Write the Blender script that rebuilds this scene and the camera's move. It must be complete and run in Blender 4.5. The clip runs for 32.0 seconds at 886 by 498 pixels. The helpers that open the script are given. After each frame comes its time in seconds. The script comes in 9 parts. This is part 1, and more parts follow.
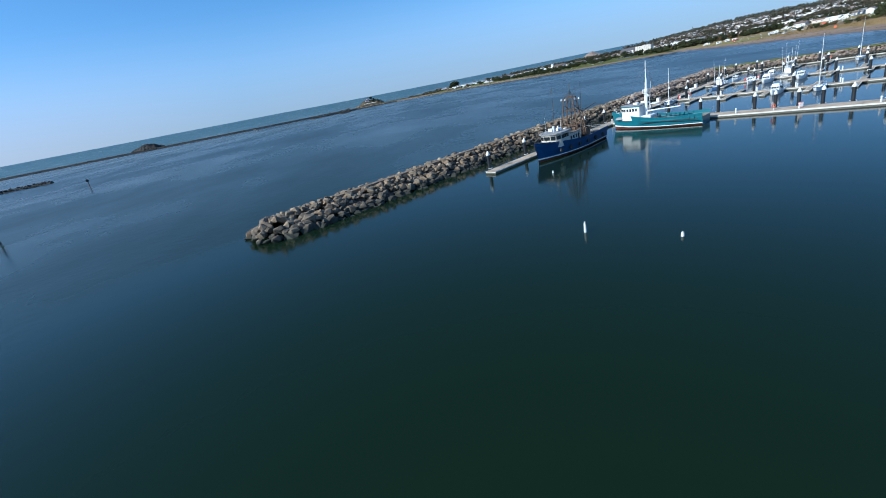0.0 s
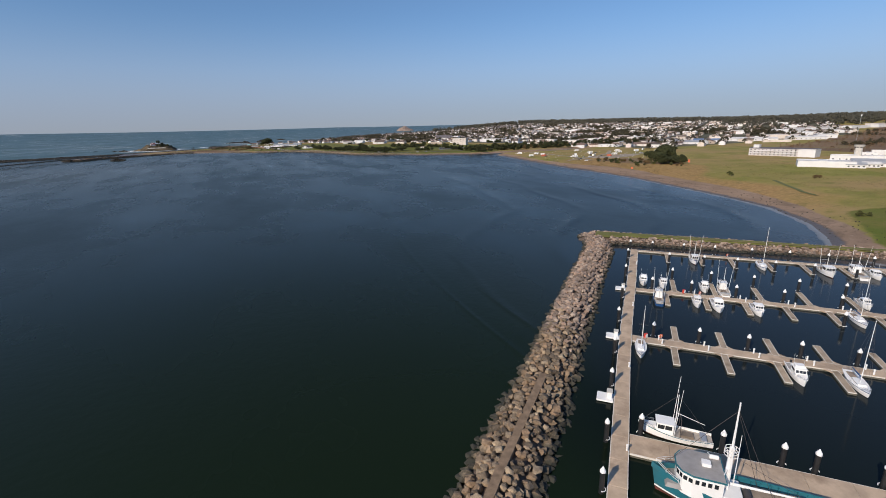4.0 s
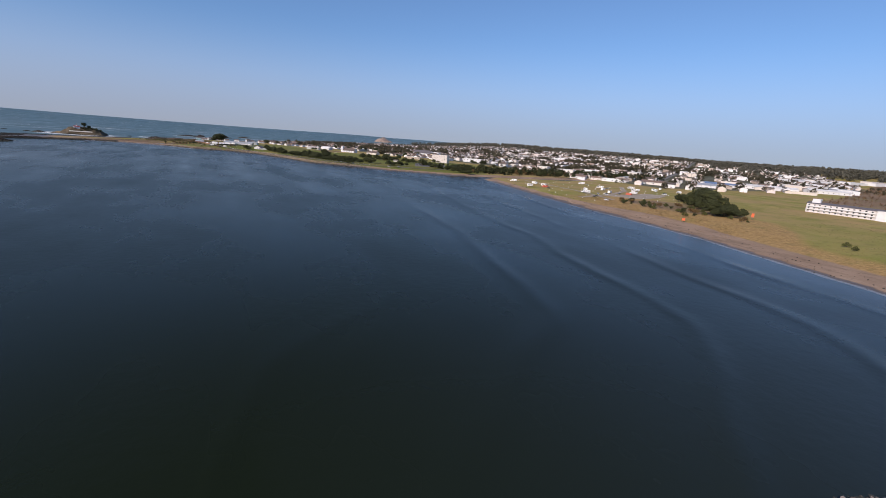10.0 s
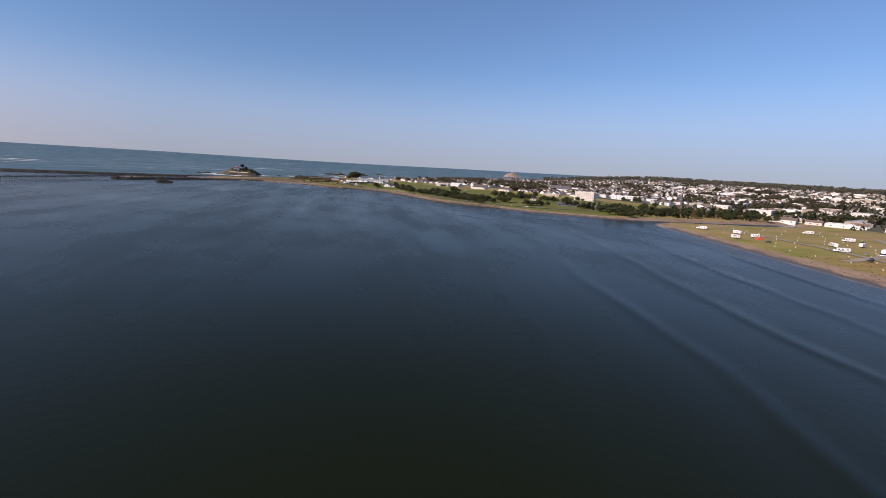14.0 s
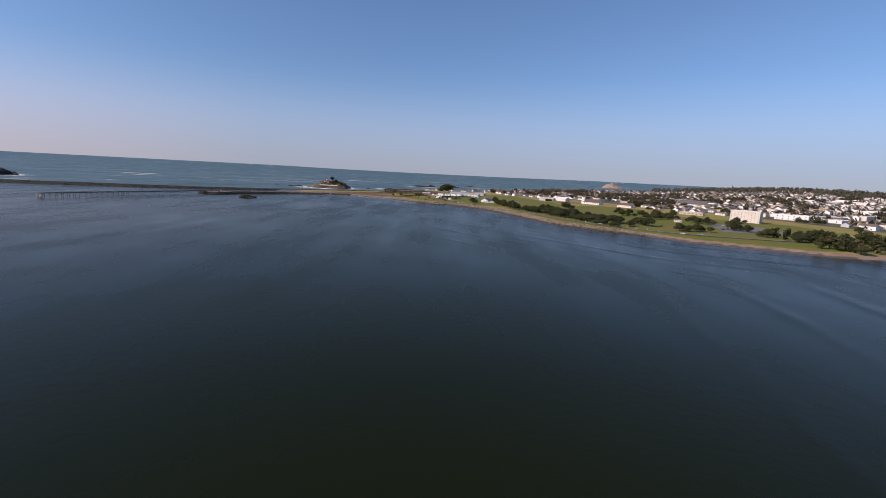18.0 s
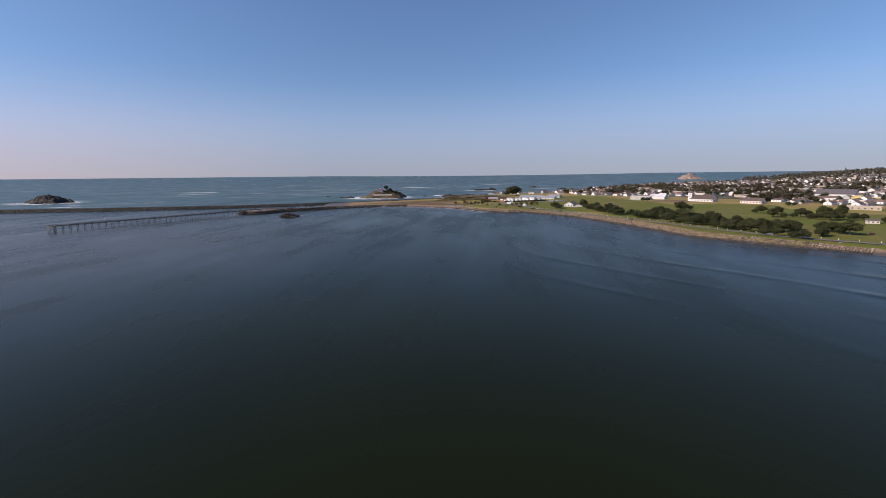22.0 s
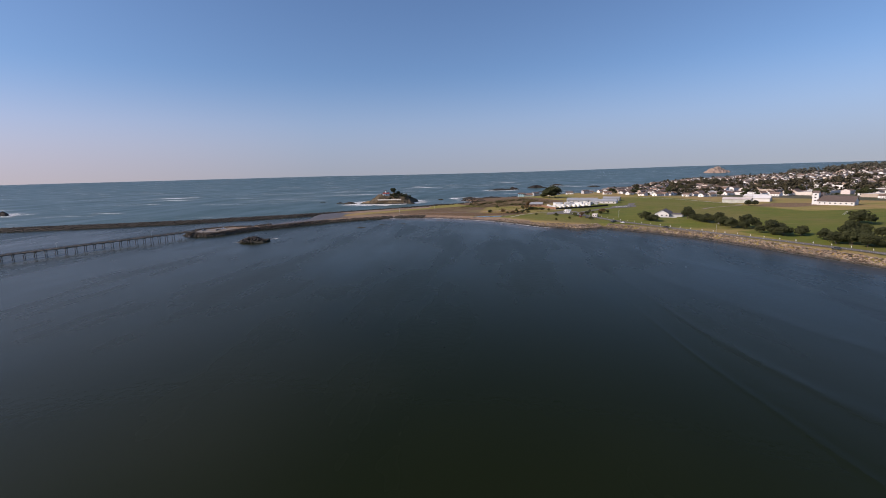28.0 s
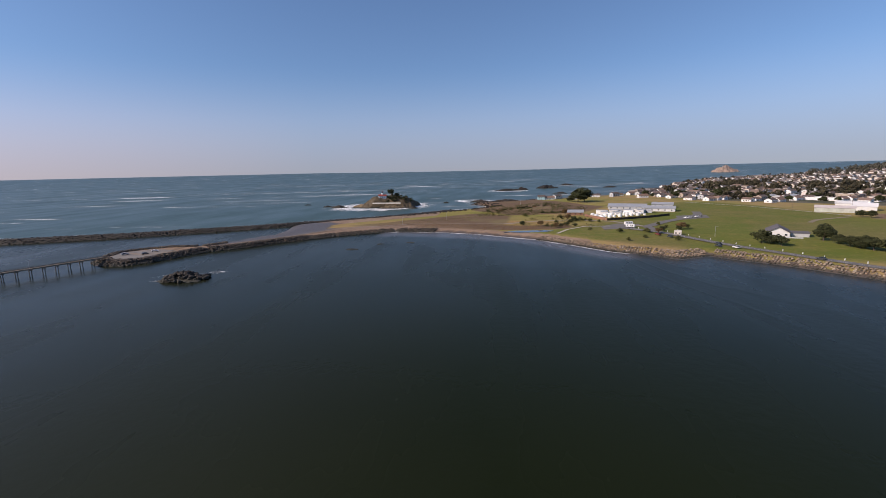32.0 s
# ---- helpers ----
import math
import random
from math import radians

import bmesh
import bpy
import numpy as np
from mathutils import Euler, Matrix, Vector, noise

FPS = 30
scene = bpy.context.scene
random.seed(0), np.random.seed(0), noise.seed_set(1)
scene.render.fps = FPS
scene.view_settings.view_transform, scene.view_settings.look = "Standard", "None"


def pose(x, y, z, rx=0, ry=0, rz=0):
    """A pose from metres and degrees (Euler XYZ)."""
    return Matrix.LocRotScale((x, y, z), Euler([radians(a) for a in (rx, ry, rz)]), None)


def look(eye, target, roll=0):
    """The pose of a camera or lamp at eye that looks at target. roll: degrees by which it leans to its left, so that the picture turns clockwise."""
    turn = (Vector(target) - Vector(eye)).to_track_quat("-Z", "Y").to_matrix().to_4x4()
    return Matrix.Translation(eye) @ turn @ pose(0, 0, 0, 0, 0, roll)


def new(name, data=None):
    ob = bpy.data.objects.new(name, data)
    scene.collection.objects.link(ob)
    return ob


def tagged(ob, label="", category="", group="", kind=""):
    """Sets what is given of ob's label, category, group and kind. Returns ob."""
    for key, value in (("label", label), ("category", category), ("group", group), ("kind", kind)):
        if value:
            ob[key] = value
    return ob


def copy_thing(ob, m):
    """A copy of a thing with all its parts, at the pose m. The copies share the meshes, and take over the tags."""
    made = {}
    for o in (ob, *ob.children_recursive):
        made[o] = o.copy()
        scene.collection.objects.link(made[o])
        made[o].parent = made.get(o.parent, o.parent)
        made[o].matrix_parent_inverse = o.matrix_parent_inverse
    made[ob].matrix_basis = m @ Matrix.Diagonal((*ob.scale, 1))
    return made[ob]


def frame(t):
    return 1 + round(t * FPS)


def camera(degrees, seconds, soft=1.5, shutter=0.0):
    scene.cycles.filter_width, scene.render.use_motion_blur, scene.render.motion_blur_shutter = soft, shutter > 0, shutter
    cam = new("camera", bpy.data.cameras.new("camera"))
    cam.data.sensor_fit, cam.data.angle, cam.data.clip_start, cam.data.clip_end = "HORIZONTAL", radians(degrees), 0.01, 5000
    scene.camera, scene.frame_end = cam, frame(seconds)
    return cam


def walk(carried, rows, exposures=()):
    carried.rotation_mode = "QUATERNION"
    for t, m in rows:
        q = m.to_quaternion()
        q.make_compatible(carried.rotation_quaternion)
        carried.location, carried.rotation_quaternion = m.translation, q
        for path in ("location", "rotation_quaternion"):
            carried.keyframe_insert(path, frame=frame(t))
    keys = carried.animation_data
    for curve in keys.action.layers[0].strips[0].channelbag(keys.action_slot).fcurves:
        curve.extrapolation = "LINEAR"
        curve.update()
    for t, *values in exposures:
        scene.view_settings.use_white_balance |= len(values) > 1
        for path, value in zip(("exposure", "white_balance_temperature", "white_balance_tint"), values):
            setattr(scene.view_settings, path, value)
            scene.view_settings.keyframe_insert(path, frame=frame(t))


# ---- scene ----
# camera and its flight
cam = camera(90.1, 32.0, soft=0.9)
PATH = [
    (0, (-12.484, -1.701, 21.283), (-12.531, 0.178, 20.598), -11.1),
    (0.5, (-15.775, 9.904, 25.993), (-15.626, 11.805, 25.39), -10.4),
    (1, (-17.641, 21.732, 31.394), (-17.317, 23.632, 30.862), -8.2),
    (1.5, (-18.195, 33.849, 37.014), (-17.824, 35.752, 36.521), -7.2),
    (2, (-17.681, 46.315, 42.488), (-17.243, 48.241, 42.177), -6.2),
    (2.5, (-16.307, 59.03, 47.524), (-15.758, 60.949, 47.399), -4.6),
    (3, (-14.741, 71.307, 52.038), (-14.042, 73.174, 51.879), -2.2),
    (3.5, (-13.052, 83.007, 55.537), (-12.323, 84.813, 55.081), -1.4),
    (5.5, (-1.53, 129.277, 52.577), (-0.386, 130.811, 51.994), 0.2),
    (6, (3.433, 141.19, 52.402), (4.666, 142.665, 51.854), 0.4),
    (6.5, (9.21, 153.201, 52.116), (10.496, 154.636, 51.579), 1.4),
    (7, (16.363, 165.314, 51.563), (17.648, 166.743, 51.01), 2.1),
    (7.5, (24.31, 177.521, 50.926), (25.58, 178.961, 50.366), 2.6),
    (8, (31.845, 189.762, 50.346), (33.101, 191.221, 49.803), 3.0),
    (8.5, (39.321, 202.04, 49.826), (40.525, 203.549, 49.303), 2.9),
    (9, (46.711, 214.677, 49.371), (47.816, 216.261, 48.852), 3.3),
    (9.5, (54.143, 227.658, 48.99), (55.161, 229.306, 48.492), 3.9),
    (10, (61.093, 240.964, 48.687), (62.024, 242.671, 48.219), 4.4),
    (10.5, (67.584, 254.601, 48.47), (68.427, 256.357, 48.015), 4.9),
    (11, (73.074, 268.573, 48.348), (73.862, 270.355, 47.897), 5.2),
    (11.5, (77.619, 282.871, 48.332), (78.365, 284.673, 47.889), 5.6),
    (12, (81.332, 297.479, 48.413), (82.039, 299.3, 47.984), 5.4),
    (12.5, (84.233, 312.379, 48.524), (84.876, 314.232, 48.132), 4.9),
    (13, (86.391, 327.559, 48.65), (86.949, 329.443, 48.274), 4.2),
    (13.5, (87.787, 343.016, 48.798), (88.265, 344.923, 48.43), 3.5),
    (14, (88.339, 358.747, 48.956), (88.751, 360.671, 48.598), 3.3),
    (14.5, (87.838, 374.759, 49.097), (88.192, 376.697, 48.751), 3.5),
    (16.5, (83.007, 442.162, 49.576), (83.17, 444.129, 49.252), 4.0),
    (17, (81.473, 458.848, 49.852), (81.593, 460.817, 49.521), 3.9),
    (17.5, (79.71, 475.511, 50.201), (79.781, 477.482, 49.866), 3.5),
    (18, (77.681, 492.162, 50.549), (77.713, 494.134, 50.216), 2.9),
    (18.5, (75.354, 508.8, 50.866), (75.347, 510.774, 50.54), 2.7),
    (19, (72.711, 525.43, 51.162), (72.655, 527.402, 50.837), 2.7),
    (19.5, (69.728, 542.056, 51.399), (69.636, 544.027, 51.071), 2.4),
    (20, (66.374, 558.692, 51.53), (66.256, 560.661, 51.202), 1.7),
    (20.5, (62.632, 575.348, 51.549), (62.499, 577.314, 51.206), 0.8),
    (21, (58.402, 592.031, 51.386), (58.231, 593.994, 51.04), 0.2),
    (21.5, (53.419, 608.741, 51.193), (53.225, 610.703, 50.856), -0.2),
    (22, (48.353, 625.475, 51.198), (48.135, 627.436, 50.871), -0.6),
    (22.5, (43.47, 642.218, 51.482), (43.241, 644.178, 51.16), -1.0),
    (23, (38.798, 658.931, 52.031), (38.56, 660.891, 51.71), -1.2),
    (23.5, (34.155, 675.591, 52.67), (33.914, 677.551, 52.353), -1.6),
    (24, (29.496, 692.186, 53.296), (29.254, 694.147, 52.987), -1.8),
    (24.5, (24.816, 708.699, 53.819), (24.572, 710.662, 53.521), -1.9),
    (25, (20.109, 725.121, 54.31), (19.868, 727.083, 54.007), -1.8),
    (25.5, (15.375, 741.441, 54.714), (15.136, 743.403, 54.404), -1.8),
    (27.5, (-3.841, 805.777, 54.595), (-4.072, 807.734, 54.253), -2.0),
    (28, (-8.708, 822.254, 54.524), (-8.94, 824.212, 54.187), -1.6),
    (28.5, (-13.603, 838.87, 54.544), (-13.829, 840.83, 54.221), -1.7),
    (29, (-18.528, 855.608, 54.64), (-18.753, 857.569, 54.321), -1.6),
    (29.5, (-23.486, 872.452, 54.795), (-23.707, 874.413, 54.466), -1.6),
    (30, (-28.481, 889.378, 55.008), (-28.698, 891.336, 54.664), -1.6),
    (30.5, (-33.518, 906.358, 55.288), (-33.733, 908.317, 54.943), -1.5),
    (31, (-38.602, 923.361, 55.676), (-38.807, 925.32, 55.33), -1.5),
    (31.5, (-43.736, 940.252, 56.26), (-43.941, 942.211, 55.913), -1.3),
    (32, (-48.918, 957.01, 57.09), (-49.114, 958.969, 56.741), -1.3),
]
walk(cam, [(t, look(eye, target, roll)) for t, eye, target, roll in PATH],
     exposures=[(0.0, 0.25, 5050, 0), (0.6, 0.18, 5750, 7), (1.2, 0.10, 5920, 10), (2.2, -0.12, 6150, 12), (3.0, -0.2, 6300, 13), (6.0, -0.04, 6350, 14), (9.0, -0.05, 6120, 17), (13.0, 0.02, 6480, 22), (20.0, -0.02, 6520, 21), (32.0, -0.06, 6560, 21)])

# ---- world, sun, exposure ----
SUN_AZ = math.atan2(-0.925, -0.38)      # compass angle from +y towards +x of the direction to the sun
SUN_EL = radians(32.5)
sun_dir = Vector((math.sin(SUN_AZ) * math.cos(SUN_EL), math.cos(SUN_AZ) * math.cos(SUN_EL), math.sin(SUN_EL)))
world = bpy.data.worlds.new("world")
scene.world = world
world.use_nodes = True
wn = world.node_tree.nodes
wl = world.node_tree.links
wn.clear()
sky = wn.new("ShaderNodeTexSky")
sky.sky_type = "NISHITA"
sky.sun_disc = False
sky.sun_elevation = SUN_EL
sky.sun_rotation = SUN_AZ
sky.altitude = 50.0
sky.air_density = 1.05
sky.dust_density = 0.6
sky.ozone_density = 4.6
bg = wn.new("ShaderNodeBackground")
bg.inputs["Strength"].default_value = 0.122
wo = wn.new("ShaderNodeOutputWorld")
tc = wn.new("ShaderNodeTexCoord")
lift = wn.new("ShaderNodeVectorMath")
lift.operation = "MULTIPLY_ADD"
lift.inputs[1].default_value = (1, 1, 0.95)
lift.inputs[2].default_value = (0, 0, 0.05)
wl.new(tc.outputs["Generated"], lift.inputs[0])
wl.new(lift.outputs[0], sky.inputs[0])
# sea haze: a soft grey-lavender veil that thins with height, a little warmer towards the sun
sep_w = wn.new("ShaderNodeSeparateXYZ")
wl.new(tc.outputs["Generated"], sep_w.inputs[0])
veil = wn.new("ShaderNodeValToRGB")
veil.color_ramp.interpolation = "EASE"
for e, (p, v) in zip([veil.color_ramp.elements[0], veil.color_ramp.elements[1]], ((0.0, 0.78), (0.22, 0.0))):
    e.position, e.color = p, (v, v, v, 1)
wl.new(sep_w.outputs[2], veil.inputs[0])
side = wn.new("ShaderNodeVectorMath")
side.operation = "DOT_PRODUCT"
side.inputs[1].default_value = (sun_dir.x, sun_dir.y, 0)
wl.new(tc.outputs["Generated"], side.inputs[0])
warm = wn.new("ShaderNodeMapRange")
warm.inputs[1].default_value, warm.inputs[2].default_value = -0.02, 0.45
wl.new(side.outputs["Value"], warm.inputs[0])
haze = wn.new("ShaderNodeMix")
haze.data_type = "RGBA"
haze.inputs[6].default_value = (3.25, 3.7, 4.75, 1)
haze.inputs[7].default_value = (4.9, 4.45, 5.2, 1)
wl.new(warm.outputs[0], haze.inputs[0])
murk = wn.new("ShaderNodeValToRGB")    # the lowest air is dimmer and greyer
murk.color_ramp.elements[0].position, murk.color_ramp.elements[0].color = 0.0, (0.86, 0.80, 0.74, 1)
murk.color_ramp.elements[1].position, murk.color_ramp.elements[1].color = 0.11, (1, 1, 1, 1)
wl.new(sep_w.outputs[2], murk.inputs[0])
dim = wn.new("ShaderNodeMix")
dim.data_type, dim.blend_type = "RGBA", "MULTIPLY"
dim.inputs[0].default_value = 1.0
wl.new(haze.outputs[2], dim.inputs[6])
wl.new(murk.outputs[0], dim.inputs[7])
air = wn.new("ShaderNodeMix")
air.data_type = "RGBA"
wl.new(veil.outputs[0], air.inputs[0])
clear = wn.new("ShaderNodeMix")         # clean dry air: a deeper blue than the model's own
clear.data_type, clear.blend_type = "RGBA", "MULTIPLY"
clear.inputs[0].default_value = 1.0
clear.inputs[7].default_value = (0.90, 1.0, 1.04, 1)
wl.new(sky.outputs[0], clear.inputs[6])
wl.new(clear.outputs[2], air.inputs[6])
wl.new(dim.outputs[2], air.inputs[7])
wl.new(air.outputs[2], bg.inputs[0])
wl.new(bg.outputs[0], wo.inputs[0])
sun_data = bpy.data.lights.new("sun", "SUN")
sun_data.energy = 4.9
sun_data.angle = radians(0.53)
sun_data.color = (1.0, 0.87, 0.70)
sun_ob = new("sun", sun_data)
sun_ob.matrix_world = look((-300, -300, 400), Vector((-300, -300, 400)) - sun_dir)

# ---- materials ----
def nodes_of(name):
    m = bpy.data.materials.new(name)
    m.use_nodes = True
    nt = m.node_tree
    b = nt.nodes["Principled BSDF"]
    return m, nt, b


def mix_col(nt, fac, a, b):
    n = nt.nodes.new("ShaderNodeMix")
    n.data_type = "RGBA"
    for sock, v in ((n.inputs[0], fac), (n.inputs[6], a), (n.inputs[7], b)):
        if isinstance(v, (int, float)):
            sock.default_value = v
        elif isinstance(v, tuple):
            sock.default_value = (*v, 1)
        else:
            nt.links.new(v, sock)
    return n.outputs[2]


def math_node(nt, op, a, b=0.0, c=0.0, clamp=False):
    n = nt.nodes.new("ShaderNodeMath")
    n.operation = op
    n.use_clamp = clamp
    for sock, v in zip(n.inputs, (a, b, c)):
        if isinstance(v, (int, float)):
            sock.default_value = v
        else:
            nt.links.new(v, sock)
    return n.outputs[0]


def ramp(nt, fac, stops):
    n = nt.nodes.new("ShaderNodeValToRGB")
    el = n.color_ramp.elements
    while len(el) < len(stops):
        el.new(0.5)
    for e, (p, c) in zip(el, stops):
        e.position = p
        e.color = (c, c, c, 1) if isinstance(c, (int, float)) else (*c, 1)
    nt.links.new(fac, n.inputs[0])
    return n.outputs[0]


def world_pos(nt, scale=(1, 1, 1), rot=0.0):
    g = nt.nodes.new("ShaderNodeNewGeometry")
    mp = nt.nodes.new("ShaderNodeMapping")
    mp.inputs["Scale"].default_value = scale
    mp.inputs["Rotation"].default_value = (0, 0, rot)
    nt.links.new(g.outputs["Position"], mp.inputs["Vector"])
    return mp.outputs[0]


def noise_tex(nt, vec, scale, detail=3.0, rough=0.55):
    n = nt.nodes.new("ShaderNodeTexNoise")
    n.inputs["Scale"].default_value = scale
    n.inputs["Detail"].default_value = detail
    n.inputs["Roughness"].default_value = rough
    nt.links.new(vec, n.inputs["Vector"])
    return n.outputs["Fac"]


def bump(nt, b, height, strength=0.4, dist=0.1):
    n = nt.nodes.new("ShaderNodeBump")
    n.inputs["Strength"].default_value = strength
    n.inputs["Distance"].default_value = dist
    nt.links.new(height, n.inputs["Height"])
    nt.links.new(n.outputs[0], b.inputs["Normal"])


def plain(name, col, rough=0.6, metal=0.0, vary=0.12, scale=1.5, dirt=0.0, dirt_col=(0.12, 0.09, 0.06), rand=0.0, island=False, bumps=0.0):
    """Painted or natural surface: base colour with mottling at two scales, optional grime, and a tone of its own per object."""
    m, nt, b = nodes_of(name)
    p = world_pos(nt)
    n1 = noise_tex(nt, p, scale, 4)
    n2 = noise_tex(nt, p, scale * 9, 2)
    dark = tuple(c * (1 - vary) for c in col)
    lite = tuple(min(1, c * (1 + vary)) for c in col)
    c = mix_col(nt, ramp(nt, n1, [(0.3, 0), (0.7, 1)]), dark, lite)
    c = mix_col(nt, math_node(nt, "MULTIPLY", n2, vary), c, tuple(v * 0.6 for v in col))
    if dirt:
        n3 = noise_tex(nt, p, scale * 0.45, 5, 0.7)
        c = mix_col(nt, math_node(nt, "MULTIPLY", ramp(nt, n3, [(0.5, 0), (0.72, 1)]), dirt), c, dirt_col)
    if rand:
        if island:
            r = nt.nodes.new("ShaderNodeNewGeometry").outputs["Random Per Island"]
        else:
            r = nt.nodes.new("ShaderNodeObjectInfo").outputs["Random"]
        hsv = nt.nodes.new("ShaderNodeHueSaturation")
        v = math_node(nt, "MULTIPLY_ADD", r, 2 * rand, 1 - rand)
        nt.links.new(v, hsv.inputs["Value"])
        nt.links.new(c, hsv.inputs["Color"])
        c = hsv.outputs[0]
    nt.links.new(c, b.inputs["Base Color"])
    b.inputs["Roughness"].default_value = rough
    b.inputs["Metallic"].default_value = metal
    if bumps:
        bump(nt, b, n2, 0.5, bumps)
    return m


def palette(name, cols, rough=0.7, island=True, vary=0.1, scale=0.6):
    """A surface whose colour is drawn from a palette, one for each loose piece or object."""
    m, nt, b = nodes_of(name)
    if island:
        r = nt.nodes.new("ShaderNodeNewGeometry").outputs["Random Per Island"]
    else:
        r = nt.nodes.new("ShaderNodeObjectInfo").outputs["Random"]
    n = nt.nodes.new("ShaderNodeValToRGB")
    n.color_ramp.interpolation = "CONSTANT"
    el = n.color_ramp.elements
    while len(el) < len(cols):
        el.new(0.5)
    for i, (e, c) in enumerate(zip(el, cols)):
        e.position = i / len(cols)
        e.color = (*c, 1)
    nt.links.new(r, n.inputs[0])
    p = world_pos(nt)
    n1 = noise_tex(nt, p, scale, 4)
    c = mix_col(nt, math_node(nt, "MULTIPLY", ramp(nt, n1, [(0.35, 0), (0.7, 1)]), vary * 2.5), n.outputs[0], (0.16, 0.14, 0.11))
    nt.links.new(c, b.inputs["Base Color"])
    b.inputs["Roughness"].default_value = rough
    return m


def rock_material(name, low, high, wet=1.2, island=True):
    """Quarry stone: tone per block, mottled, with the dark weed and wet band that the tide leaves near the water."""
    m, nt, b = nodes_of(name)
    if island:
        r = nt.nodes.new("ShaderNodeNewGeometry").outputs["Random Per Island"]
    else:
        r = nt.nodes.new("ShaderNodeObjectInfo").outputs["Random"]
    p = world_pos(nt)
    n1 = noise_tex(nt, p, 1.1, 5, 0.65)
    n2 = noise_tex(nt, p, 6.0, 3)
    mid = tuple(0.5 * (x + y) for x, y in zip(low, high))
    c = mix_col(nt, ramp(nt, r, [(0.0, 0), (0.4, 1)]), tuple(v * 0.6 for v in low), (mid[0] * 0.80, mid[1] * 0.80, mid[2] * 0.84))
    c = mix_col(nt, ramp(nt, r, [(0.42, 0), (0.58, 1)]), c, (mid[0] * 1.02, mid[1] * 0.88, mid[2] * 0.80))
    c = mix_col(nt, ramp(nt, r, [(0.66, 0), (1.0, 1)]), c, high)
    c = mix_col(nt, ramp(nt, n1, [(0.35, 0), (0.65, 0.55)]), c, tuple(v * 0.45 for v in low))
    c = mix_col(nt, ramp(nt, n2, [(0.55, 0), (0.75, 0.4)]), c, tuple(min(1, v * 1.3) for v in high))
    sep = nt.nodes.new("ShaderNodeSeparateXYZ")
    g = nt.nodes.new("ShaderNodeNewGeometry")
    nt.links.new(g.outputs["Position"], sep.inputs[0])
    h = math_node(nt, "MULTIPLY_ADD", n1, -1.2, sep.outputs[2])
    tide = ramp(nt, math_node(nt, "DIVIDE", h, wet, clamp=True), [(0.0, 1), (0.6, 0.0)])
    c = mix_col(nt, tide, c, (0.035, 0.034, 0.024))
    nt.links.new(c, b.inputs["Base Color"])
    b.inputs["Roughness"].default_value = 0.85
    bump(nt, b, n2, 0.6, 0.08)
    return m


def foliage(name, col, vary=0.35):
    m, nt, b = nodes_of(name)
    r = nt.nodes.new("ShaderNodeNewGeometry").outputs["Random Per Island"]
    o = nt.nodes.new("ShaderNodeObjectInfo").outputs["Random"]
    f = math_node(nt, "MULTIPLY_ADD", r, 0.7, math_node(nt, "MULTIPLY", o, 0.3))
    c = mix_col(nt, f, tuple(v * (1 - vary) for v in col), (col[0] * (1 + vary * 1.3), col[1] * (1 + vary), col[2] * (1 + vary * 0.3)))
    nt.links.new(c, b.inputs["Base Color"])
    b.inputs["Roughness"].default_value = 0.75
    b.inputs["Specular IOR Level"].default_value = 0.2
    return m


M_ROCK = rock_material("riprap_stone", (0.225, 0.168, 0.128), (0.47, 0.375, 0.295), wet=1.5)
# a darker, browner stone for the breakwater's outer stretch
M_ROCK_TIP = rock_material("brown_riprap_stone", (0.128, 0.094, 0.060), (0.44, 0.345, 0.230), wet=2.2)
M_ROCK_ONE = rock_material("brown_riprap_stone_single", (0.128, 0.094, 0.060), (0.44, 0.345, 0.230), wet=2.2, island=False)
M_ROCK_PALE = rock_material("shore_stone", (0.155, 0.120, 0.084), (0.46, 0.375, 0.275))
M_ROCK_DARK = rock_material("sea_stack_stone", (0.017, 0.014, 0.011), (0.052, 0.042, 0.030), wet=3.0)
M_ROCK_SPIT = rock_material("spit_armour_stone", (0.040, 0.032, 0.024), (0.115, 0.092, 0.066), wet=2.6)
M_RUBBLE = plain("rubble_core", (0.135, 0.098, 0.072), 0.95, vary=0.4, scale=0.9, bumps=0.2)
M_DARKCORE = plain("weathered_dark_core", (0.045, 0.040, 0.033), 0.95, vary=0.4, scale=0.7, bumps=0.2)
M_CONC = plain("dock_concrete", (0.49, 0.375, 0.265), 0.85, vary=0.2, scale=0.35, dirt=0.7, dirt_col=(0.21, 0.145, 0.095))
M_CRESTPATH = plain("crest_path", (0.235, 0.165, 0.105), 0.95, vary=0.35, scale=0.7, dirt=0.5, dirt_col=(0.10, 0.07, 0.045), bumps=0.1)
M_CONC2 = plain("pale_concrete", (0.55, 0.52, 0.46), 0.85, vary=0.12, scale=0.5, dirt=0.3)
M_FINGER = plain("worn_finger_deck", (0.38, 0.30, 0.215), 0.85, vary=0.25, scale=0.5, dirt=0.8, dirt_col=(0.11, 0.075, 0.04))


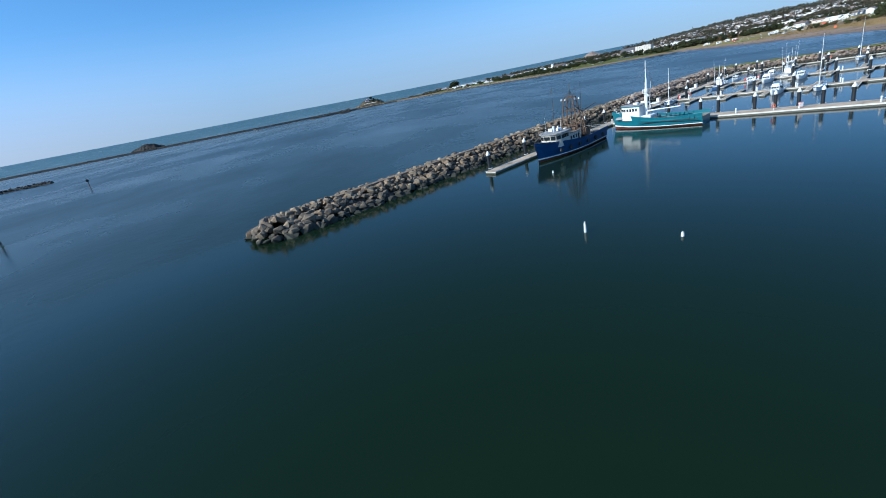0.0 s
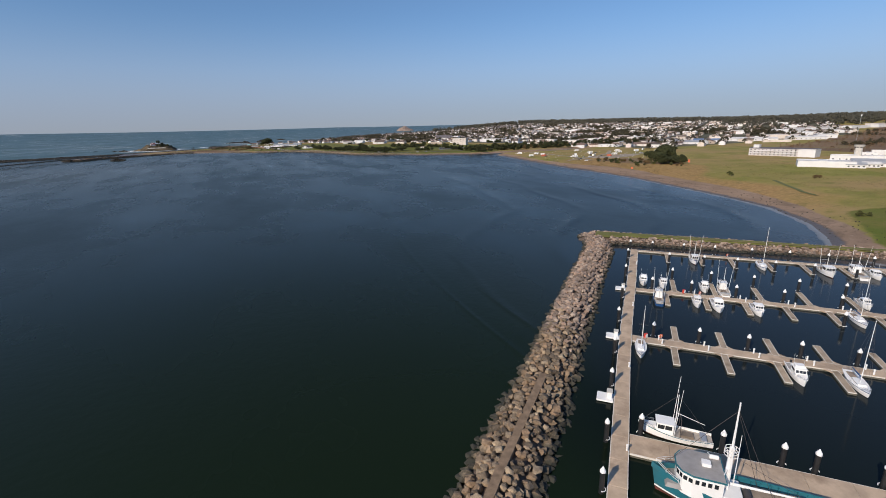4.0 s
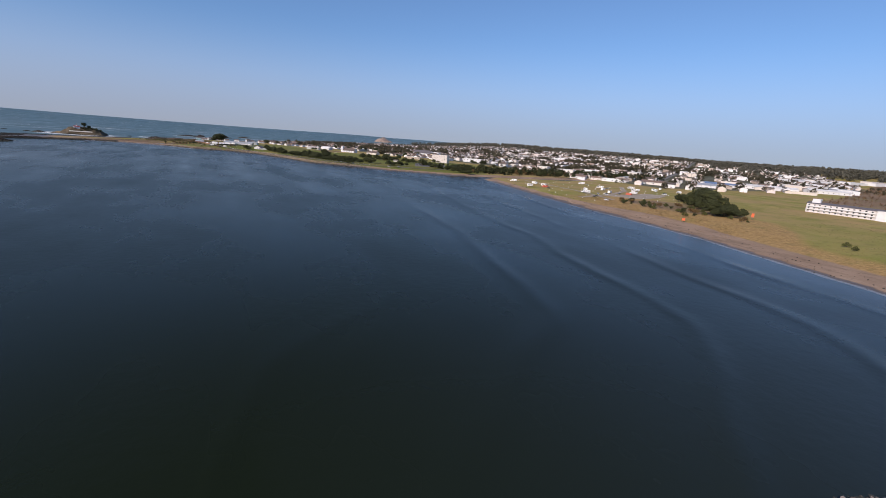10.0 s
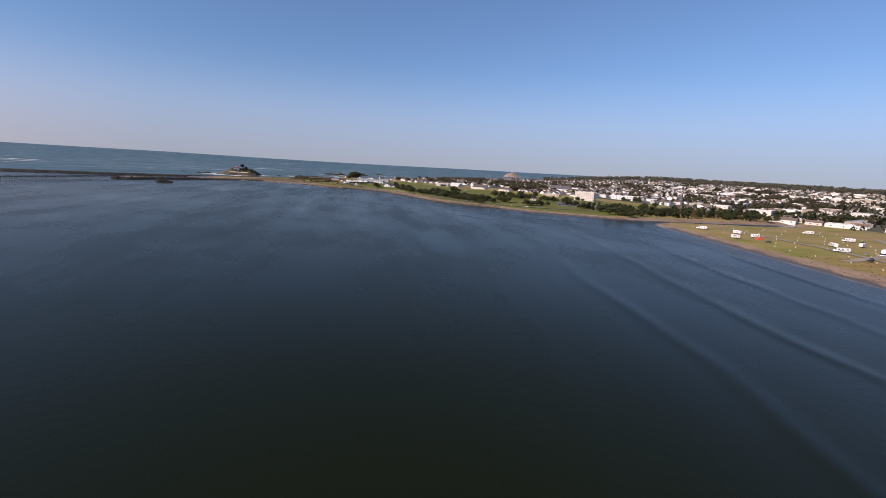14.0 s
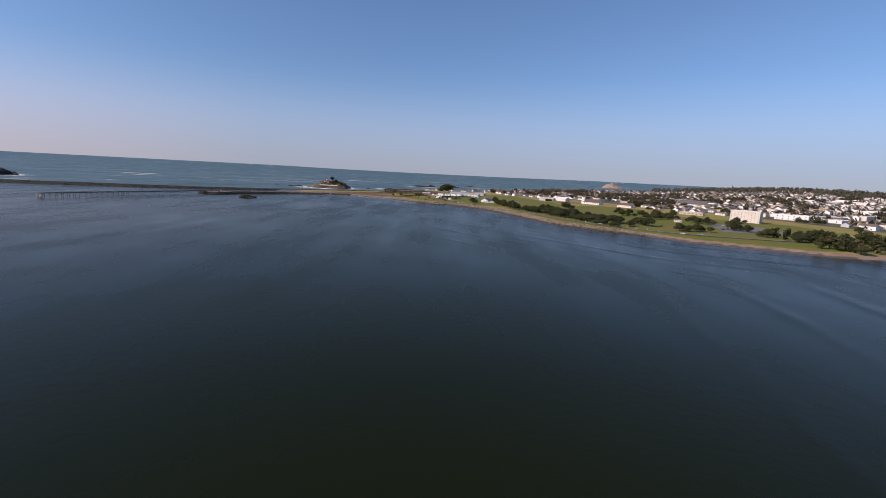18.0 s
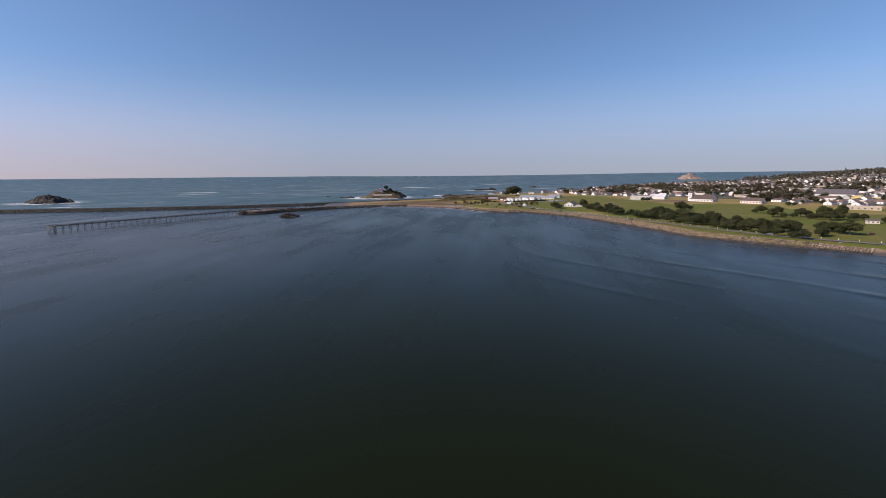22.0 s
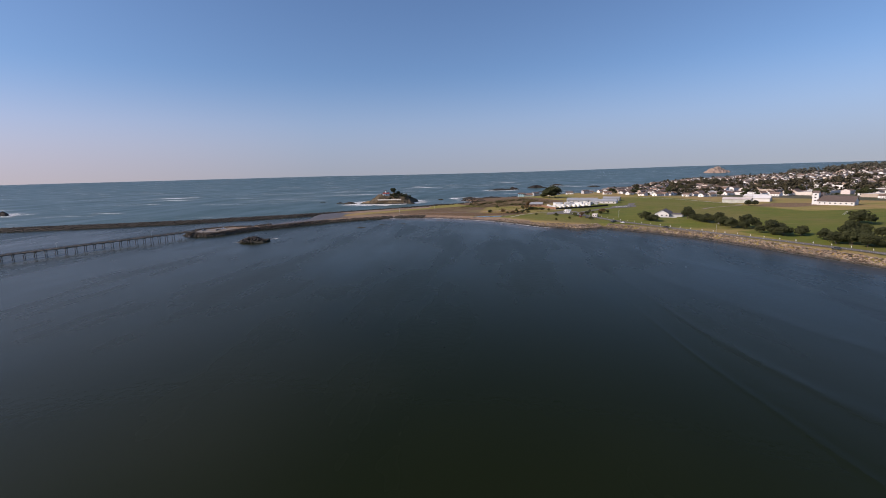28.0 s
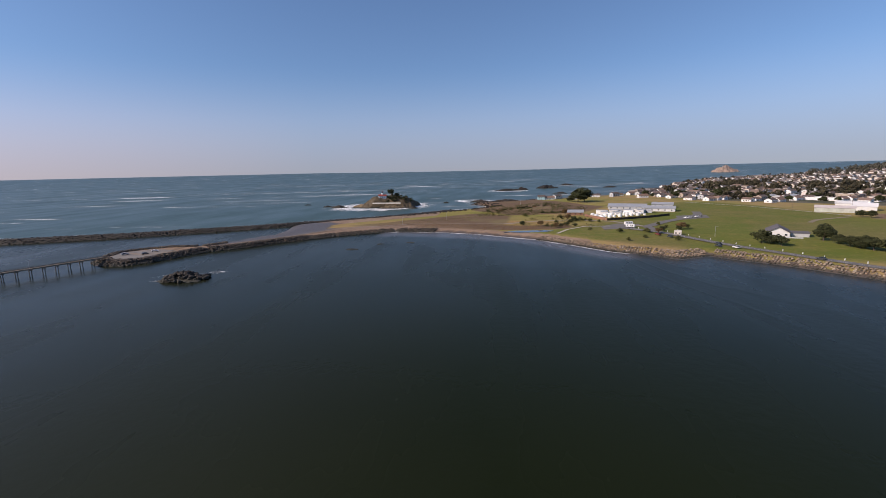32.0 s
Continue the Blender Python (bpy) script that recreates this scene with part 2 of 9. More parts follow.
def float_material():
    """The docks' floats: a pale rub strip along the edge over weed-dark sides."""
    m, nt, b = nodes_of("dock_float_side")
    p = world_pos(nt)
    sep = nt.nodes.new("ShaderNodeSeparateXYZ")
    nt.links.new(p, sep.inputs[0])
    n1 = noise_tex(nt, p, 0.8, 4)
    n2 = noise_tex(nt, p, 6.0, 3)
    pale = mix_col(nt, ramp(nt, n1, [(0.35, 0), (0.7, 1)]), (0.58, 0.54, 0.47), (0.72, 0.69, 0.62))
    dark = mix_col(nt, n2, (0.05, 0.05, 0.038), (0.17, 0.155, 0.12))
    edge = math_node(nt, "MULTIPLY_ADD", n2, 0.12, sep.outputs[2])
    c = mix_col(nt, ramp(nt, edge, [(0.40, 0), (0.46, 1)]), dark, pale)
    nt.links.new(c, b.inputs["Base Color"])
    b.inputs["Roughness"].default_value = 0.8
    return m


M_FLOAT = float_material()
M_PILE = plain("pile_black", (0.018, 0.019, 0.021), 0.45, vary=0.3, scale=0.8)
M_WHITE = plain("white_paint", (0.80, 0.80, 0.78), 0.45, vary=0.05, scale=0.8, dirt=0.12, dirt_col=(0.45, 0.40, 0.33))
M_GRASS = plain("mown_grass", (0.135, 0.138, 0.028), 0.95, vary=0.3, scale=0.12, dirt=0.35, dirt_col=(0.17, 0.14, 0.05), bumps=0.1)
M_ASPHALT = plain("asphalt", (0.150, 0.140, 0.128), 0.92, vary=0.2, scale=0.2, dirt=0.3, dirt_col=(0.12, 0.11, 0.10))


# breakers over the reefs offshore: place, half length, half width, strength
REEFS = [(-1000, 2120, 110, 34, 1.0), (-620, 2280, 420, 12, 0.75), (-850, 1800, 100, 9, 0.8), (-560, 1905, 190, 8, 0.55), (-1110, 1690, 50, 9, 0.8), (-640, 1322, 150, 13, 1.0), (-900, 1975, 80, 22, 0.95), (-700, 2010, 60, 10, 0.8), (-300, 2600, 120, 30, 1.0),
         (-340, 2760, 45, 14, 0.8), (60, 3050, 110, 30, 0.9), (-760, 2900, 420, 16, 0.5), (-470, 2050, 190, 9, 0.6), (-1250, 2500, 220, 14, 0.6), (420, 2500, 120, 22, 0.8), (250, 2330, 70, 16, 0.9)]


def water_material():
    m, nt, b = nodes_of("sea_water")
    at = nt.nodes.new("ShaderNodeAttribute")
    at.attribute_name = "shore"
    ao = nt.nodes.new("ShaderNodeAttribute")
    ao.attribute_name = "ocean"
    p = world_pos(nt)
    n_big = noise_tex(nt, p, 0.006, 3)
    deep = mix_col(nt, ramp(nt, n_big, [(0.35, 0), (0.65, 1)]), (0.0080, 0.0119, 0.0044), (0.0110, 0.0152, 0.0057))
    sepw = nt.nodes.new("ShaderNodeSeparateXYZ")
    nt.links.new(p, sepw.inputs[0])
    mouth = math_node(nt, "DIVIDE", math_node(nt, "SUBTRACT", sepw.outputs[1], 600.0), 170.0, clamp=True)
    deep = mix_col(nt, mouth, (0.0082, 0.0112, 0.0034), deep)
    green = math_node(nt, "DIVIDE", math_node(nt, "SUBTRACT", 330.0, sepw.outputs[1]), 300.0, clamp=True)
    deep = mix_col(nt, green, deep, (0.0074, 0.0172, 0.0082))
    # glare off the western half of the bay, painted into the base colour
    drift = math_node(nt, "SUBTRACT", noise_tex(nt, p, 0.004, 4, 0.6), 0.5)
    west_glare = math_node(nt, "DIVIDE", math_node(nt, "MULTIPLY_ADD", drift, 150.0, math_node(nt, "SUBTRACT", -40.0, sepw.outputs[0])), 180.0, clamp=True)
    west_glare = math_node(nt, "MULTIPLY", west_glare, math_node(nt, "DIVIDE", math_node(nt, "MULTIPLY_ADD", drift, 160.0, math_node(nt, "SUBTRACT", sepw.outputs[1], 590.0)), 240.0, clamp=True))
    west_glare = math_node(nt, "MULTIPLY", west_glare, math_node(nt, "MULTIPLY_ADD", math_node(nt, "DIVIDE", math_node(nt, "MULTIPLY_ADD", drift, 150.0, math_node(nt, "SUBTRACT", sepw.outputs[1], 960.0)), 220.0, clamp=True), -0.7, 1.0))
    deep = mix_col(nt, west_glare, deep, (0.036, 0.038, 0.026))
    a_bas = nt.nodes.new("ShaderNodeAttribute")
    a_bas.attribute_name = "basin"
    deep = mix_col(nt, a_bas.outputs["Fac"], deep, (0.0044, 0.0078, 0.0052))
    c = mix_col(nt, ao.outputs["Fac"], deep, (0.050, 0.092, 0.096))
    # surf: long broken streaks on the open sea
    ps = world_pos(nt, (0.0022, 0.026, 1), radians(-12))
    s1 = noise_tex(nt, ps, 1.0, 5, 0.62)
    pf = world_pos(nt, (0.016, 0.11, 1), radians(-12))
    s2 = noise_tex(nt, pf, 1.0, 4, 0.7)
    streak = math_node(nt, "MULTIPLY", ramp(nt, s1, [(0.605, 0), (0.65, 1)]), ramp(nt, s2, [(0.45, 0), (0.57, 1)]))
    at_f = nt.nodes.new("ShaderNodeAttribute")
    at_f.attribute_name = "surf"
    lace = noise_tex(nt, world_pos(nt, (0.05, 0.11, 1), radians(-8)), 1.0, 6, 0.72)
    edge = math_node(nt, "MULTIPLY", ramp(nt, math_node(nt, "MULTIPLY_ADD", math_node(nt, "SUBTRACT", lace, 0.5), 2.6, at_f.outputs["Fac"]), [(0.42, 0), (0.62, 1)]), ramp(nt, at_f.outputs["Fac"], [(0.04, 0), (0.2, 1)]))
    a_edge = nt.nodes.new("ShaderNodeAttribute")
    a_edge.attribute_name = "edge"
    a_lap = nt.nodes.new("ShaderNodeAttribute")
    a_lap.attribute_name = "lap"
    wash = math_node(nt, "DIVIDE", math_node(nt, "MULTIPLY_ADD", noise_tex(nt, p, 0.05, 3), -6.0, math_node(nt, "ADD", a_edge.outputs["Fac"], 2.6)), 2.4, clamp=True)
    wash = math_node(nt, "MULTIPLY", ramp(nt, wash, [(0.0, 1), (0.55, 0.8), (1.0, 0)]), a_lap.outputs["Fac"])
    edge = math_node(nt, "MAXIMUM", edge, wash)
    wisp = math_node(nt, "MULTIPLY", ramp(nt, noise_tex(nt, world_pos(nt, (0.02, 0.05, 1), radians(20)), 1.0, 5, 0.7), [(0.75, 0), (0.80, 0.3)]), ramp(nt, noise_tex(nt, p, 0.6, 3, 0.7), [(0.42, 0), (0.6, 1)]))
    edge = math_node(nt, "MAXIMUM", edge, math_node(nt, "MULTIPLY", wisp, mouth))
    for cx, cy, half_l, half_w, k in REEFS:
        mp = nt.nodes.new("ShaderNodeMapping")
        mp.vector_type = "TEXTURE"
        mp.inputs["Location"].default_value = (cx, cy, 0)
        mp.inputs["Rotation"].default_value = (0, 0, radians(10))
        mp.inputs["Scale"].default_value = (half_l, half_w, 1e6)
        nt.links.new(p, mp.inputs["Vector"])
        ln = nt.nodes.new("ShaderNodeVectorMath")
        ln.operation = "LENGTH"
        nt.links.new(mp.outputs[0], ln.inputs[0])
        reef = math_node(nt, "MULTIPLY", ramp(nt, math_node(nt, "MULTIPLY_ADD", s2, 1.3, math_node(nt, "MULTIPLY_ADD", ln.outputs["Value"], 0.5, -0.35)), [(0.45, k), (0.72, 0)]), ao.outputs["Fac"])
        edge = math_node(nt, "MAXIMUM", edge, reef)
    foam = math_node(nt, "MAXIMUM", math_node(nt, "MULTIPLY", streak, ao.outputs["Fac"]), edge, clamp=True)
    # shallow sand by the beaches, with the sky's brighter sheen added to its colour
    shoal_sheen = math_node(nt, "MULTIPLY", ramp(nt, math_node(nt, "DIVIDE", math_node(nt, "MULTIPLY_ADD", n_big, 30.0, a_edge.outputs["Fac"]), 50.0, clamp=True), [(0.30, 1), (0.9, 0)]), a_lap.outputs["Fac"])
    c = mix_col(nt, math_node(nt, "MULTIPLY", shoal_sheen, 2.5, clamp=True), c, (0.085, 0.085, 0.088))
    # a paler blue base carries this sheen further out from the shore
    near_shore = ramp(nt, math_node(nt, "DIVIDE", math_node(nt, "MULTIPLY_ADD", n_big, 60.0, at.outputs["Fac"]), 230.0, clamp=True), [(0.15, 0.55), (0.95, 0)])
    outer = math_node(nt, "DIVIDE", math_node(nt, "SUBTRACT", sepw.outputs[1], 930.0), 160.0, clamp=True)
    near_shore = math_node(nt, "MULTIPLY", near_shore, math_node(nt, "MULTIPLY_ADD", outer, -0.6, 1.0))
    c = mix_col(nt, near_shore, c, (0.032, 0.042, 0.056))
    c = mix_col(nt, foam, c, (0.75, 0.76, 0.76))
    nt.links.new(c, b.inputs["Base Color"])
    b.inputs["IOR"].default_value = 1.333
    b.inputs["Specular IOR Level"].default_value = 0.21
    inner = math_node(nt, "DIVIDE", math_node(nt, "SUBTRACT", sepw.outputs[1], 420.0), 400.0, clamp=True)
    # mirrored skylight is tinted gold further up the bay, which dulls its blue
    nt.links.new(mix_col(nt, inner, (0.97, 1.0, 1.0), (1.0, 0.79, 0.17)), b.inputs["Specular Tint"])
    # ripples at two scales, wind lanes that change the roughness, and the bay's low swells that run along the shore
    r1 = noise_tex(nt, world_pos(nt, (1, 1, 1)), 0.35, 3, 0.5)
    lanes = noise_tex(nt, world_pos(nt, (0.028, 0.0035, 1), radians(6)), 1.0, 4, 0.6)
    paws = noise_tex(nt, world_pos(nt, (0.011, 0.006, 1), radians(24)), 1.0, 5, 0.62)
    lanes = math_node(nt, "MULTIPLY_ADD", paws, 0.55, math_node(nt, "MULTIPLY", lanes, 0.45))
    rough = ramp(nt, lanes, [(0.36, 0.18), (0.64, 0.34)])
    calm = nt.nodes.new("ShaderNodeAttribute")
    calm.attribute_name = "calm"
    rough = mix_col(nt, inner, ramp(nt, paws, [(0.36, 0.22), (0.64, 0.33)]), rough)
    nt.links.new(math_node(nt, "MULTIPLY_ADD", inner, -0.058, 0.17), b.inputs["Specular IOR Level"])
    rough = mix_col(nt, calm.outputs["Fac"], rough, (0.11, 0.11, 0.11))
    rough = mix_col(nt, foam, rough, (0.8, 0.8, 0.8))
    rough = math_node(nt, "MULTIPLY_ADD", ao.outputs["Fac"], 0.1, rough)
    nt.links.new(rough, b.inputs["Roughness"])
    wob = math_node(nt, "MULTIPLY_ADD", noise_tex(nt, p, 0.0035, 2), 46.0, at.outputs["Fac"])
    wob = math_node(nt, "MULTIPLY_ADD", noise_tex(nt, p, 0.018, 2), 5.0, wob)
    ph = math_node(nt, "FRACT", math_node(nt, "DIVIDE", wob, 44.0))
    ridge = math_node(nt, "POWER", math_node(nt, "MULTIPLY_ADD", math_node(nt, "SINE", math_node(nt, "MULTIPLY", ph, 6.2832)), 0.5, 0.5), 11.0)
    fade = ramp(nt, math_node(nt, "DIVIDE", at.outputs["Fac"], 260.0, clamp=True), [(0.0, 1), (0.95, 0)])
    gate = ramp(nt, noise_tex(nt, p, 0.008, 2), [(0.34, 0.1), (0.62, 1)])
    open_ = math_node(nt, "SUBTRACT", 1.0, calm.outputs["Fac"], clamp=True)
    swell = math_node(nt, "MULTIPLY", math_node(nt, "MULTIPLY", ridge, fade), math_node(nt, "MULTIPLY", gate, open_))
    chop = math_node(nt, "MULTIPLY", r1, math_node(nt, "MULTIPLY_ADD", calm.outputs["Fac"], -0.38, 0.45))
    hgt = math_node(nt, "MULTIPLY_ADD", swell, math_node(nt, "MULTIPLY_ADD", math_node(nt, "DIVIDE", math_node(nt, "SUBTRACT", sepw.outputs[1], 840.0), 180.0, clamp=True), -6.4, 7.4), chop)
    bm_ = nt.nodes.new("ShaderNodeBump")
    bm_.inputs["Strength"].default_value = 0.35
    bm_.inputs["Distance"].default_value = 0.35
    nt.links.new(hgt, bm_.inputs["Height"])
    nt.links.new(bm_.outputs[0], b.inputs["Normal"])
    return m


def ground_material():
    """Land cover: sand, dry grass, lush lawn and built-up ground by the masks on the mesh, each mottled at two scales."""
    m, nt, b = nodes_of("land_cover")
    p = world_pos(nt)
    n1 = noise_tex(nt, p, 0.035, 5, 0.6)
    n2 = noise_tex(nt, p, 0.4, 4, 0.6)
    a = nt.nodes.new("ShaderNodeAttribute")
    a.attribute_name = "cover"
    sep = nt.nodes.new("ShaderNodeSeparateColor")
    nt.links.new(a.outputs["Color"], sep.inputs[0])
    jit = math_node(nt, "MULTIPLY_ADD", n2, 0.5, -0.25)

    def mask(sock):
        return ramp(nt, math_node(nt, "ADD", sock, jit), [(0.38, 0), (0.62, 1)])
    grass = mix_col(nt, ramp(nt, n1, [(0.38, 0), (0.62, 1)]), (0.190, 0.182, 0.042), (0.30, 0.240, 0.078))
    grass = mix_col(nt, ramp(nt, n2, [(0.5, 0), (0.8, 0.5)]), grass, (0.15, 0.115, 0.05))
    lawn = mix_col(nt, ramp(nt, n1, [(0.35, 0), (0.7, 1)]), (0.104, 0.132, 0.020), (0.146, 0.142, 0.031))
    sand = mix_col(nt, ramp(nt, n1, [(0.3, 0), (0.7, 1)]), (0.218, 0.152, 0.105), (0.30, 0.215, 0.152))
    sand = mix_col(nt, ramp(nt, n2, [(0.58, 0), (0.72, 0.6)]), sand, (0.09, 0.065, 0.045))
    drift = noise_tex(nt, world_pos(nt, (0.10, 0.028, 1), radians(12)), 1.0, 5, 0.68)
    sand = mix_col(nt, ramp(nt, drift, [(0.52, 0), (0.66, 0.65)]), sand, (0.135, 0.098, 0.068))
    sand = mix_col(nt, ramp(nt, drift, [(0.30, 0.5), (0.42, 0)]), sand, (0.34, 0.27, 0.20))
    a_wet = nt.nodes.new("ShaderNodeAttribute")
    a_wet.attribute_name = "wet"
    wet = ramp(nt, math_node(nt, "ADD", a_wet.outputs["Fac"], jit), [(0.35, 0), (0.7, 1)])
    sand = mix_col(nt, wet, sand, (0.098, 0.078, 0.062))
    town = mix_col(nt, ramp(nt, n1, [(0.4, 0), (0.6, 1)]), (0.07, 0.075, 0.04), (0.13, 0.12, 0.09))
    n0 = noise_tex(nt, p, 0.011, 4, 0.65)
    grass = mix_col(nt, ramp(nt, n0, [(0.41, 0), (0.56, 0.85)]), grass, (0.31, 0.215, 0.095))
    n00 = noise_tex(nt, p, 0.0045, 3, 0.6)
    grass = mix_col(nt, ramp(nt, n00, [(0.48, 0), (0.60, 0.5)]), grass, (0.190, 0.198, 0.036))
    n3 = noise_tex(nt, world_pos(nt, (0.05, 0.14, 1), radians(35)), 1.0, 5, 0.7)
    grass = mix_col(nt, ramp(nt, n3, [(0.54, 0), (0.72, 0.6)]), grass, (0.120, 0.125, 0.030))
    grass = mix_col(nt, ramp(nt, n3, [(0.30, 0.6), (0.40, 0)]), grass, (0.31, 0.235, 0.11))
    lawn = mix_col(nt, ramp(nt, n0, [(0.46, 0), (0.62, 0.55)]), lawn, (0.170, 0.140, 0.052))
    lawn = mix_col(nt, ramp(nt, n3, [(0.54, 0), (0.68, 0.55)]), lawn, (0.070, 0.080, 0.018))
    lawn = mix_col(nt, ramp(nt, n3, [(0.30, 0.5), (0.42, 0)]), lawn, (0.215, 0.172, 0.078))
    c = mix_col(nt, mask(sep.outputs[1]), grass, lawn)
    a_gold = nt.nodes.new("ShaderNodeAttribute")
    a_gold.attribute_name = "gold"
    gold = mix_col(nt, ramp(nt, n2, [(0.35, 0), (0.7, 1)]), (0.25, 0.150, 0.058), (0.40, 0.262, 0.108))
    gold = mix_col(nt, ramp(nt, n3, [(0.54, 0), (0.66, 0.6)]), gold, (0.185, 0.135, 0.055))
    c = mix_col(nt, ramp(nt, math_node(nt, "MULTIPLY_ADD", math_node(nt, "SUBTRACT", n1, 0.5), 1.1, math_node(nt, "ADD", a_gold.outputs["Fac"], jit)), [(0.15, 0), (0.85, 0.9)]), c, gold)
    c = mix_col(nt, mask(sep.outputs[2]), c, town)
    c = mix_col(nt, mask(sep.outputs[0]), c, sand)
    a2 = nt.nodes.new("ShaderNodeAttribute")
    a2.attribute_name = "brush"
    brush = mix_col(nt, ramp(nt, n2, [(0.35, 0), (0.7, 1)]), (0.130, 0.088, 0.052), (0.27, 0.180, 0.108))
    brush = mix_col(nt, ramp(nt, n00, [(0.44, 0), (0.54, 0.8)]), brush, (0.135, 0.090, 0.054))
    brush = mix_col(nt, ramp(nt, n0, [(0.55, 0), (0.66, 0.7)]), brush, (0.20, 0.165, 0.075))
    c = mix_col(nt, mask(a2.outputs["Fac"]), c, brush)
    nt.links.new(c, b.inputs["Base Color"])
    nt.links.new(math_node(nt, "MULTIPLY_ADD", math_node(nt, "MULTIPLY", wet, mask(sep.outputs[0])), -0.55, 0.95), b.inputs["Roughness"])
    b.inputs["Specular IOR Level"].default_value = 0.15
    bump(nt, b, n2, 0.6, 0.35)
    return m


M_WATER = water_material()
M_LAND = ground_material()

# ---- mesh helpers ----
def part(name, bm, material, parent=None, label="", smooth=False):
    me = bpy.data.meshes.new(name)
    bm.to_mesh(me)
    bm.free()
    me.materials.append(material)
    if smooth:
        me.polygons.foreach_set("use_smooth", [True] * len(me.polygons))
    ob = new(name, me)
    if parent is not None:
        ob.parent = parent
    if label:
        ob["label"] = label
    return ob


def part_data(name, verts, faces, material, parent=None, label=""):
    me = bpy.data.meshes.new(name)
    me.from_pydata(verts, [], faces)
    me.materials.append(material)
    me.update()
    ob = new(name, me)
    if parent is not None:
        ob.parent = parent
    if label:
        ob["label"] = label
    return ob


def empty(name, label="", category="", group="", m=None, kind=""):
    ob = new(name)
    ob.empty_display_size = 0.5
    if m is not None:
        ob.matrix_basis = m
    return tagged(ob, label, category, group, kind)


def add_box(bm, x0, x1, y0, y1, z0, z1, m=None, taper=0.0):
    """A box; taper pulls the top in on all sides."""
    t = taper
    co = [(x0, y0, z0), (x1, y0, z0), (x1, y1, z0), (x0, y1, z0),
          (x0 + t, y0 + t, z1), (x1 - t, y0 + t, z1), (x1 - t, y1 - t, z1), (x0 + t, y1 - t, z1)]
    vs = [bm.verts.new(m @ Vector(c) if m is not None else c) for c in co]
    for f in ((3, 2, 1, 0), (4, 5, 6, 7), (0, 1, 5, 4), (1, 2, 6, 5), (2, 3, 7, 6), (3, 0, 4, 7)):
        bm.faces.new([vs[i] for i in f])
    return vs


def box(*a, m=None, taper=0.0, bevel=0.0):
    bm = bmesh.new()
    add_box(bm, *a, m=m, taper=taper)
    if bevel:
        bmesh.ops.bevel(bm, geom=list(bm.edges), offset=bevel, segments=1, affect="EDGES")
    return bm


def add_tube(bm, p, q, r, r2=None, n=8, caps=True):
    """A straight round bar from p to q, that may taper."""
    p, q = Vector(p), Vector(q)
    r2 = r if r2 is None else r2
    turn = (q - p).to_track_quat("Z", "Y").to_matrix()
    rings = []
    for c, rad in ((p, r), (q, r2)):
        rings.append([bm.verts.new(c + turn @ Vector((rad * math.cos(2 * math.pi * i / n), rad * math.sin(2 * math.pi * i / n), 0))) for i in range(n)])
    for i in range(n):
        j = (i + 1) % n
        bm.faces.new((rings[0][i], rings[0][j], rings[1][j], rings[1][i]))
    if caps:
        bm.faces.new(rings[0][::-1])
        bm.faces.new(rings[1])


def tube(p, q, r, r2=None, n=8):
    bm = bmesh.new()
    add_tube(bm, p, q, r, r2, n)
    return bm


def smoothstep(a, b, x):
    t = np.clip((x - a) / (b - a), 0, 1)
    return t * t * (3 - 2 * t)


# ---- plan ----
# Marina axes: a runs along the spine dock, away from its inner corner; b runs along the side docks.
def mar(a, b, z=0.0):
    return Vector((143.7 - 0.738 * a + 0.675 * b, 226.7 - 0.675 * a - 0.738 * b, z))


MAR_M = Matrix(((-0.738, 0.675, 0, 143.7), (-0.675, -0.738, 0, 226.7), (0, 0, 1, 0), (0, 0, 0, 1)))
BEACH = [tuple(mar(-9, 430))[:2], tuple(mar(-9, 84))[:2], (216, 188), (238, 201), (262, 221), (291, 256), (310, 300), (320, 330), (330, 365),
         (345, 410), (357, 480), (363, 535), (383, 630), (404, 720), (424, 795)]
CREEK = [(445, 812), (560, 800), (650, 806), (665, 840), (560, 834), (450, 838), (398, 840), (350, 868), (311, 889)]
SEA_WALL = [(284, 925), (243, 965), (211, 1003), (184, 1090), (150, 1175), (120, 1218), (92, 1248), (70, 1238), (56, 1252), (38, 1262), (18, 1288)]
COVE = [(-10, 1320), (-54, 1350), (-92, 1368)]
SPIT = [(-137, 1374), (-184, 1345), (-222, 1308), (-241, 1284), (-260, 1269), (-269, 1250), (-275, 1230), (-286, 1219), (-301, 1219), (-318, 1230), (-326, 1254), (-320, 1268),
        (-300, 1284), (-276, 1287), (-266, 1302), (-259, 1322), (-250, 1350), (-252, 1388), (-262, 1428), (-215, 1470)]
POINT = [(-160, 1512), (-96, 1572), (-60, 1610), (-46, 1650), (-75, 1700), (-60, 1730), (10, 1748), (60, 1782)]
OPEN_COAST = [(130, 1830), (219, 1890), (335, 2050), (510, 2365), (700, 2640), (1100, 2880), (1900, 3150), (3200, 3400), (5200, 3600)]
SHORE = BEACH + CREEK + SEA_WALL + COVE + SPIT + POINT + OPEN_COAST
LAND = SHORE + [(5200, -1500), (900, -1500)]


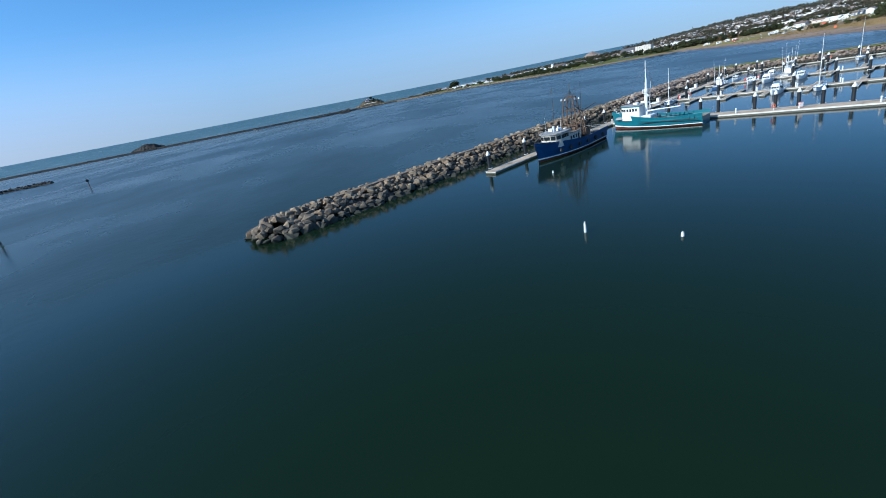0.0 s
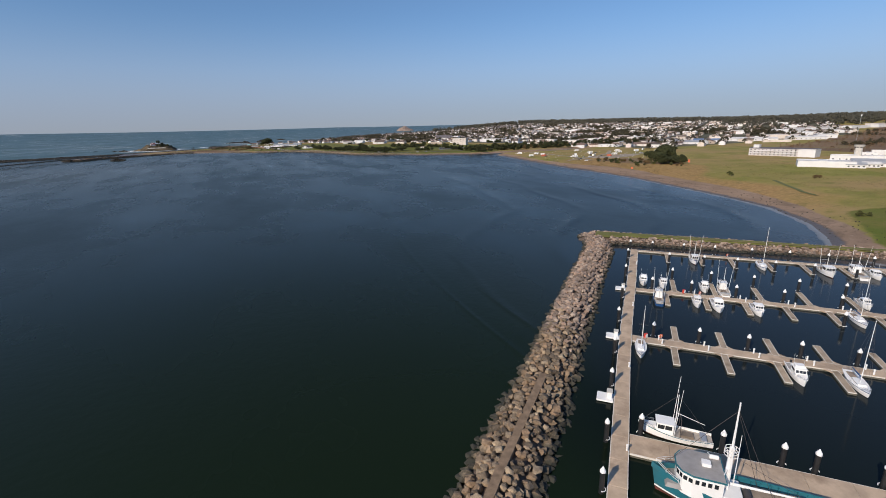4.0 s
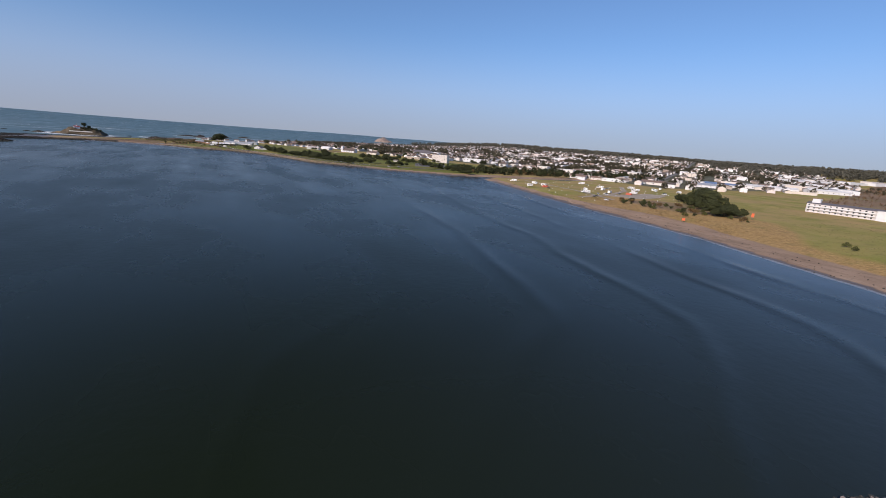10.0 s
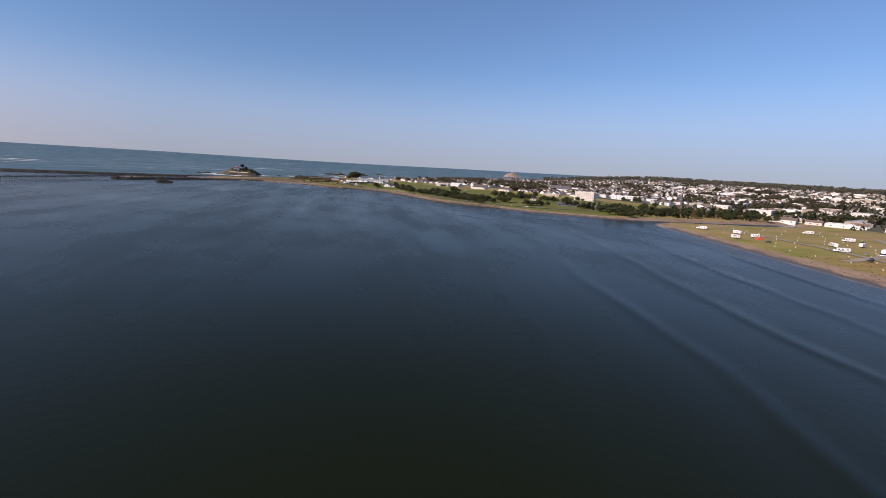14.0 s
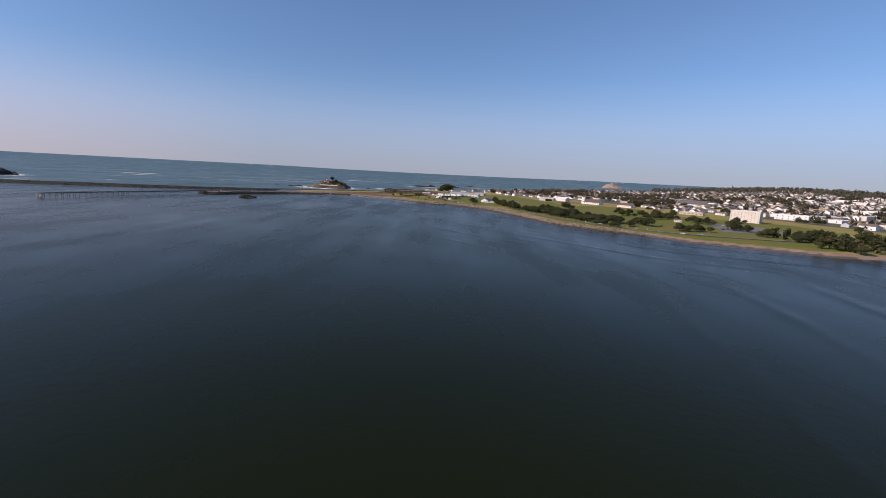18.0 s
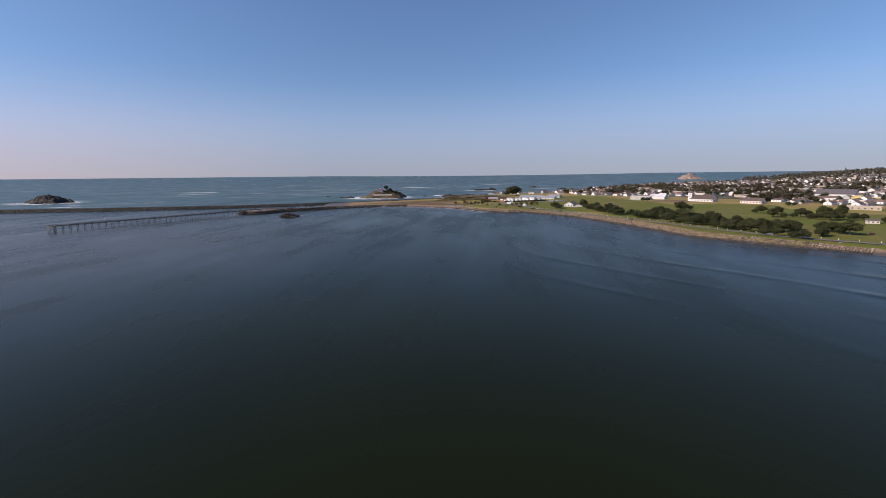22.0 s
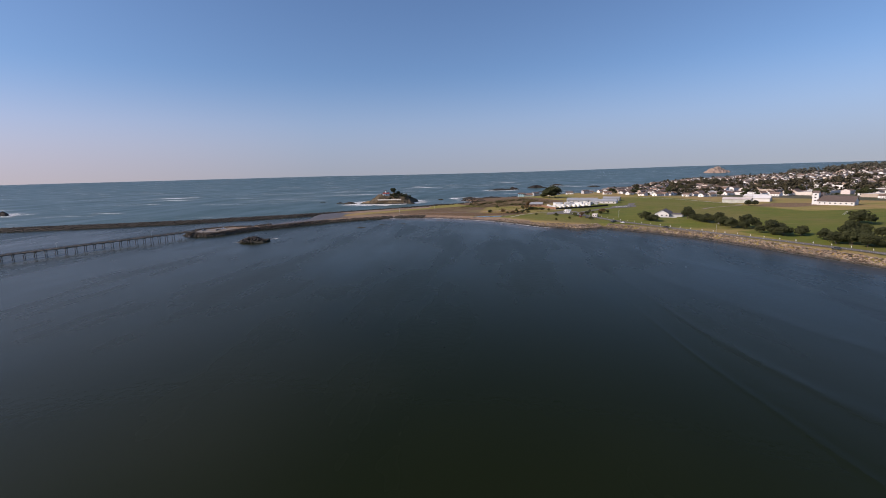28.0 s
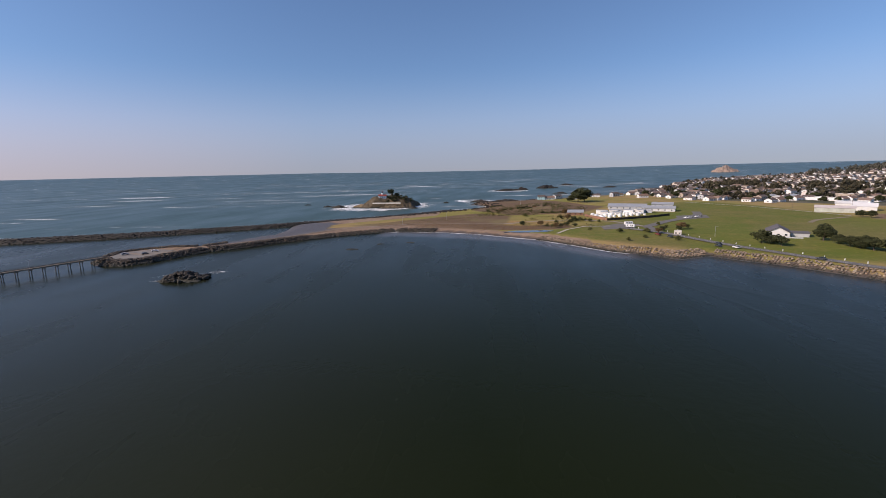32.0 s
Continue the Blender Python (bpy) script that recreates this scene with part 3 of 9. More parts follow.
def signed_distance(px, py, poly):
    """Distance to a polygon's outline, positive inside."""
    d = np.full(px.shape, 1e9)
    inside = np.zeros(px.shape, bool)
    n = len(poly)
    for i in range(n):
        (x0, y0), (x1, y1) = poly[i], poly[(i + 1) % n]
        ex, ey = x1 - x0, y1 - y0
        t = np.clip(((px - x0) * ex + (py - y0) * ey) / (ex * ex + ey * ey), 0, 1)
        d = np.minimum(d, np.hypot(px - x0 - t * ex, py - y0 - t * ey))
        if y0 != y1:
            hit = ((y0 > py) != (y1 > py)) & (px < ex * (py - y0) / ey + x0)
            inside ^= hit
    return np.where(inside, d, -d)


def hash_noise(x, y, scale, seed=0):
    """Smooth value noise on numpy arrays."""
    x, y = x / scale + 37.1 * seed, y / scale - 11.7 * seed
    xi, yi = np.floor(x), np.floor(y)
    fx, fy = x - xi, y - yi
    fx, fy = fx * fx * (3 - 2 * fx), fy * fy * (3 - 2 * fy)

    def h(a, b):
        v = np.sin(a * 127.1 + b * 311.7 + seed * 74.7) * 43758.5453
        return v - np.floor(v)
    return (h(xi, yi) * (1 - fx) + h(xi + 1, yi) * fx) * (1 - fy) + (h(xi, yi + 1) * (1 - fx) + h(xi + 1, yi + 1) * fx) * fy


def land_height(x, y, d=None):
    x, y = np.asarray(x, float), np.asarray(y, float)
    if d is None:
        d = signed_distance(x, y, LAND)
    low = np.clip((x + 60) / 160, 0, 1)
    on_spit = smoothstep(40, -20, x) * smoothstep(1150, 1190, y)
    beach = smoothstep(560, 440, y) * smoothstep(180, 230, y)
    rocky = smoothstep(940, 960, y) * smoothstep(30, 60, x) * smoothstep(1700, 1600, y)
    wall = smoothstep(-200, -225, x) * smoothstep(1150, 1190, y) * smoothstep(1345, 1320, y)
    h = np.where(d > 0, (0.26 - 0.19 * beach + 0.22 * rocky + 0.5 * wall) * d, 0.2 * d)
    h = np.minimum(h, 3.2 + 1.2 * smoothstep(20, 90, d) + 4.2 * smoothstep(120, 700, d))
    h = np.where(on_spit > 0, np.minimum(h, 2.6 + 1.5 * (1 - on_spit)), h)
    h = h + 0.5 * (hash_noise(x, y, 46, 1) - 0.5) * smoothstep(5, 40, d)
    bearing = np.arctan2(x - 0, y - 140)
    r = np.hypot(x, y - 300)
    ridge = smoothstep(0.36, 0.66, bearing) * smoothstep(1700, 3000, r)
    h = h + ridge * (26 + 14 * hash_noise(x, y, 500, 2)) + smoothstep(0.25, 0.5, bearing) * smoothstep(1500, 2600, r) * 7
    return np.maximum(h, -3)


def ground_z(x, y):
    return float(land_height(np.array([x]), np.array([y]))[0])


def sea_level(x, y):
    """The sheet of water lifts gently towards its far rim, where the true horizon would be."""
    r = np.hypot(x, y - 500)
    return 44 * np.clip((r - 2000) / 2700, 0, 1.15) ** 2


def axis_steps(lo, hi, step, out_lo, out_hi, grow=1.12):
    mid = list(np.arange(lo, hi + 1e-6, step))
    s, v, left = step, lo, []
    while v > out_lo:
        s *= grow
        v -= s
        left.append(v)
    s, v, right = step, hi, []
    while v < out_hi:
        s *= grow
        v += s
        right.append(v)
    return np.array(left[::-1] + mid + right)


def grid_sheet(name, xs, ys, zfun, keep, material, attrs):
    gx, gy = np.meshgrid(xs, ys)
    d = signed_distance(gx, gy, LAND)
    z = zfun(gx, gy, d)
    nx, ny = len(xs), len(ys)
    idx = np.arange(nx * ny).reshape(ny, nx)
    quads = np.stack([idx[:-1, :-1], idx[:-1, 1:], idx[1:, 1:], idx[1:, :-1]], -1).reshape(-1, 4)
    ok = keep(d).ravel()
    quads = quads[ok[quads].any(1)]
    used = np.unique(quads)
    remap = np.full(nx * ny, -1)
    remap[used] = np.arange(len(used))
    co = np.stack([gx, gy, z], -1).reshape(-1, 3)[used]
    me = bpy.data.meshes.new(name)
    me.from_pydata(co.tolist(), [], remap[quads].tolist())
    me.materials.append(material)
    me.polygons.foreach_set("use_smooth", [True] * len(me.polygons))
    for key, kind, fun in attrs:
        val = fun(gx, gy, d).reshape(nx * ny, -1)[used]
        at = me.attributes.new(key, kind, "POINT")
        if kind == "FLOAT":
            at.data.foreach_set("value", val.ravel())
        else:
            at.data.foreach_set("color", np.concatenate([val, np.ones((len(val), 1))], 1).ravel())
    me.update()
    return new(name, me)


def soft_in(gx, gy, poly, w=8.0):
    return smoothstep(-w, w, signed_distance(gx, gy, poly))


LAWNS = [[(300, 905), (395, 850), (470, 860), (560, 1010), (560, 1090), (470, 1150), (300, 1180), (180, 1190), (222, 1010)],
         [(222, 1130), (400, 1150), (440, 1290), (395, 1340), (255, 1320), (190, 1200)],
         [(-312, 1262), (-296, 1274), (-282, 1272), (-300, 1258)],
         [(216, 174), (245, 188), (262, 199), (300, 222), (330, 212), (296, 190), (274, 179), (250, 170), (226, 169)]]
SPIT_GRASS = [(-172, 1412), (-123, 1456), (-60, 1520), (-30, 1500), (-60, 1440), (-104, 1412)]
OLIVE = [(60, 1262), (200, 1180), (330, 1330), (310, 1440), (280, 1620), (180, 1640), (120, 1470), (60, 1400), (-20, 1340)]
BRUSH = [[(690, 200), (735, 380), (790, 500), (840, 560), (1010, 590), (1900, 850), (3300, 820), (3400, 200), (1400, -200), (800, 100)],
         [(415, 505), (462, 448), (520, 500), (490, 560), (440, 560)],
         [(-70, 1560), (-20, 1490), (60, 1484), (110, 1570), (80, 1660), (40, 1740), (-50, 1720), (-60, 1640)], [(-190, 1404), (-104, 1398), (-30, 1398), (-20, 1480), (-60, 1526), (-126, 1460)], [(-130, 1384), (-60, 1366), (-30, 1357), (12, 1355), (32, 1366), (24, 1388), (-30, 1394), (-110, 1404)], [(300, 1395), (330, 1372), (400, 1400), (372, 1436), (330, 1432)]]
TOWNS = [[(300, 1640), (420, 1490), (470, 1420), (600, 1180), (700, 900), (690, 700), (900, 680), (1500, 700), (2800, 1500), (3000, 3600), (900, 3000), (350, 2050), (230, 1860), (280, 1660)]]


def cover(gx, gy, d):
    w = np.where(gy < 600, 13 + 16 * smoothstep(590, 430, gy) * smoothstep(190, 340, gy), 11.0)
    w = w + 7 * smoothstep(405, 440, gy) * smoothstep(540, 500, gy)
    w = np.where((gy > 830) & (gy < 950), 10.0, w)
    w = np.where((gy >= 950) & (gx > 30), 3.0, w)
    w = np.where((gx < 30) & (gx > -150) & (gy < 1480), 14.0, w)
    w = np.where((gx <= -110) & (gy > 1180), 45.0, w)
    w = np.where(gy > 1590, 26.0, w)
    sand = smoothstep(w * 1.15 + 2, w * 0.75, d)
    lawn = np.maximum.reduce([soft_in(gx, gy, p) for p in LAWNS])
    lawn = np.maximum(lawn, 0.62 * soft_in(gx, gy, OLIVE, 20))
    lawn = np.maximum(lawn, 0.46 * soft_in(gx, gy, SPIT_GRASS, 10))
    town = np.maximum.reduce([soft_in(gx, gy, p, 25) for p in TOWNS])
    return np.stack([sand, lawn, town], -1)


FLATS = [(-290, 1286), (-266, 1302), (-259, 1322), (-250, 1350), (-252, 1388), (-258, 1424), (-225, 1440), (-190, 1410), (-208, 1352), (-236, 1316), (-262, 1284)]


def wet_mask(gx, gy, d):
    """Sand that the tide has just left."""
    return np.maximum(soft_in(gx, gy, FLATS, 10), smoothstep(7, 2, d) * (gx < 420))


def brush_mask(gx, gy, d):
    return np.maximum.reduce([soft_in(gx, gy, p, 14) for p in BRUSH]) * (0.55 + 0.6 * hash_noise(gx, gy, 30, 4))


def gold_mask(gx, gy, d):
    """Dry golden grass just behind the long beach, and the marsh behind the small one."""
    band = smoothstep(8, 20, d) * smoothstep(62, 34, d - 58 * smoothstep(370, 420, gy) + 30 * (hash_noise(gx, gy, 40, 21) - 0.5)) * smoothstep(225, 260, gy) * smoothstep(640, 540, gy) * (gx > 180)
    return np.maximum(band * (0.62 + 0.5 * hash_noise(gx, gy, 26, 22)), 0.85 * soft_in(gx, gy, MARSH, 9) * (0.5 + 0.7 * hash_noise(gx, gy, 15, 23)))


MARSH = [(-110, 1378), (-60, 1368), (-10, 1362), (26, 1376), (30, 1408), (0, 1428), (-40, 1440), (-90, 1432), (-120, 1402)]
land = grid_sheet("ground", axis_steps(-340, 820, 6, -341, 5000), axis_steps(120, 1800, 6, -900, 5000),
                  lambda x, y, d: land_height(x, y, d), lambda d: d > -14, M_LAND, [("cover", "FLOAT_COLOR", cover), ("brush", "FLOAT", brush_mask), ("wet", "FLOAT", wet_mask), ("gold", "FLOAT", gold_mask)])
tagged(land, "coastal land with sand beach, mown lawns, dry grass and brown scrub", "ground", kind="structure")


# ---- water ----
OUTER = [(-96, 1572), (-160, 1505), (-222, 1462), (-300, 1408), (-400, 1352), (-480, 1320), (-600, 1285), (-720, 1255), (-1000, 1180), (-1600, 1010)]


def ocean_mask(gx, gy, d):
    oy = np.interp(-gx, [-p[0] for p in OUTER], [p[1] for p in OUTER])
    return smoothstep(-10, 30, gy - oy)


def surf_mask(gx, gy, d):
    o = ocean_mask(gx, gy, d)
    oy = np.interp(-gx, [-p[0] for p in OUTER], [p[1] for p in OUTER])
    near = smoothstep(-45, -4, d) * (gy > 1560) * smoothstep(2250, 1950, gy) * 0.34 + smoothstep(60, 14, gy - oy) * (gy > oy) * 0.75
    isl = np.hypot((gx + 223) / 1.7, gy - 1190)
    islet_surf = 0.48 * smoothstep(6, 0.5, np.abs(isl - 10)) * (gx < 0) * smoothstep(0.42, 0.7, hash_noise(gx, gy, 12, 14) + 0.25 * (gy < 1183))
    for cx, cy, r in ((-226, 1690, 74), (-938, 1515, 66), (10, 2170, 50), (-70, 1790, 30)):
        near = near + smoothstep(r * 0.75, 4, np.abs(np.hypot(gx - cx, gy - cy) - r * 0.8)) * 0.6
    return np.clip(near * o + islet_surf, 0, 1)


def lap_mask(gx, gy, d):
    """Where small waves break on the land: most on the little beach, some on the long one, little elsewhere."""
    small = ((gx < 45) & (gx > -150) & (gy > 1235) & (gy < 1400)) * 1.0
    long_ = ((gx > 180) & (gy < 840)) * 0.22
    return np.maximum(np.maximum(small, long_), 0.12 * (gx > 30))


def water_z(x, y, d):
    return sea_level(x, y)


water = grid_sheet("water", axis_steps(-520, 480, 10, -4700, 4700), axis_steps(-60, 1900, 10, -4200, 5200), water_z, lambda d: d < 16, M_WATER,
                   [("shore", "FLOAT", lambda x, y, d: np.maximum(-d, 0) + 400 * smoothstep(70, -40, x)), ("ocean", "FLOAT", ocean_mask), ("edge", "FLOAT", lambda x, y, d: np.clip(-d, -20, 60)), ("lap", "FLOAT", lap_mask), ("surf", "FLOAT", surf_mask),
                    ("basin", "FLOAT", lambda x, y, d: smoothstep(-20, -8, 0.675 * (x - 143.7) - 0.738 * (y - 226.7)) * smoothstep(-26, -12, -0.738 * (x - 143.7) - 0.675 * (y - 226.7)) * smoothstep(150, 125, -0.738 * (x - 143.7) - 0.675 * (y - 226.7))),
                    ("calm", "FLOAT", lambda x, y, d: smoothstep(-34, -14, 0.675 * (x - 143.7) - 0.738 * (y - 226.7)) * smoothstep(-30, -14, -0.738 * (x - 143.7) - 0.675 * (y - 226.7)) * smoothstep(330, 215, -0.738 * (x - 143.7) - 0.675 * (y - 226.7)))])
tagged(water, "calm dark green harbour water running out to blue open sea", "water", kind="structure")

# ---- rock ----
def stone_mesh(name, seed, flat=0.68):
    """One angular block: the hull of a dozen scattered points, about a metre across."""
    rng = random.Random(seed)
    bm = bmesh.new()
    for _ in range(17):
        v = Vector((rng.uniform(-1, 1), rng.uniform(-1, 1), rng.uniform(-1, 1)))
        v = v.normalized() * rng.uniform(0.42, 0.62)
        bm.verts.new((v.x * rng.uniform(0.9, 1.25), v.y, v.z * flat))
    hull = bmesh.ops.convex_hull(bm, input=list(bm.verts))
    bmesh.ops.delete(bm, geom=[v for v in bm.verts if not v.link_faces], context="VERTS")
    bmesh.ops.triangulate(bm, faces=list(bm.faces))
    me = bpy.data.meshes.new(name)
    bm.to_mesh(me)
    bm.free()
    return me


STONES = [stone_mesh("rock", 100 + i) for i in range(12)]
for s_ in STONES:
    s_.materials.append(M_ROCK_ONE)
STONE_NP = []
for s_ in STONES:
    STONE_NP.append((np.array([v.co[:] for v in s_.vertices]), [tuple(p.vertices) for p in s_.polygons]))


def rock_heap(name, places, material, parent=None, label="", seed=1):
    """Many blocks in one mesh. places: rows of x, y, z, size."""
    rng = np.random.default_rng(seed)
    vs, fs, base = [], [], 0
    for x, y, z, s in places:
        co, faces = STONE_NP[rng.integers(len(STONE_NP))]
        a, t = rng.uniform(0, 6.283), rng.uniform(-0.5, 0.5)
        ca, sa, ct, st = math.cos(a), math.sin(a), math.cos(t), math.sin(t)
        rot = np.array([[ca, -sa, 0], [sa, ca, 0], [0, 0, 1]]) @ np.array([[1, 0, 0], [0, ct, -st], [0, st, ct]])
        vs.append(co @ rot.T * s + (x, y, z))
        fs += [tuple(i + base for i in f) for f in faces]
        base += len(co)
    ob = part_data(name, np.concatenate(vs).tolist(), fs, material, parent, label)
    ob["kind"] = "stuff"
    return ob


def bank_sheet(name, path, profile, material, parent=None, label="", lift=lambda x: 1.0):
    """A bank swept along path (x, y); profile: rows of offset to the right and height."""
    vs, fs = [], []
    n = len(profile)
    for i, p in enumerate(path):
        q0, q1 = Vector(path[max(i - 1, 0)]), Vector(path[min(i + 1, len(path) - 1)])
        t = (q1 - q0).normalized()
        r = Vector((t.y, -t.x))
        for o, z in profile:
            vs.append((p[0] + r.x * o, p[1] + r.y * o, z * lift(p[0]) if z > 0 else z))
    for i in range(len(path) - 1):
        for k in range(n - 1):
            fs.append((i * n + k, i * n + k + 1, (i + 1) * n + k + 1, (i + 1) * n + k))
    fs.append(tuple(range(n)))
    fs.append(tuple(range((len(path) - 1) * n, len(path) * n))[::-1])
    return part_data(name, vs, fs, material, parent, label)


# west breakwater of the marina
rng = random.Random(5)
BW = empty("breakwater", "long riprap breakwater of tan and grey boulders", "breakwater", kind="structure")


def west_centre(a):
    return float(np.interp(a, (-27, 5, 30, 60, 85, 115, 150, 243), (-19.5, -16.1, -17.5, -18.6, -19.4, -19.9, -21.6, -21.9)))


def west_half(a):
    return 6.5 + 0.5 * float(smoothstep(85, 150, a))


def west_profile(a, b):
    return 3.4 - 3.9 * max(0.0, (abs(b - west_centre(a)) - 2.0) / (west_half(a) - 1.6))


part_data("rubble_core", [mar(a, west_centre(a) + o, west_profile(a, west_centre(a) + o) - 0.9)[:] for a in range(-8, 225, 4) for o in (-9, -6, -2.5, 0, 2.5, 6, 9)],
          [(i * 7 + k, i * 7 + k + 1, i * 7 + k + 8, i * 7 + k + 7) for i in range(58) for k in range(6)], M_RUBBLE, BW)
singles, joined, weathered = [], [], []
for i in range(236):
    for k in range(15):
        a = -27 + i * 1.15 + rng.uniform(-0.55, 0.55)
        b = west_centre(a) - 8.0 + k * 1.14 + rng.uniform(-0.5, 0.5)
        end = max(0.0, a - 237.5)
        off = abs(b - west_centre(a))
        if off > west_half(a) + 0.5 - end * 0.85 or a > 242:
            continue
        if 116 < a < 228 and off < 0.95 or (a < -11.5 and (b > -19.5 or a < -20)):
            continue
        s = rng.uniform(1.05, 2.0) * (1.22 if off > 4.2 else 0.92) * (1.3 if a > 226 else 1.12 if a > 190 else 1.0)
        z = west_profile(a, b) - 0.45 + rng.uniform(-0.3, 0.3) - end * 0.42 - 0.09 * max(0.0, -12 - a)
        if z < -1.0:
            continue
        p = mar(a, b, z)
        # beyond about a = 92 the stones take the darker, browner tone
        (singles if a > 227 and len(singles) < 296 else weathered if a > 92 + rng.uniform(-14, 14) else joined).append((p.x, p.y, p.z, s))
rock_heap("riprap", joined, M_ROCK, BW, seed=3)
rock_heap("riprap", weathered, M_ROCK_TIP, BW, "browner darker boulders", seed=5)
part_data("crest_path", [mar(a, west_centre(a) + b, z)[:] for a in range(118, 228, 5) for b, z in ((-0.8, 2.6), (-0.75, 3.42), (0.75, 3.42), (0.8, 2.6))],
          [(i * 4 + k, i * 4 + k + 1, i * 4 + k + 5, i * 4 + k + 4) for i in range(21) for k in range(3)], M_CRESTPATH, BW, "narrow worn crest path")

# north arm: grass on top, stone on both flanks
NB = empty("breakwater", "grass-topped breakwater arm faced with pale boulders", "breakwater", kind="structure")


def north_inner(b):
    """The grass's edge above the basin; it widens into the corner."""
    return float(np.interp(b, (-19, -13, -4, 20, 60), (-12.4, -11.6, -14.8, -15.1, -17.2)))


def north_profile(a, b):
    return 3.0 - 3.4 * max(0.0, (a - north_inner(b)) / 5.6) - 3.4 * max(0.0, (-22.2 - a) / 6.0) - 0.32 * max(0.0, -19.5 - b)


cuts = (0.0, 0.18, 0.5, 0.82, 1.0)
part_data("bank", [mar(a, b, 3.02 + 0.14 * math.sin(3.14 * k) - (0.35 if k in (0.0, 1.0) else 0))[:] for b in range(-19, 132, 3) for k in cuts for a in (-22.4 + (north_inner(b) + 0.5 + 22.4) * k,)],
          [(i * 5 + k, i * 5 + k + 1, i * 5 + k + 6, i * 5 + k + 5) for i in range(50) for k in range(4)], M_GRASS, NB, "green mown grass bank")
part_data("rubble_core", [mar(a, b, north_profile(a, b) - 0.75)[:] for b in range(-27, 132, 3) for a in (-29.5, -26, -22.3, -17, north_inner(b), north_inner(b) + 3, north_inner(b) + 7)],
          [(i * 7 + k, i * 7 + k + 1, i * 7 + k + 8, i * 7 + k + 7) for i in range(52) for k in range(6)], M_RUBBLE, NB)
heap = []
for i in range(168):
    for k in range(22):
        b = -28.5 + i * 0.97 + rng.uniform(-0.5, 0.5)
        a = -29.5 + k * 1.0 + rng.uniform(-0.5, 0.5)
        inner = north_inner(b)
        grass = -22.0 + 0.5 * math.sin(b) < a < inner + 0.4 * math.sin(b * 0.7) and b > -19.5 + 0.6 * math.sin(a)
        if grass or b > 131 or (b < -12 and a > -11.5) or (b < -15 and math.hypot(-b - 15, (a + 20.5) * 1.6) > 12.5) or (a > -14 and -15 > b):
            continue
        z = north_profile(a, b) - 0.35 + rng.uniform(-0.2, 0.25)
        if z < -0.9:
            continue
        p = mar(a, b, z)
        heap.append((p.x, p.y, p.z, rng.uniform(1.0, 1.75)))
rock_heap("riprap", heap, M_ROCK, NB, seed=4)
M_WORN = plain("worn_turf", (0.20, 0.165, 0.062), 0.95, vary=0.3, scale=0.6)
part_data("footpath", [mar(a, b, 3.22)[:] for b in range(6, 131, 4) for a in (-18.4, -16.9)],
          [(i * 2, i * 2 + 1, i * 2 + 3, i * 2 + 2) for i in range(31)], M_WORN, NB, "worn brown footpath")


# outer sea breakwater, the spit's armoured edge, the low groyne and the shore's stone facing
def along(path, step):
    out = []
    for (x0, y0), (x1, y1) in zip(path, path[1:]):
        n = max(1, int(math.hypot(x1 - x0, y1 - y0) / step))
        out += [(x0 + (x1 - x0) * i / n, y0 + (y1 - y0) * i / n, (y1 - y0), -(x1 - x0)) for i in range(n)]
    return out


def armour(path, width, crest, size, seed, step, lift=lambda x: 1.0):
    rg = random.Random(seed)
    rows = []
    for x, y, nx, ny in along(path, step):
        ln = math.hypot(nx, ny)
        k = int(width / step)
        for j in range(k + 1):
            o = -width / 2 + j * width / k + rg.uniform(-0.4, 0.4) * step
            t = abs(o) / (width / 2)
            z = crest * lift(x) * min(1.0, 1.5 * (1 - t)) + rg.uniform(-0.3, 0.3) * size - 0.3 * size
            rows.append((x + nx / ln * o + rg.uniform(-0.4, 0.4) * step, y + ny / ln * o + rg.uniform(-0.4, 0.4) * step, z, size * rg.uniform(0.75, 1.3)))
    return rows


OB = empty("breakwater", "long dark outer sea breakwater of weathered stone", "breakwater", kind="structure")


def outer_lift(x):
    """The outer breakwater sinks towards its landward end."""
    return float(np.interp(x, (-560, -250), (1.0, 0.72)))


OUTER_FINE = [p[:2] for p in along(OUTER, 20)] + [OUTER[-1]]
bank_sheet("rubble_core", OUTER_FINE, [(-11, -1), (-3, 4.3), (3, 4.3), (11, -1)], M_DARKCORE, OB, lift=outer_lift)
rock_heap("armour_stone", armour(OUTER_FINE, 21, 4.5, 1.45, 8, 2.1, outer_lift), M_ROCK_DARK, OB, seed=6)
GR = empty("groyne", "low dark rock groyne off the harbour mouth", "groyne", kind="structure")
GROYNE = [(-640, 420), (-560, 438), (-470, 462), (-418, 480)]
bank_sheet("rubble_core", GROYNE, [(-7, -1), (-2, 2.0), (2, 2.0), (7, -1)], M_DARKCORE, GR)
rock_heap("armour_stone", armour(GROYNE, 13, 2.6, 2.6, 9, 2.6), M_ROCK_DARK, GR, seed=7)

# ---- marina docks ----
def dock_piece(name, a0, a1, b0, b1, top, parent, label="", ra=0.13, rb=0.13, deck=None):
    """A floating deck slab in marina axes on its darker float."""
    d = part(name, box(a0 + ra, a1 - ra, b0 + rb, b1 - rb, top - 0.14, top, m=MAR_M, bevel=0.03), deck or M_CONC, parent, label)
    part("float", box(a0, a1, b0, b1, -0.25, top - 0.03, m=MAR_M), M_FLOAT, d)
    return d


def spine_b(a):
    """The spine dock's middle line; it swings a little towards the side docks at its inner end."""
    return float(np.interp(a, (0, 45, 75, 100, 192), (-1.6, -2.7, -3.7, -4.2, -4.6)))


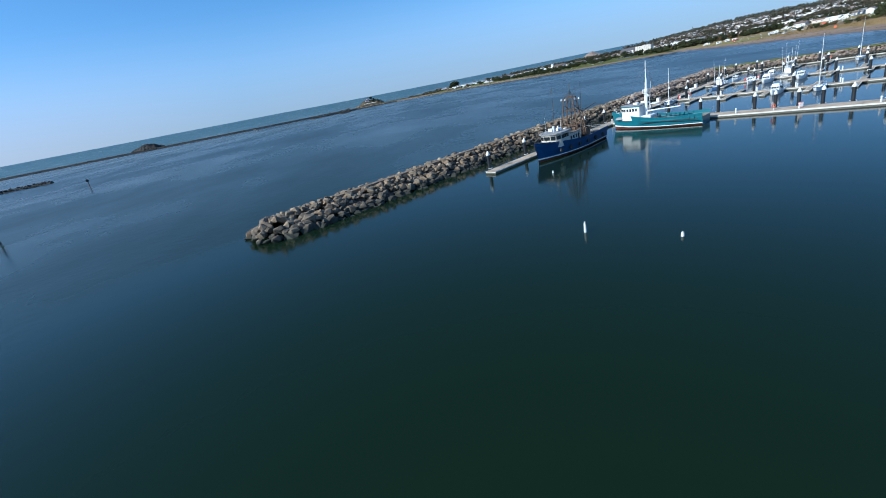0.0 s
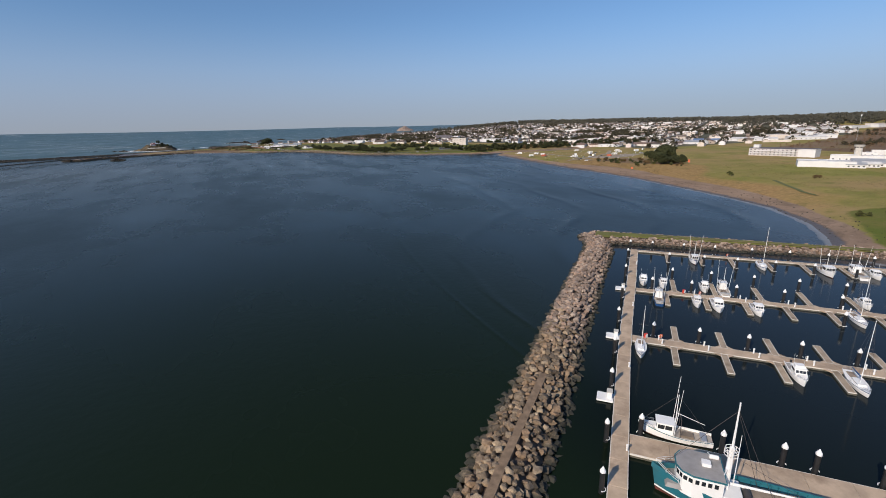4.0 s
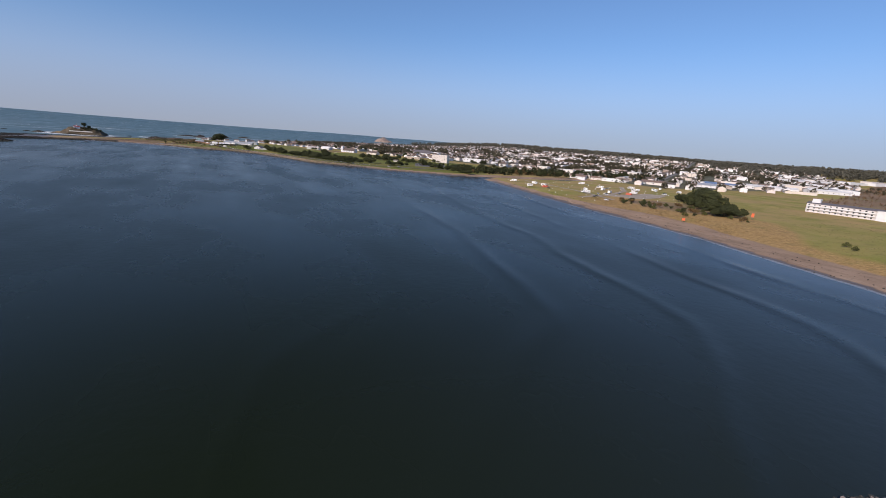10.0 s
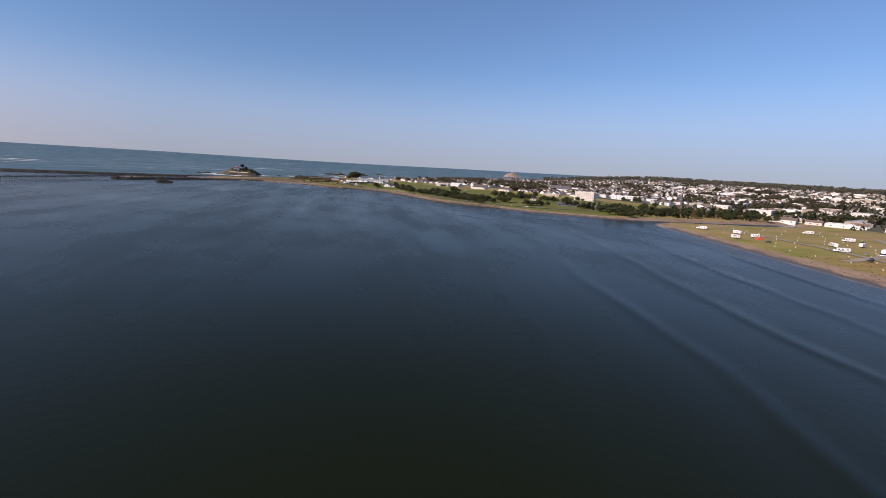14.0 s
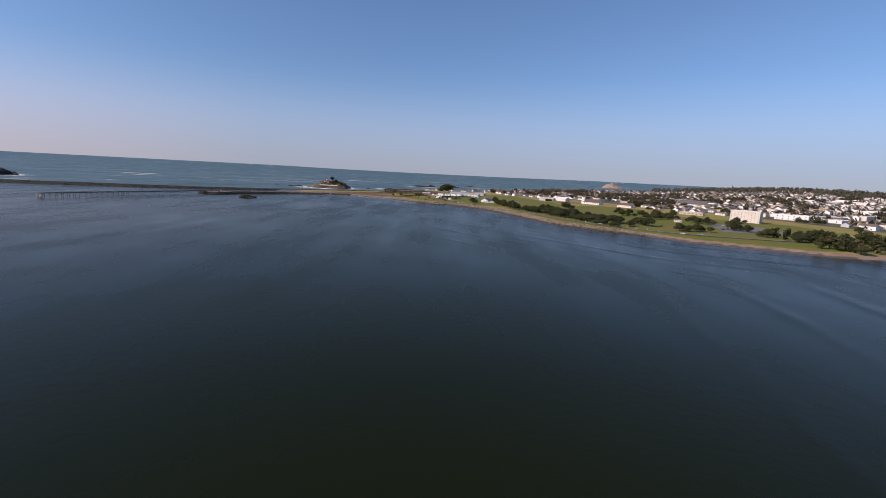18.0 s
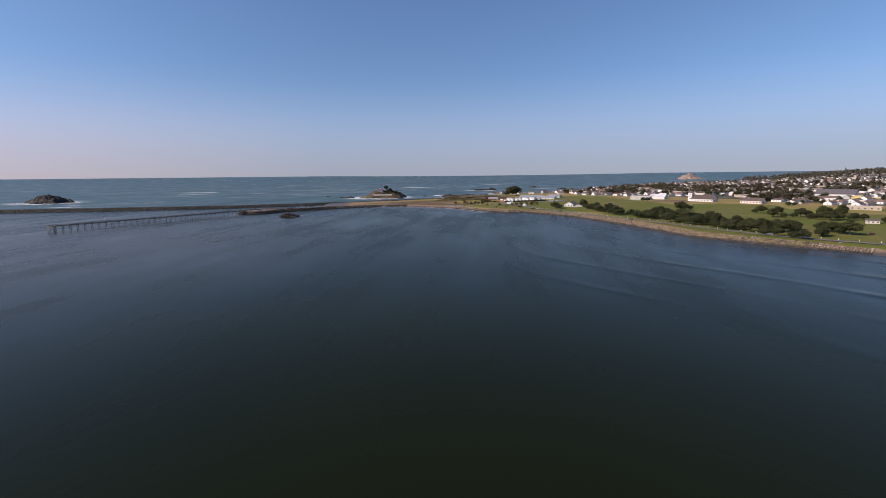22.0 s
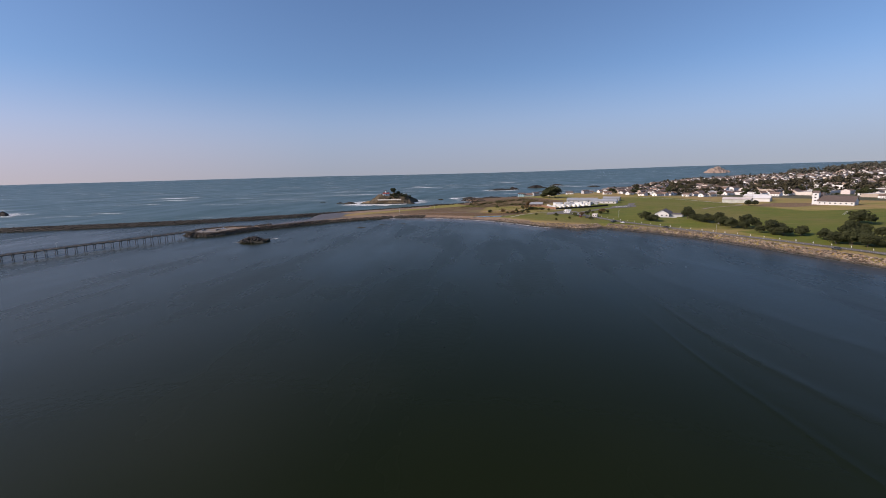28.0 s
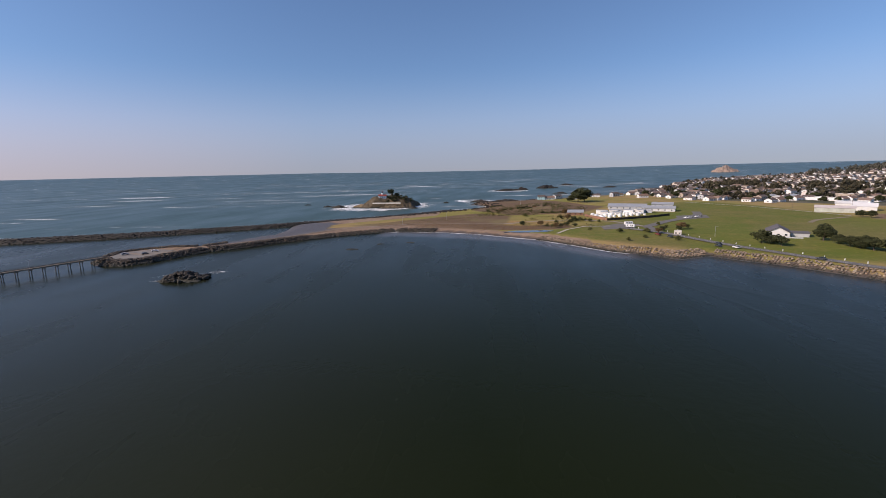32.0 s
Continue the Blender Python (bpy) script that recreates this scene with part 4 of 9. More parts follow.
def dock(label, a0, a1, b0, b1, fingers, top=0.62):
    th = empty("floating_dock", label, "dock", "marina docks")
    along_b = (b1 - b0) > (a1 - a0)
    lo, hi = (b0, b1) if along_b else (a0, a1)
    n = max(1, round((hi - lo) / 6.2))
    for i in range(n):
        s0, s1 = lo + (hi - lo) * i / n + 0.015, lo + (hi - lo) * (i + 1) / n - 0.015
        if along_b:
            dock_piece("deck_section", a0, a1, s0, s1, top, th, rb=0.0)
        else:
            sb = spine_b((s0 + s1) / 2)
            dock_piece("deck_section", s0, s1, b0 + sb, b1 + sb, top, th, ra=0.0)
    for fa0, fa1, fb in fingers:
        near = a1 if fa0 >= a1 - 0.1 else a0
        dock_piece("finger_pier", fa0, fa1, fb - 0.75, fb + 0.75, top - 0.06, th, "narrow concrete finger pier", deck=M_FINGER)
        # knee plates where the finger meets the dock
        for s in (-1, 1):
            bm = bmesh.new()
            z0, z1 = top - 0.2, top - 0.03
            sgn = 1 if near == a1 else -1
            pts = [(near + sgn * 0.01, fb + s * 0.76), (near + sgn * 1.3, fb + s * 0.76), (near + sgn * 0.01, fb + s * 2.0)]
            lo_v = [bm.verts.new(MAR_M @ Vector((x, y, z0))) for x, y in pts]
            hi_v = [bm.verts.new(MAR_M @ Vector((x, y, z1))) for x, y in pts]
            bm.faces.new(lo_v), bm.faces.new(hi_v)
            for i in range(3):
                bm.faces.new((lo_v[i], lo_v[(i + 1) % 3], hi_v[(i + 1) % 3], hi_v[i]))
            bmesh.ops.recalc_face_normals(bm, faces=list(bm.faces))
            part("knee_plate", bm, M_CONC, th)
    return th


dock("long concrete spine dock on floats beside the breakwater", -0.8, 191.5, -1.5, 1.5, [])
dock("concrete floating dock with finger piers under the grassy arm", -0.7, 1.7, 0.0, 170, [(1.72, 14.4, b) for b in (10.9, 22.9, 33.8, 45.7, 57.3, 69.2, 81.2, 93, 105, 117, 129, 141, 153)])
dock("concrete floating dock with finger piers on both sides", 49.0, 51.9, -1.2, 150,
     [(36.5, 48.98, b) for b in (10.5, 22.4, 34.8, 47.1, 59.2, 71.5, 84, 96.5, 109, 122, 135)] + [(51.92, 61.5, b) for b in (7.7, 18.6, 29.2, 39.6, 50.0, 61, 72, 84, 96, 108, 120, 132)])
dock("concrete floating dock with paired finger piers", 86.5, 89.9, -2.35, 150,
     [(77.3, 86.48, b) for b in (8, 18.6, 29.2, 39.6, 50.2, 61, 72, 83, 94, 105, 116, 127, 138)] + [(89.92, 98.9, b) for b in (7.2, 18, 28.5, 39.2, 49.8, 60, 71, 82, 93, 104, 115, 126, 137)])
dock("wide concrete outer dock with a row of tall piles", 128.3, 133.6, -2.75, 130, [], top=0.72)


def bent_tube(pts, r, axis, closed=False, n=6):
    """One smooth bent pipe through pts, which lie in a plane across axis."""
    bm = bmesh.new()
    P, up = [Vector(q) for q in pts], Vector(axis)
    m, rings = len(P), []
    for i in range(m):
        q0, q1 = (P[i - 1], P[(i + 1) % m]) if closed else (P[max(i - 1, 0)], P[min(i + 1, m - 1)])
        out = (q1 - q0).normalized().cross(up)
        rings.append([bm.verts.new(P[i] + (out * math.cos(2 * math.pi * k / n) + up * math.sin(2 * math.pi * k / n)) * r) for k in range(n)])
    for i in range(m if closed else m - 1):
        a, b = rings[i], rings[(i + 1) % m]
        for k in range(n):
            bm.faces.new((a[k], a[(k + 1) % n], b[(k + 1) % n], b[k]))
    if not closed:
        bm.faces.new(rings[0][::-1]), bm.faces.new(rings[-1])
    bmesh.ops.recalc_face_normals(bm, faces=list(bm.faces))
    return bm


def pile_bracket(parent, side):
    """The pile's guide hoop, bolted to the dock."""
    bm = bent_tube([(0.62 * math.cos(math.pi * i / 8), side * 0.62 * math.sin(math.pi * i / 8), 0.75) for i in range(9)], 0.07, (0, 0, 1))
    return part("guide_hoop", bm, M_WHITE, parent, "pale galvanised hoop")


def make_pile():
    p = empty("mooring_pile", "tall black steel mooring pile with white conical cap", "pile", "mooring piles")
    bm = bmesh.new()
    add_tube(bm, (0, 0, -1.5), (0, 0, 3.95), 0.40, 0.40, 14)
    part("shaft", bm, M_PILE, p)
    bm = bmesh.new()
    add_tube(bm, (0, 0, 3.87), (0, 0, 4.15), 0.46, 0.46, 14)
    add_tube(bm, (0, 0, 4.15), (0, 0, 4.9), 0.46, 0.05, 14)
    part("cap", bm, M_WHITE, p, "white conical cap")
    pile_bracket(p, 1)
    return p


PILES = [(a, spine_b(a) - 2.3) for a in (13.5, 36.3, 59.6, 78.4, 97.5, 113, 131, 143.3, 158, 174.3, 188.9)]
PILES += [(-1.6, b) for b in (-3.4, 5.4, 17.4, 28.8, 41.7, 54.2, 66.4, 80, 92, 104, 117, 130, 143)] + [(15.1, b) for b in (10.9, 22.9, 33.8, 45.7, 57.3, 69.2, 81.2, 93, 105, 117, 129)]
PILES += [(35.8, b) for b in (10.5, 22.4, 34.8, 47.1, 59.2, 71.5, 84, 96.5, 109, 122, 135)] + [(48.2, b) for b in (3.6, 15.2, 27.6, 40, 54, 67, 80, 93)]
PILES += [(62.2, b) for b in (50, 61, 72, 84, 96, 108, 120)] + [(85.7, b) for b in (2.6, 13, 23.5, 34, 44.5, 55, 65.5, 76, 87, 98)]
PILES += [(127.5, b) for b in (-1, 11.6, 20.1, 24.5, 32.9, 37.3, 42, 46.6, 52, 58, 64, 70, 76, 82, 89)]
first_pile = make_pile()
turn_m = Matrix.Rotation(math.atan2(-0.675, -0.738), 4, "Z")
for i, (a, b) in enumerate(PILES):
    side = Matrix.Rotation(math.pi / 2 if a in (-1.6, 35.8, 48.2, 85.7, 127.5) else -math.pi / 2 if a in (15.1, 62.2) else 0 if b < 0 else math.pi, 4, "Z")
    m = Matrix.Translation(mar(a, b)) @ turn_m @ side
    if i == 0:
        first_pile.matrix_basis = m
    else:
        copy_thing(first_pile, m)

# ---- boats ----
M_TEAL = plain("teal_hull_paint", (0.018, 0.135, 0.175), 0.45, vary=0.14, scale=0.5, dirt=0.3, dirt_col=(0.07, 0.13, 0.14))
M_NAVY = plain("blue_hull_paint", (0.012, 0.055, 0.16), 0.4, vary=0.15, scale=0.5, dirt=0.3, dirt_col=(0.04, 0.05, 0.07))
M_ANTIFOUL = plain("red_antifouling", (0.12, 0.035, 0.025), 0.7, vary=0.3)
M_GEL = plain("white_gelcoat", (0.86, 0.85, 0.82), 0.3, vary=0.04, scale=0.7, dirt=0.1, dirt_col=(0.5, 0.45, 0.36), rand=0.08)
M_DECK = plain("boat_deck", (0.40, 0.36, 0.31), 0.8, vary=0.15, scale=1.2, dirt=0.4)
M_GREYDECK = plain("grey_deck_paint", (0.30, 0.29, 0.28), 0.75, vary=0.12, scale=0.8, dirt=0.3)
M_RUSTDECK = plain("worn_work_deck", (0.30, 0.24, 0.18), 0.85, vary=0.25, scale=0.7, dirt=0.6, dirt_col=(0.17, 0.10, 0.06))
M_GLASS = plain("dark_window_glass", (0.02, 0.025, 0.03), 0.08, vary=0.1)
M_ALU = plain("weathered_aluminium", (0.55, 0.55, 0.54), 0.4, 0.6, vary=0.1)
M_STEEL = plain("dark_rigging", (0.09, 0.08, 0.075), 0.55, 0.3, vary=0.2)
M_RED = plain("red_plastic", (0.55, 0.05, 0.03), 0.5, vary=0.1)
M_ORANGE = plain("orange_float", (0.65, 0.13, 0.04), 0.5, vary=0.1)
M_WOOD = plain("weathered_timber", (0.20, 0.16, 0.12), 0.85, vary=0.25, scale=0.9, dirt=0.3)
M_CREAM = plain("cream_paint", (0.66, 0.60, 0.50), 0.5, vary=0.08, scale=0.6, dirt=0.3, dirt_col=(0.30, 0.20, 0.12))
M_RUSTY = plain("rusty_steel", (0.17, 0.10, 0.06), 0.75, 0.2, vary=0.3, scale=1.2, dirt=0.4, dirt_col=(0.10, 0.05, 0.03))
M_CANVAS = plain("blue_canvas", (0.03, 0.09, 0.22), 0.8, vary=0.15)


def hull_rings(L, B, H, rise=0.5, stern=0.8, draft=0.5, flare=0.85, n=14):
    rows = []
    for i in range(n + 1):
        t = i / n
        w = B / 2 * (stern + (1 - stern) * min(1, t / 0.35)) if t < 0.35 else B / 2 * max(0.0, 1 - ((t - 0.35) / 0.65) ** 2.3)
        sheer = H + rise * max(0.0, (t - 0.35) / 0.65) ** 1.7 + 0.12 * rise * max(0.0, (0.3 - t) / 0.3)
        rake = 0.07 * L * max(0.0, t - 0.8) / 0.2
        x = -L / 2 + t * L
        keel = -draft * (1 - max(0.0, (t - 0.7) / 0.3) ** 2)
        rows.append((x - rake * 0.9, x - rake * 0.45, x, w, sheer, keel, flare))
    return rows


def make_hull(parent, L, B, H, mat, rise=0.5, stern=0.8, draft=0.5, deck_drop=0.35, deck_mat=None, stripe=None, foul=None, flare=0.85):
    rows = hull_rings(L, B, H, rise, stern, draft, flare)
    bm = bmesh.new()
    rings = []
    for xk, xm, x, w, sh, keel, fl in rows:
        half = [(xk, 0.0, keel), (xk, w * 0.62, keel * 0.7), (xm, w * fl, 0.12 * sh), (x, w, sh), (x, max(0, w - 0.12), sh), (x, max(0, w - 0.12), sh - deck_drop)]
        rings.append([bm.verts.new(p) for p in half] + [bm.verts.new((p[0], -p[1], p[2])) for p in half[:0:-1]])
    m = len(rings[0])
    for r0, r1 in zip(rings, rings[1:]):
        for k in range(m):
            k2 = (k + 1) % m
            if k in (5,):
                continue
            bm.faces.new((r0[k], r1[k], r1[k2], r0[k2]))
    bm.faces.new([rings[0][k] for k in range(m)])
    bmesh.ops.remove_doubles(bm, verts=list(bm.verts), dist=0.004)
    bmesh.ops.recalc_face_normals(bm, faces=list(bm.faces))
    hull = part("hull", bm, mat, parent)
    bm = bmesh.new()
    prev = None
    for xk, xm, x, w, sh, keel, fl in rows:
        q = [bm.verts.new((x, s * max(0.01, w - 0.11), sh - deck_drop + 0.01)) for s in (1, -1)]
        if prev:
            bm.faces.new((prev[0], q[0], q[1], prev[1]))
        prev = q
    bmesh.ops.recalc_face_normals(bm, faces=list(bm.faces))
    part("deck", bm, deck_mat or M_DECK, parent)

    def band(name, lo, hi, mt, proud):
        b2 = bmesh.new()
        for s in (1, -1):
            pv = None
            for xk, xm, x, w, sh, keel, fl in rows:
                pts = []
                for f in (lo, hi):
                    z = f * sh if f >= 0.12 else f
                    g = max(0.0, min(1, (z - 0.12 * sh) / (0.88 * sh)))
                    wy = w * (fl + (1 - fl) * g) if z >= 0.12 * sh else w * (0.62 + (fl - 0.62) * max(0.0, min(1.0, (z - keel * 0.7) / (0.12 * sh - keel * 0.7))))
                    xx = xm + (x - xm) * g if z >= 0.12 * sh else xk + (xm - xk) * 0.8
                    pts.append(b2.verts.new((xx + proud, s * (wy + proud), z)))
                if pv:
                    b2.faces.new((pv[0], pts[0], pts[1], pv[1]))
                pv = pts
        part(name, b2, mt, hull)
    if stripe:
        band("sheer_stripe", 0.86, 0.97, stripe, 0.012)
    if foul:
        band("waterline_band", 0.13, 0.2, M_WHITE, 0.012)
        band("boot_top", -0.1, 0.125, foul, 0.014)
    return hull


def windows_on(parent, x0, x1, y, z0, z1, n, side, gap=0.12):
    """A row of panes on a wall of constant y (side 'y') or of constant x (side 'x'; then x0, x1 run along y)."""
    for i in range(n):
        a = x0 + (x1 - x0) * i / n + gap / 2
        b = x0 + (x1 - x0) * (i + 1) / n - gap / 2
        if side == "y":
            bm = box(a, b, y - 0.02, y + 0.02, z0, z1)
        else:
            bm = box(y - 0.02, y + 0.02, a, b, z0, z1)
        part("window", bm, M_GLASS, parent)


def cabin(parent, x0, x1, w, z0, z1, mat, roof_mat=None, lean=0.25, over=0.15, front=3, sides=2, name="wheelhouse"):
    bm = bmesh.new()
    co = [(x0, -w, z0), (x1, -w, z0), (x1, w, z0), (x0, w, z0), (x0, -w * 0.94, z1), (x1 - lean, -w * 0.94, z1), (x1 - lean, w * 0.94, z1), (x0, w * 0.94, z1)]
    vs = [bm.verts.new(c) for c in co]
    for f in ((3, 2, 1, 0), (4, 5, 6, 7), (0, 1, 5, 4), (1, 2, 6, 5), (2, 3, 7, 6), (3, 0, 4, 7)):
        bm.faces.new([vs[i] for i in f])
    bmesh.ops.bevel(bm, geom=[e for e in bm.edges], offset=0.06, segments=1, affect="EDGES")
    c = part(name, bm, mat, parent)
    part("roof", box(x0 - over, x1 + over * 1.6 - lean, -w - over * 0.6, w + over * 0.6, z1, z1 + 0.09, bevel=0.03), roof_mat or mat, c)
    h = z1 - z0
    zw0, zw1 = z0 + h * 0.5, z0 + h * 0.86
    for s in (-1, 1):
        windows_on(c, x0 + 0.25, x1 - lean - 0.1, s * w * 0.975, zw0, zw1, sides, "y")
    # windscreen panes follow the raked front
    for i in range(front):
        a = -w * 0.86 + 1.72 * w * i / front + 0.05
        b = -w * 0.86 + 1.72 * w * (i + 1) / front - 0.05
        bm = bmesh.new()
        f0, f1 = (zw0 - z0) / h, (zw1 - z0) / h
        xa, xb = x1 - lean * f0 + 0.03, x1 - lean * f1 + 0.03
        bm.faces.new([bm.verts.new(p) for p in ((xa, a, zw0), (xa, b, zw0), (xb, b, zw1), (xb, a, zw1))])
        part("windscreen_pane", bm, M_GLASS, c)
    return c


def rail(parent, pts, h, mat=None, r=0.03):
    bm = bmesh.new()
    for p in pts:
        add_tube(bm, p, (p[0], p[1], p[2] + h), r, n=5)
    for p, q in zip(pts, pts[1:]):
        for f in (0.55, 1.0):
            add_tube(bm, (p[0], p[1], p[2] + h * f), (q[0], q[1], q[2] + h * f), r, n=5)
    part("guard_rail", bm, mat or M_ALU, parent)


def spars(name, parent, rows, mat):
    """Straight bars: the heavy ones are parts of their own, thin lines stay together."""
    if name in ("gantry", "derrick", "mast", "boom"):
        for p, q, r0, r1 in rows:
            part(name + "_spar" if len(rows) > 1 else name, tube(p, q, r0, r1, 7), mat, parent)
        return
    bm = bmesh.new()
    for p, q, r0, r1 in rows:
        add_tube(bm, p, q, r0, r1, 6)
    return part(name, bm, mat, parent)


def sailboat(L=10.5, mast=13.5, cover=None, label="white sailing yacht with bare mast moored in its berth"):
    t = empty("sailboat", label, "boat", "moored boats")
    B = L * 0.3
    make_hull(t, L, B, 0.95, M_GEL, rise=0.35, stern=0.6, draft=0.4, deck_drop=0.08, deck_mat=M_GEL, stripe=M_NAVY)
    part("coachroof", box(-L * 0.12, L * 0.2, -B * 0.27, B * 0.27, 0.9, 1.35, taper=0.12, bevel=0.05), M_GEL, t)
    for s in (-1, 1):
        windows_on(t, -L * 0.08, L * 0.15, s * B * 0.245, 1.05, 1.22, 3, "y")
    part("cockpit", box(-L * 0.4, -L * 0.14, -B * 0.2, B * 0.2, 0.86, 1.02), M_RUSTDECK, t, "teak-brown cockpit")
    spars("mast", t, [((L * 0.08, 0, 1.3), (L * 0.08, 0, 1.3 + mast), 0.085, 0.06)], M_WHITE)
    spars("boom", t, [((L * 0.06, 0, 2.3), (-L * 0.34, 0, 2.35), 0.07, 0.06)], M_ALU)
    if cover:
        part("sail_cover", tube((L * 0.04, 0, 2.46), (-L * 0.33, 0, 2.46), 0.17, 0.1, 8), cover, t, "furled sail under its cover")
    zt = 1.2 + mast
    spars("rigging", t, [((L * 0.08, 0, zt), (L * 0.49, 0, 1.35), 0.018, 0.018), ((L * 0.08, 0, zt), (-L * 0.49, 0, 1.0), 0.018, 0.018),
                         ((L * 0.08, 0, zt - 1), (L * 0.05, B * 0.48, 1.0), 0.016, 0.016), ((L * 0.08, 0, zt - 1), (L * 0.05, -B * 0.48, 1.0), 0.016, 0.016),
                         ((L * 0.08, -1.0, 1.3 + mast * 0.55), (L * 0.08, 1.0, 1.3 + mast * 0.55), 0.03, 0.03)], M_STEEL)
    rail(t, [(-L * 0.47, -B * 0.3, 1.0), (-L * 0.49, 0, 1.0), (-L * 0.47, B * 0.3, 1.0)], 0.6)
    rail(t, [(L * 0.36, -B * 0.22, 1.15), (L * 0.47, 0, 1.25), (L * 0.36, B * 0.22, 1.15)], 0.6)
    return t


def cruiser(L=8.5, fly=False, trim=None, label="white motor cruiser with dark windows moored in its berth"):
    t = empty("motor_cruiser", label, "boat", "moored boats")
    B = L * 0.34
    make_hull(t, L, B, 1.1, M_GEL, rise=0.55, stern=0.92, draft=0.35, deck_drop=0.22, deck_mat=M_GEL, stripe=trim)
    c = cabin(t, -L * 0.12, L * 0.2, B * 0.35, 1.0, 2.4, M_GEL, lean=0.75, front=3, sides=3)
    part("foredeck_trunk", box(L * 0.16, L * 0.36, -B * 0.26, B * 0.26, 1.05, 1.6, taper=0.14, bevel=0.05), M_GEL, t)
    part("cockpit_sole", box(-L * 0.46, -L * 0.13, -B * 0.38, B * 0.38, 0.92, 0.97), M_GREYDECK, t)
    part("engine_box", box(-L * 0.4, -L * 0.28, -B * 0.15, B * 0.15, 0.97, 1.45, bevel=0.05), M_GEL, t)
    part("outboard", box(-L * 0.5 - 0.5, -L * 0.5 - 0.05, -0.2, 0.2, 0.3, 1.5, bevel=0.08), M_PILE, t, "black outboard engine")
    if fly:
        part("flybridge", box(-L * 0.1, L * 0.08, -B * 0.3, B * 0.3, 2.5, 3.0, taper=0.1, bevel=0.05), M_GEL, t)
    for s in (-1, 1):
        spars("antenna", t, [((-L * 0.05, s * B * 0.28, 2.6), (-L * 0.09, s * B * 0.3, 5.2), 0.025, 0.012)], M_WHITE)
    part("radar", tube((L * 0.02, 0, 2.47), (L * 0.02, 0, 2.75), 0.28, 0.25, 10), M_WHITE, t)
    rail(t, [(L * 0.2, -B * 0.42, 1.3), (L * 0.4, -B * 0.2, 1.5), (L * 0.47, 0, 1.55), (L * 0.4, B * 0.2, 1.5), (L * 0.2, B * 0.42, 1.3)], 0.5)
    return t


def troller(L=12, mat=None, trim=None, label="white wooden fishing troller with raised outrigger poles"):
    t = empty("fishing_boat", label, "boat", "moored boats")
    B = L * 0.31
    make_hull(t, L, B, 1.15, mat or M_GEL, rise=1.0, stern=0.75, draft=0.5, deck_drop=0.45, deck_mat=M_DECK, stripe=trim, foul=M_ANTIFOUL)
    cabin(t, L * 0.02, L * 0.26, B * 0.33, 0.8, 3.0, M_GEL, M_WHITE, lean=0.15, front=3, sides=2)
    part("fo_c_sle", box(L * 0.24, L * 0.38, -B * 0.22, B * 0.22, 1.1, 1.9, taper=0.1, bevel=0.05), M_GEL, t)
    part("fish_hatch", box(-L * 0.26, -L * 0.08, -B * 0.2, B * 0.2, 0.72, 1.1, bevel=0.05), M_WOOD, t)
    part("gurdy_bench", box(-L * 0.42, -L * 0.34, -B * 0.34, B * 0.34, 0.72, 1.3, bevel=0.04), M_ALU, t)
    spars("mast", t, [((L * 0.0, 0, 0.8), (0, 0, 8.6), 0.1, 0.06), ((0, 0, 5.0), (-L * 0.38, 0, 3.6), 0.06, 0.05)], M_WHITE)
    for s in (-1, 1):
        spars("outrigger_pole", t, [((L * 0.02, s * B * 0.46, 1.2), (-L * 0.02, s * B * 0.62, 11.0), 0.07, 0.03)], M_WHITE)
    spars("rigging", t, [((0, 0, 8.5), (L * 0.47, 0, 2.1), 0.02, 0.02), ((0, 0, 8.5), (-L * 0.47, 0, 1.3), 0.02, 0.02),
                         ((0, 0, 8.4), (-L * 0.02, B * 0.6, 9.0), 0.02, 0.02), ((0, 0, 8.4), (-L * 0.02, -B * 0.6, 9.0), 0.02, 0.02),
                         ((-0.8, -B * 0.4, 1), (-0.8, -B * 0.28, 4.2), 0.05, 0.05), ((-0.8, B * 0.4, 1), (-0.8, B * 0.28, 4.2), 0.05, 0.05), ((-0.8, -B * 0.28, 4.2), (-0.8, B * 0.28, 4.2), 0.05, 0.05)], M_STEEL)
    rail(t, [(L * 0.28, -B * 0.36, 1.5), (L * 0.42, -B * 0.16, 1.9), (L * 0.49, 0, 2.1), (L * 0.42, B * 0.16, 1.9), (L * 0.28, B * 0.36, 1.5)], 0.6)
    return t


def put_boat(maker, a, b, heading, z=0.0):
    """heading: 0 with the bow towards larger a, 180 the other way, 90 towards larger b."""
    d = Vector((-0.738, -0.675)) if heading == 0 else Vector((0.738, 0.675)) if heading == 180 else Vector((0.675, -0.738)) if heading == 90 else Vector((-0.675, 0.738))
    maker.matrix_basis = Matrix.Translation(mar(a, b, z)) @ Matrix.Rotation(math.atan2(d.y, d.x), 4, "Z")
    return maker


put_boat(sailboat(9.4, 11), 93.6, -0.4, 0)
put_boat(sailboat(10.5, 14, M_CANVAS, "white sailing yacht with a blue sail cover"), 94.4, 41.6, 0)
put_boat(sailboat(11, 14.5, M_CANVAS, "white sailing yacht with a blue sail cover"), 8.8, 43.2, 0)
put_boat(sailboat(10, 13, M_CANVAS, "white sailing yacht with a blue sail cover"), 56.4, 55.2, 0)
put_boat(sailboat(10.5, 14.5), 95, 62.6, 0)
put_boat(sailboat(9.5, 12), 57.5, 77, 0)
put_boat(troller(11.5, trim=M_NAVY), 8.4, 20.4, 0)
put_boat(troller(11.5), 42.6, 25, 180)
put_boat(troller(14), 9.4, 62.6, 0)
put_boat(troller(13, trim=M_TEAL), 9.0, 71.6, 180)
put_boat(troller(14), 10.2, 83.8, 0)
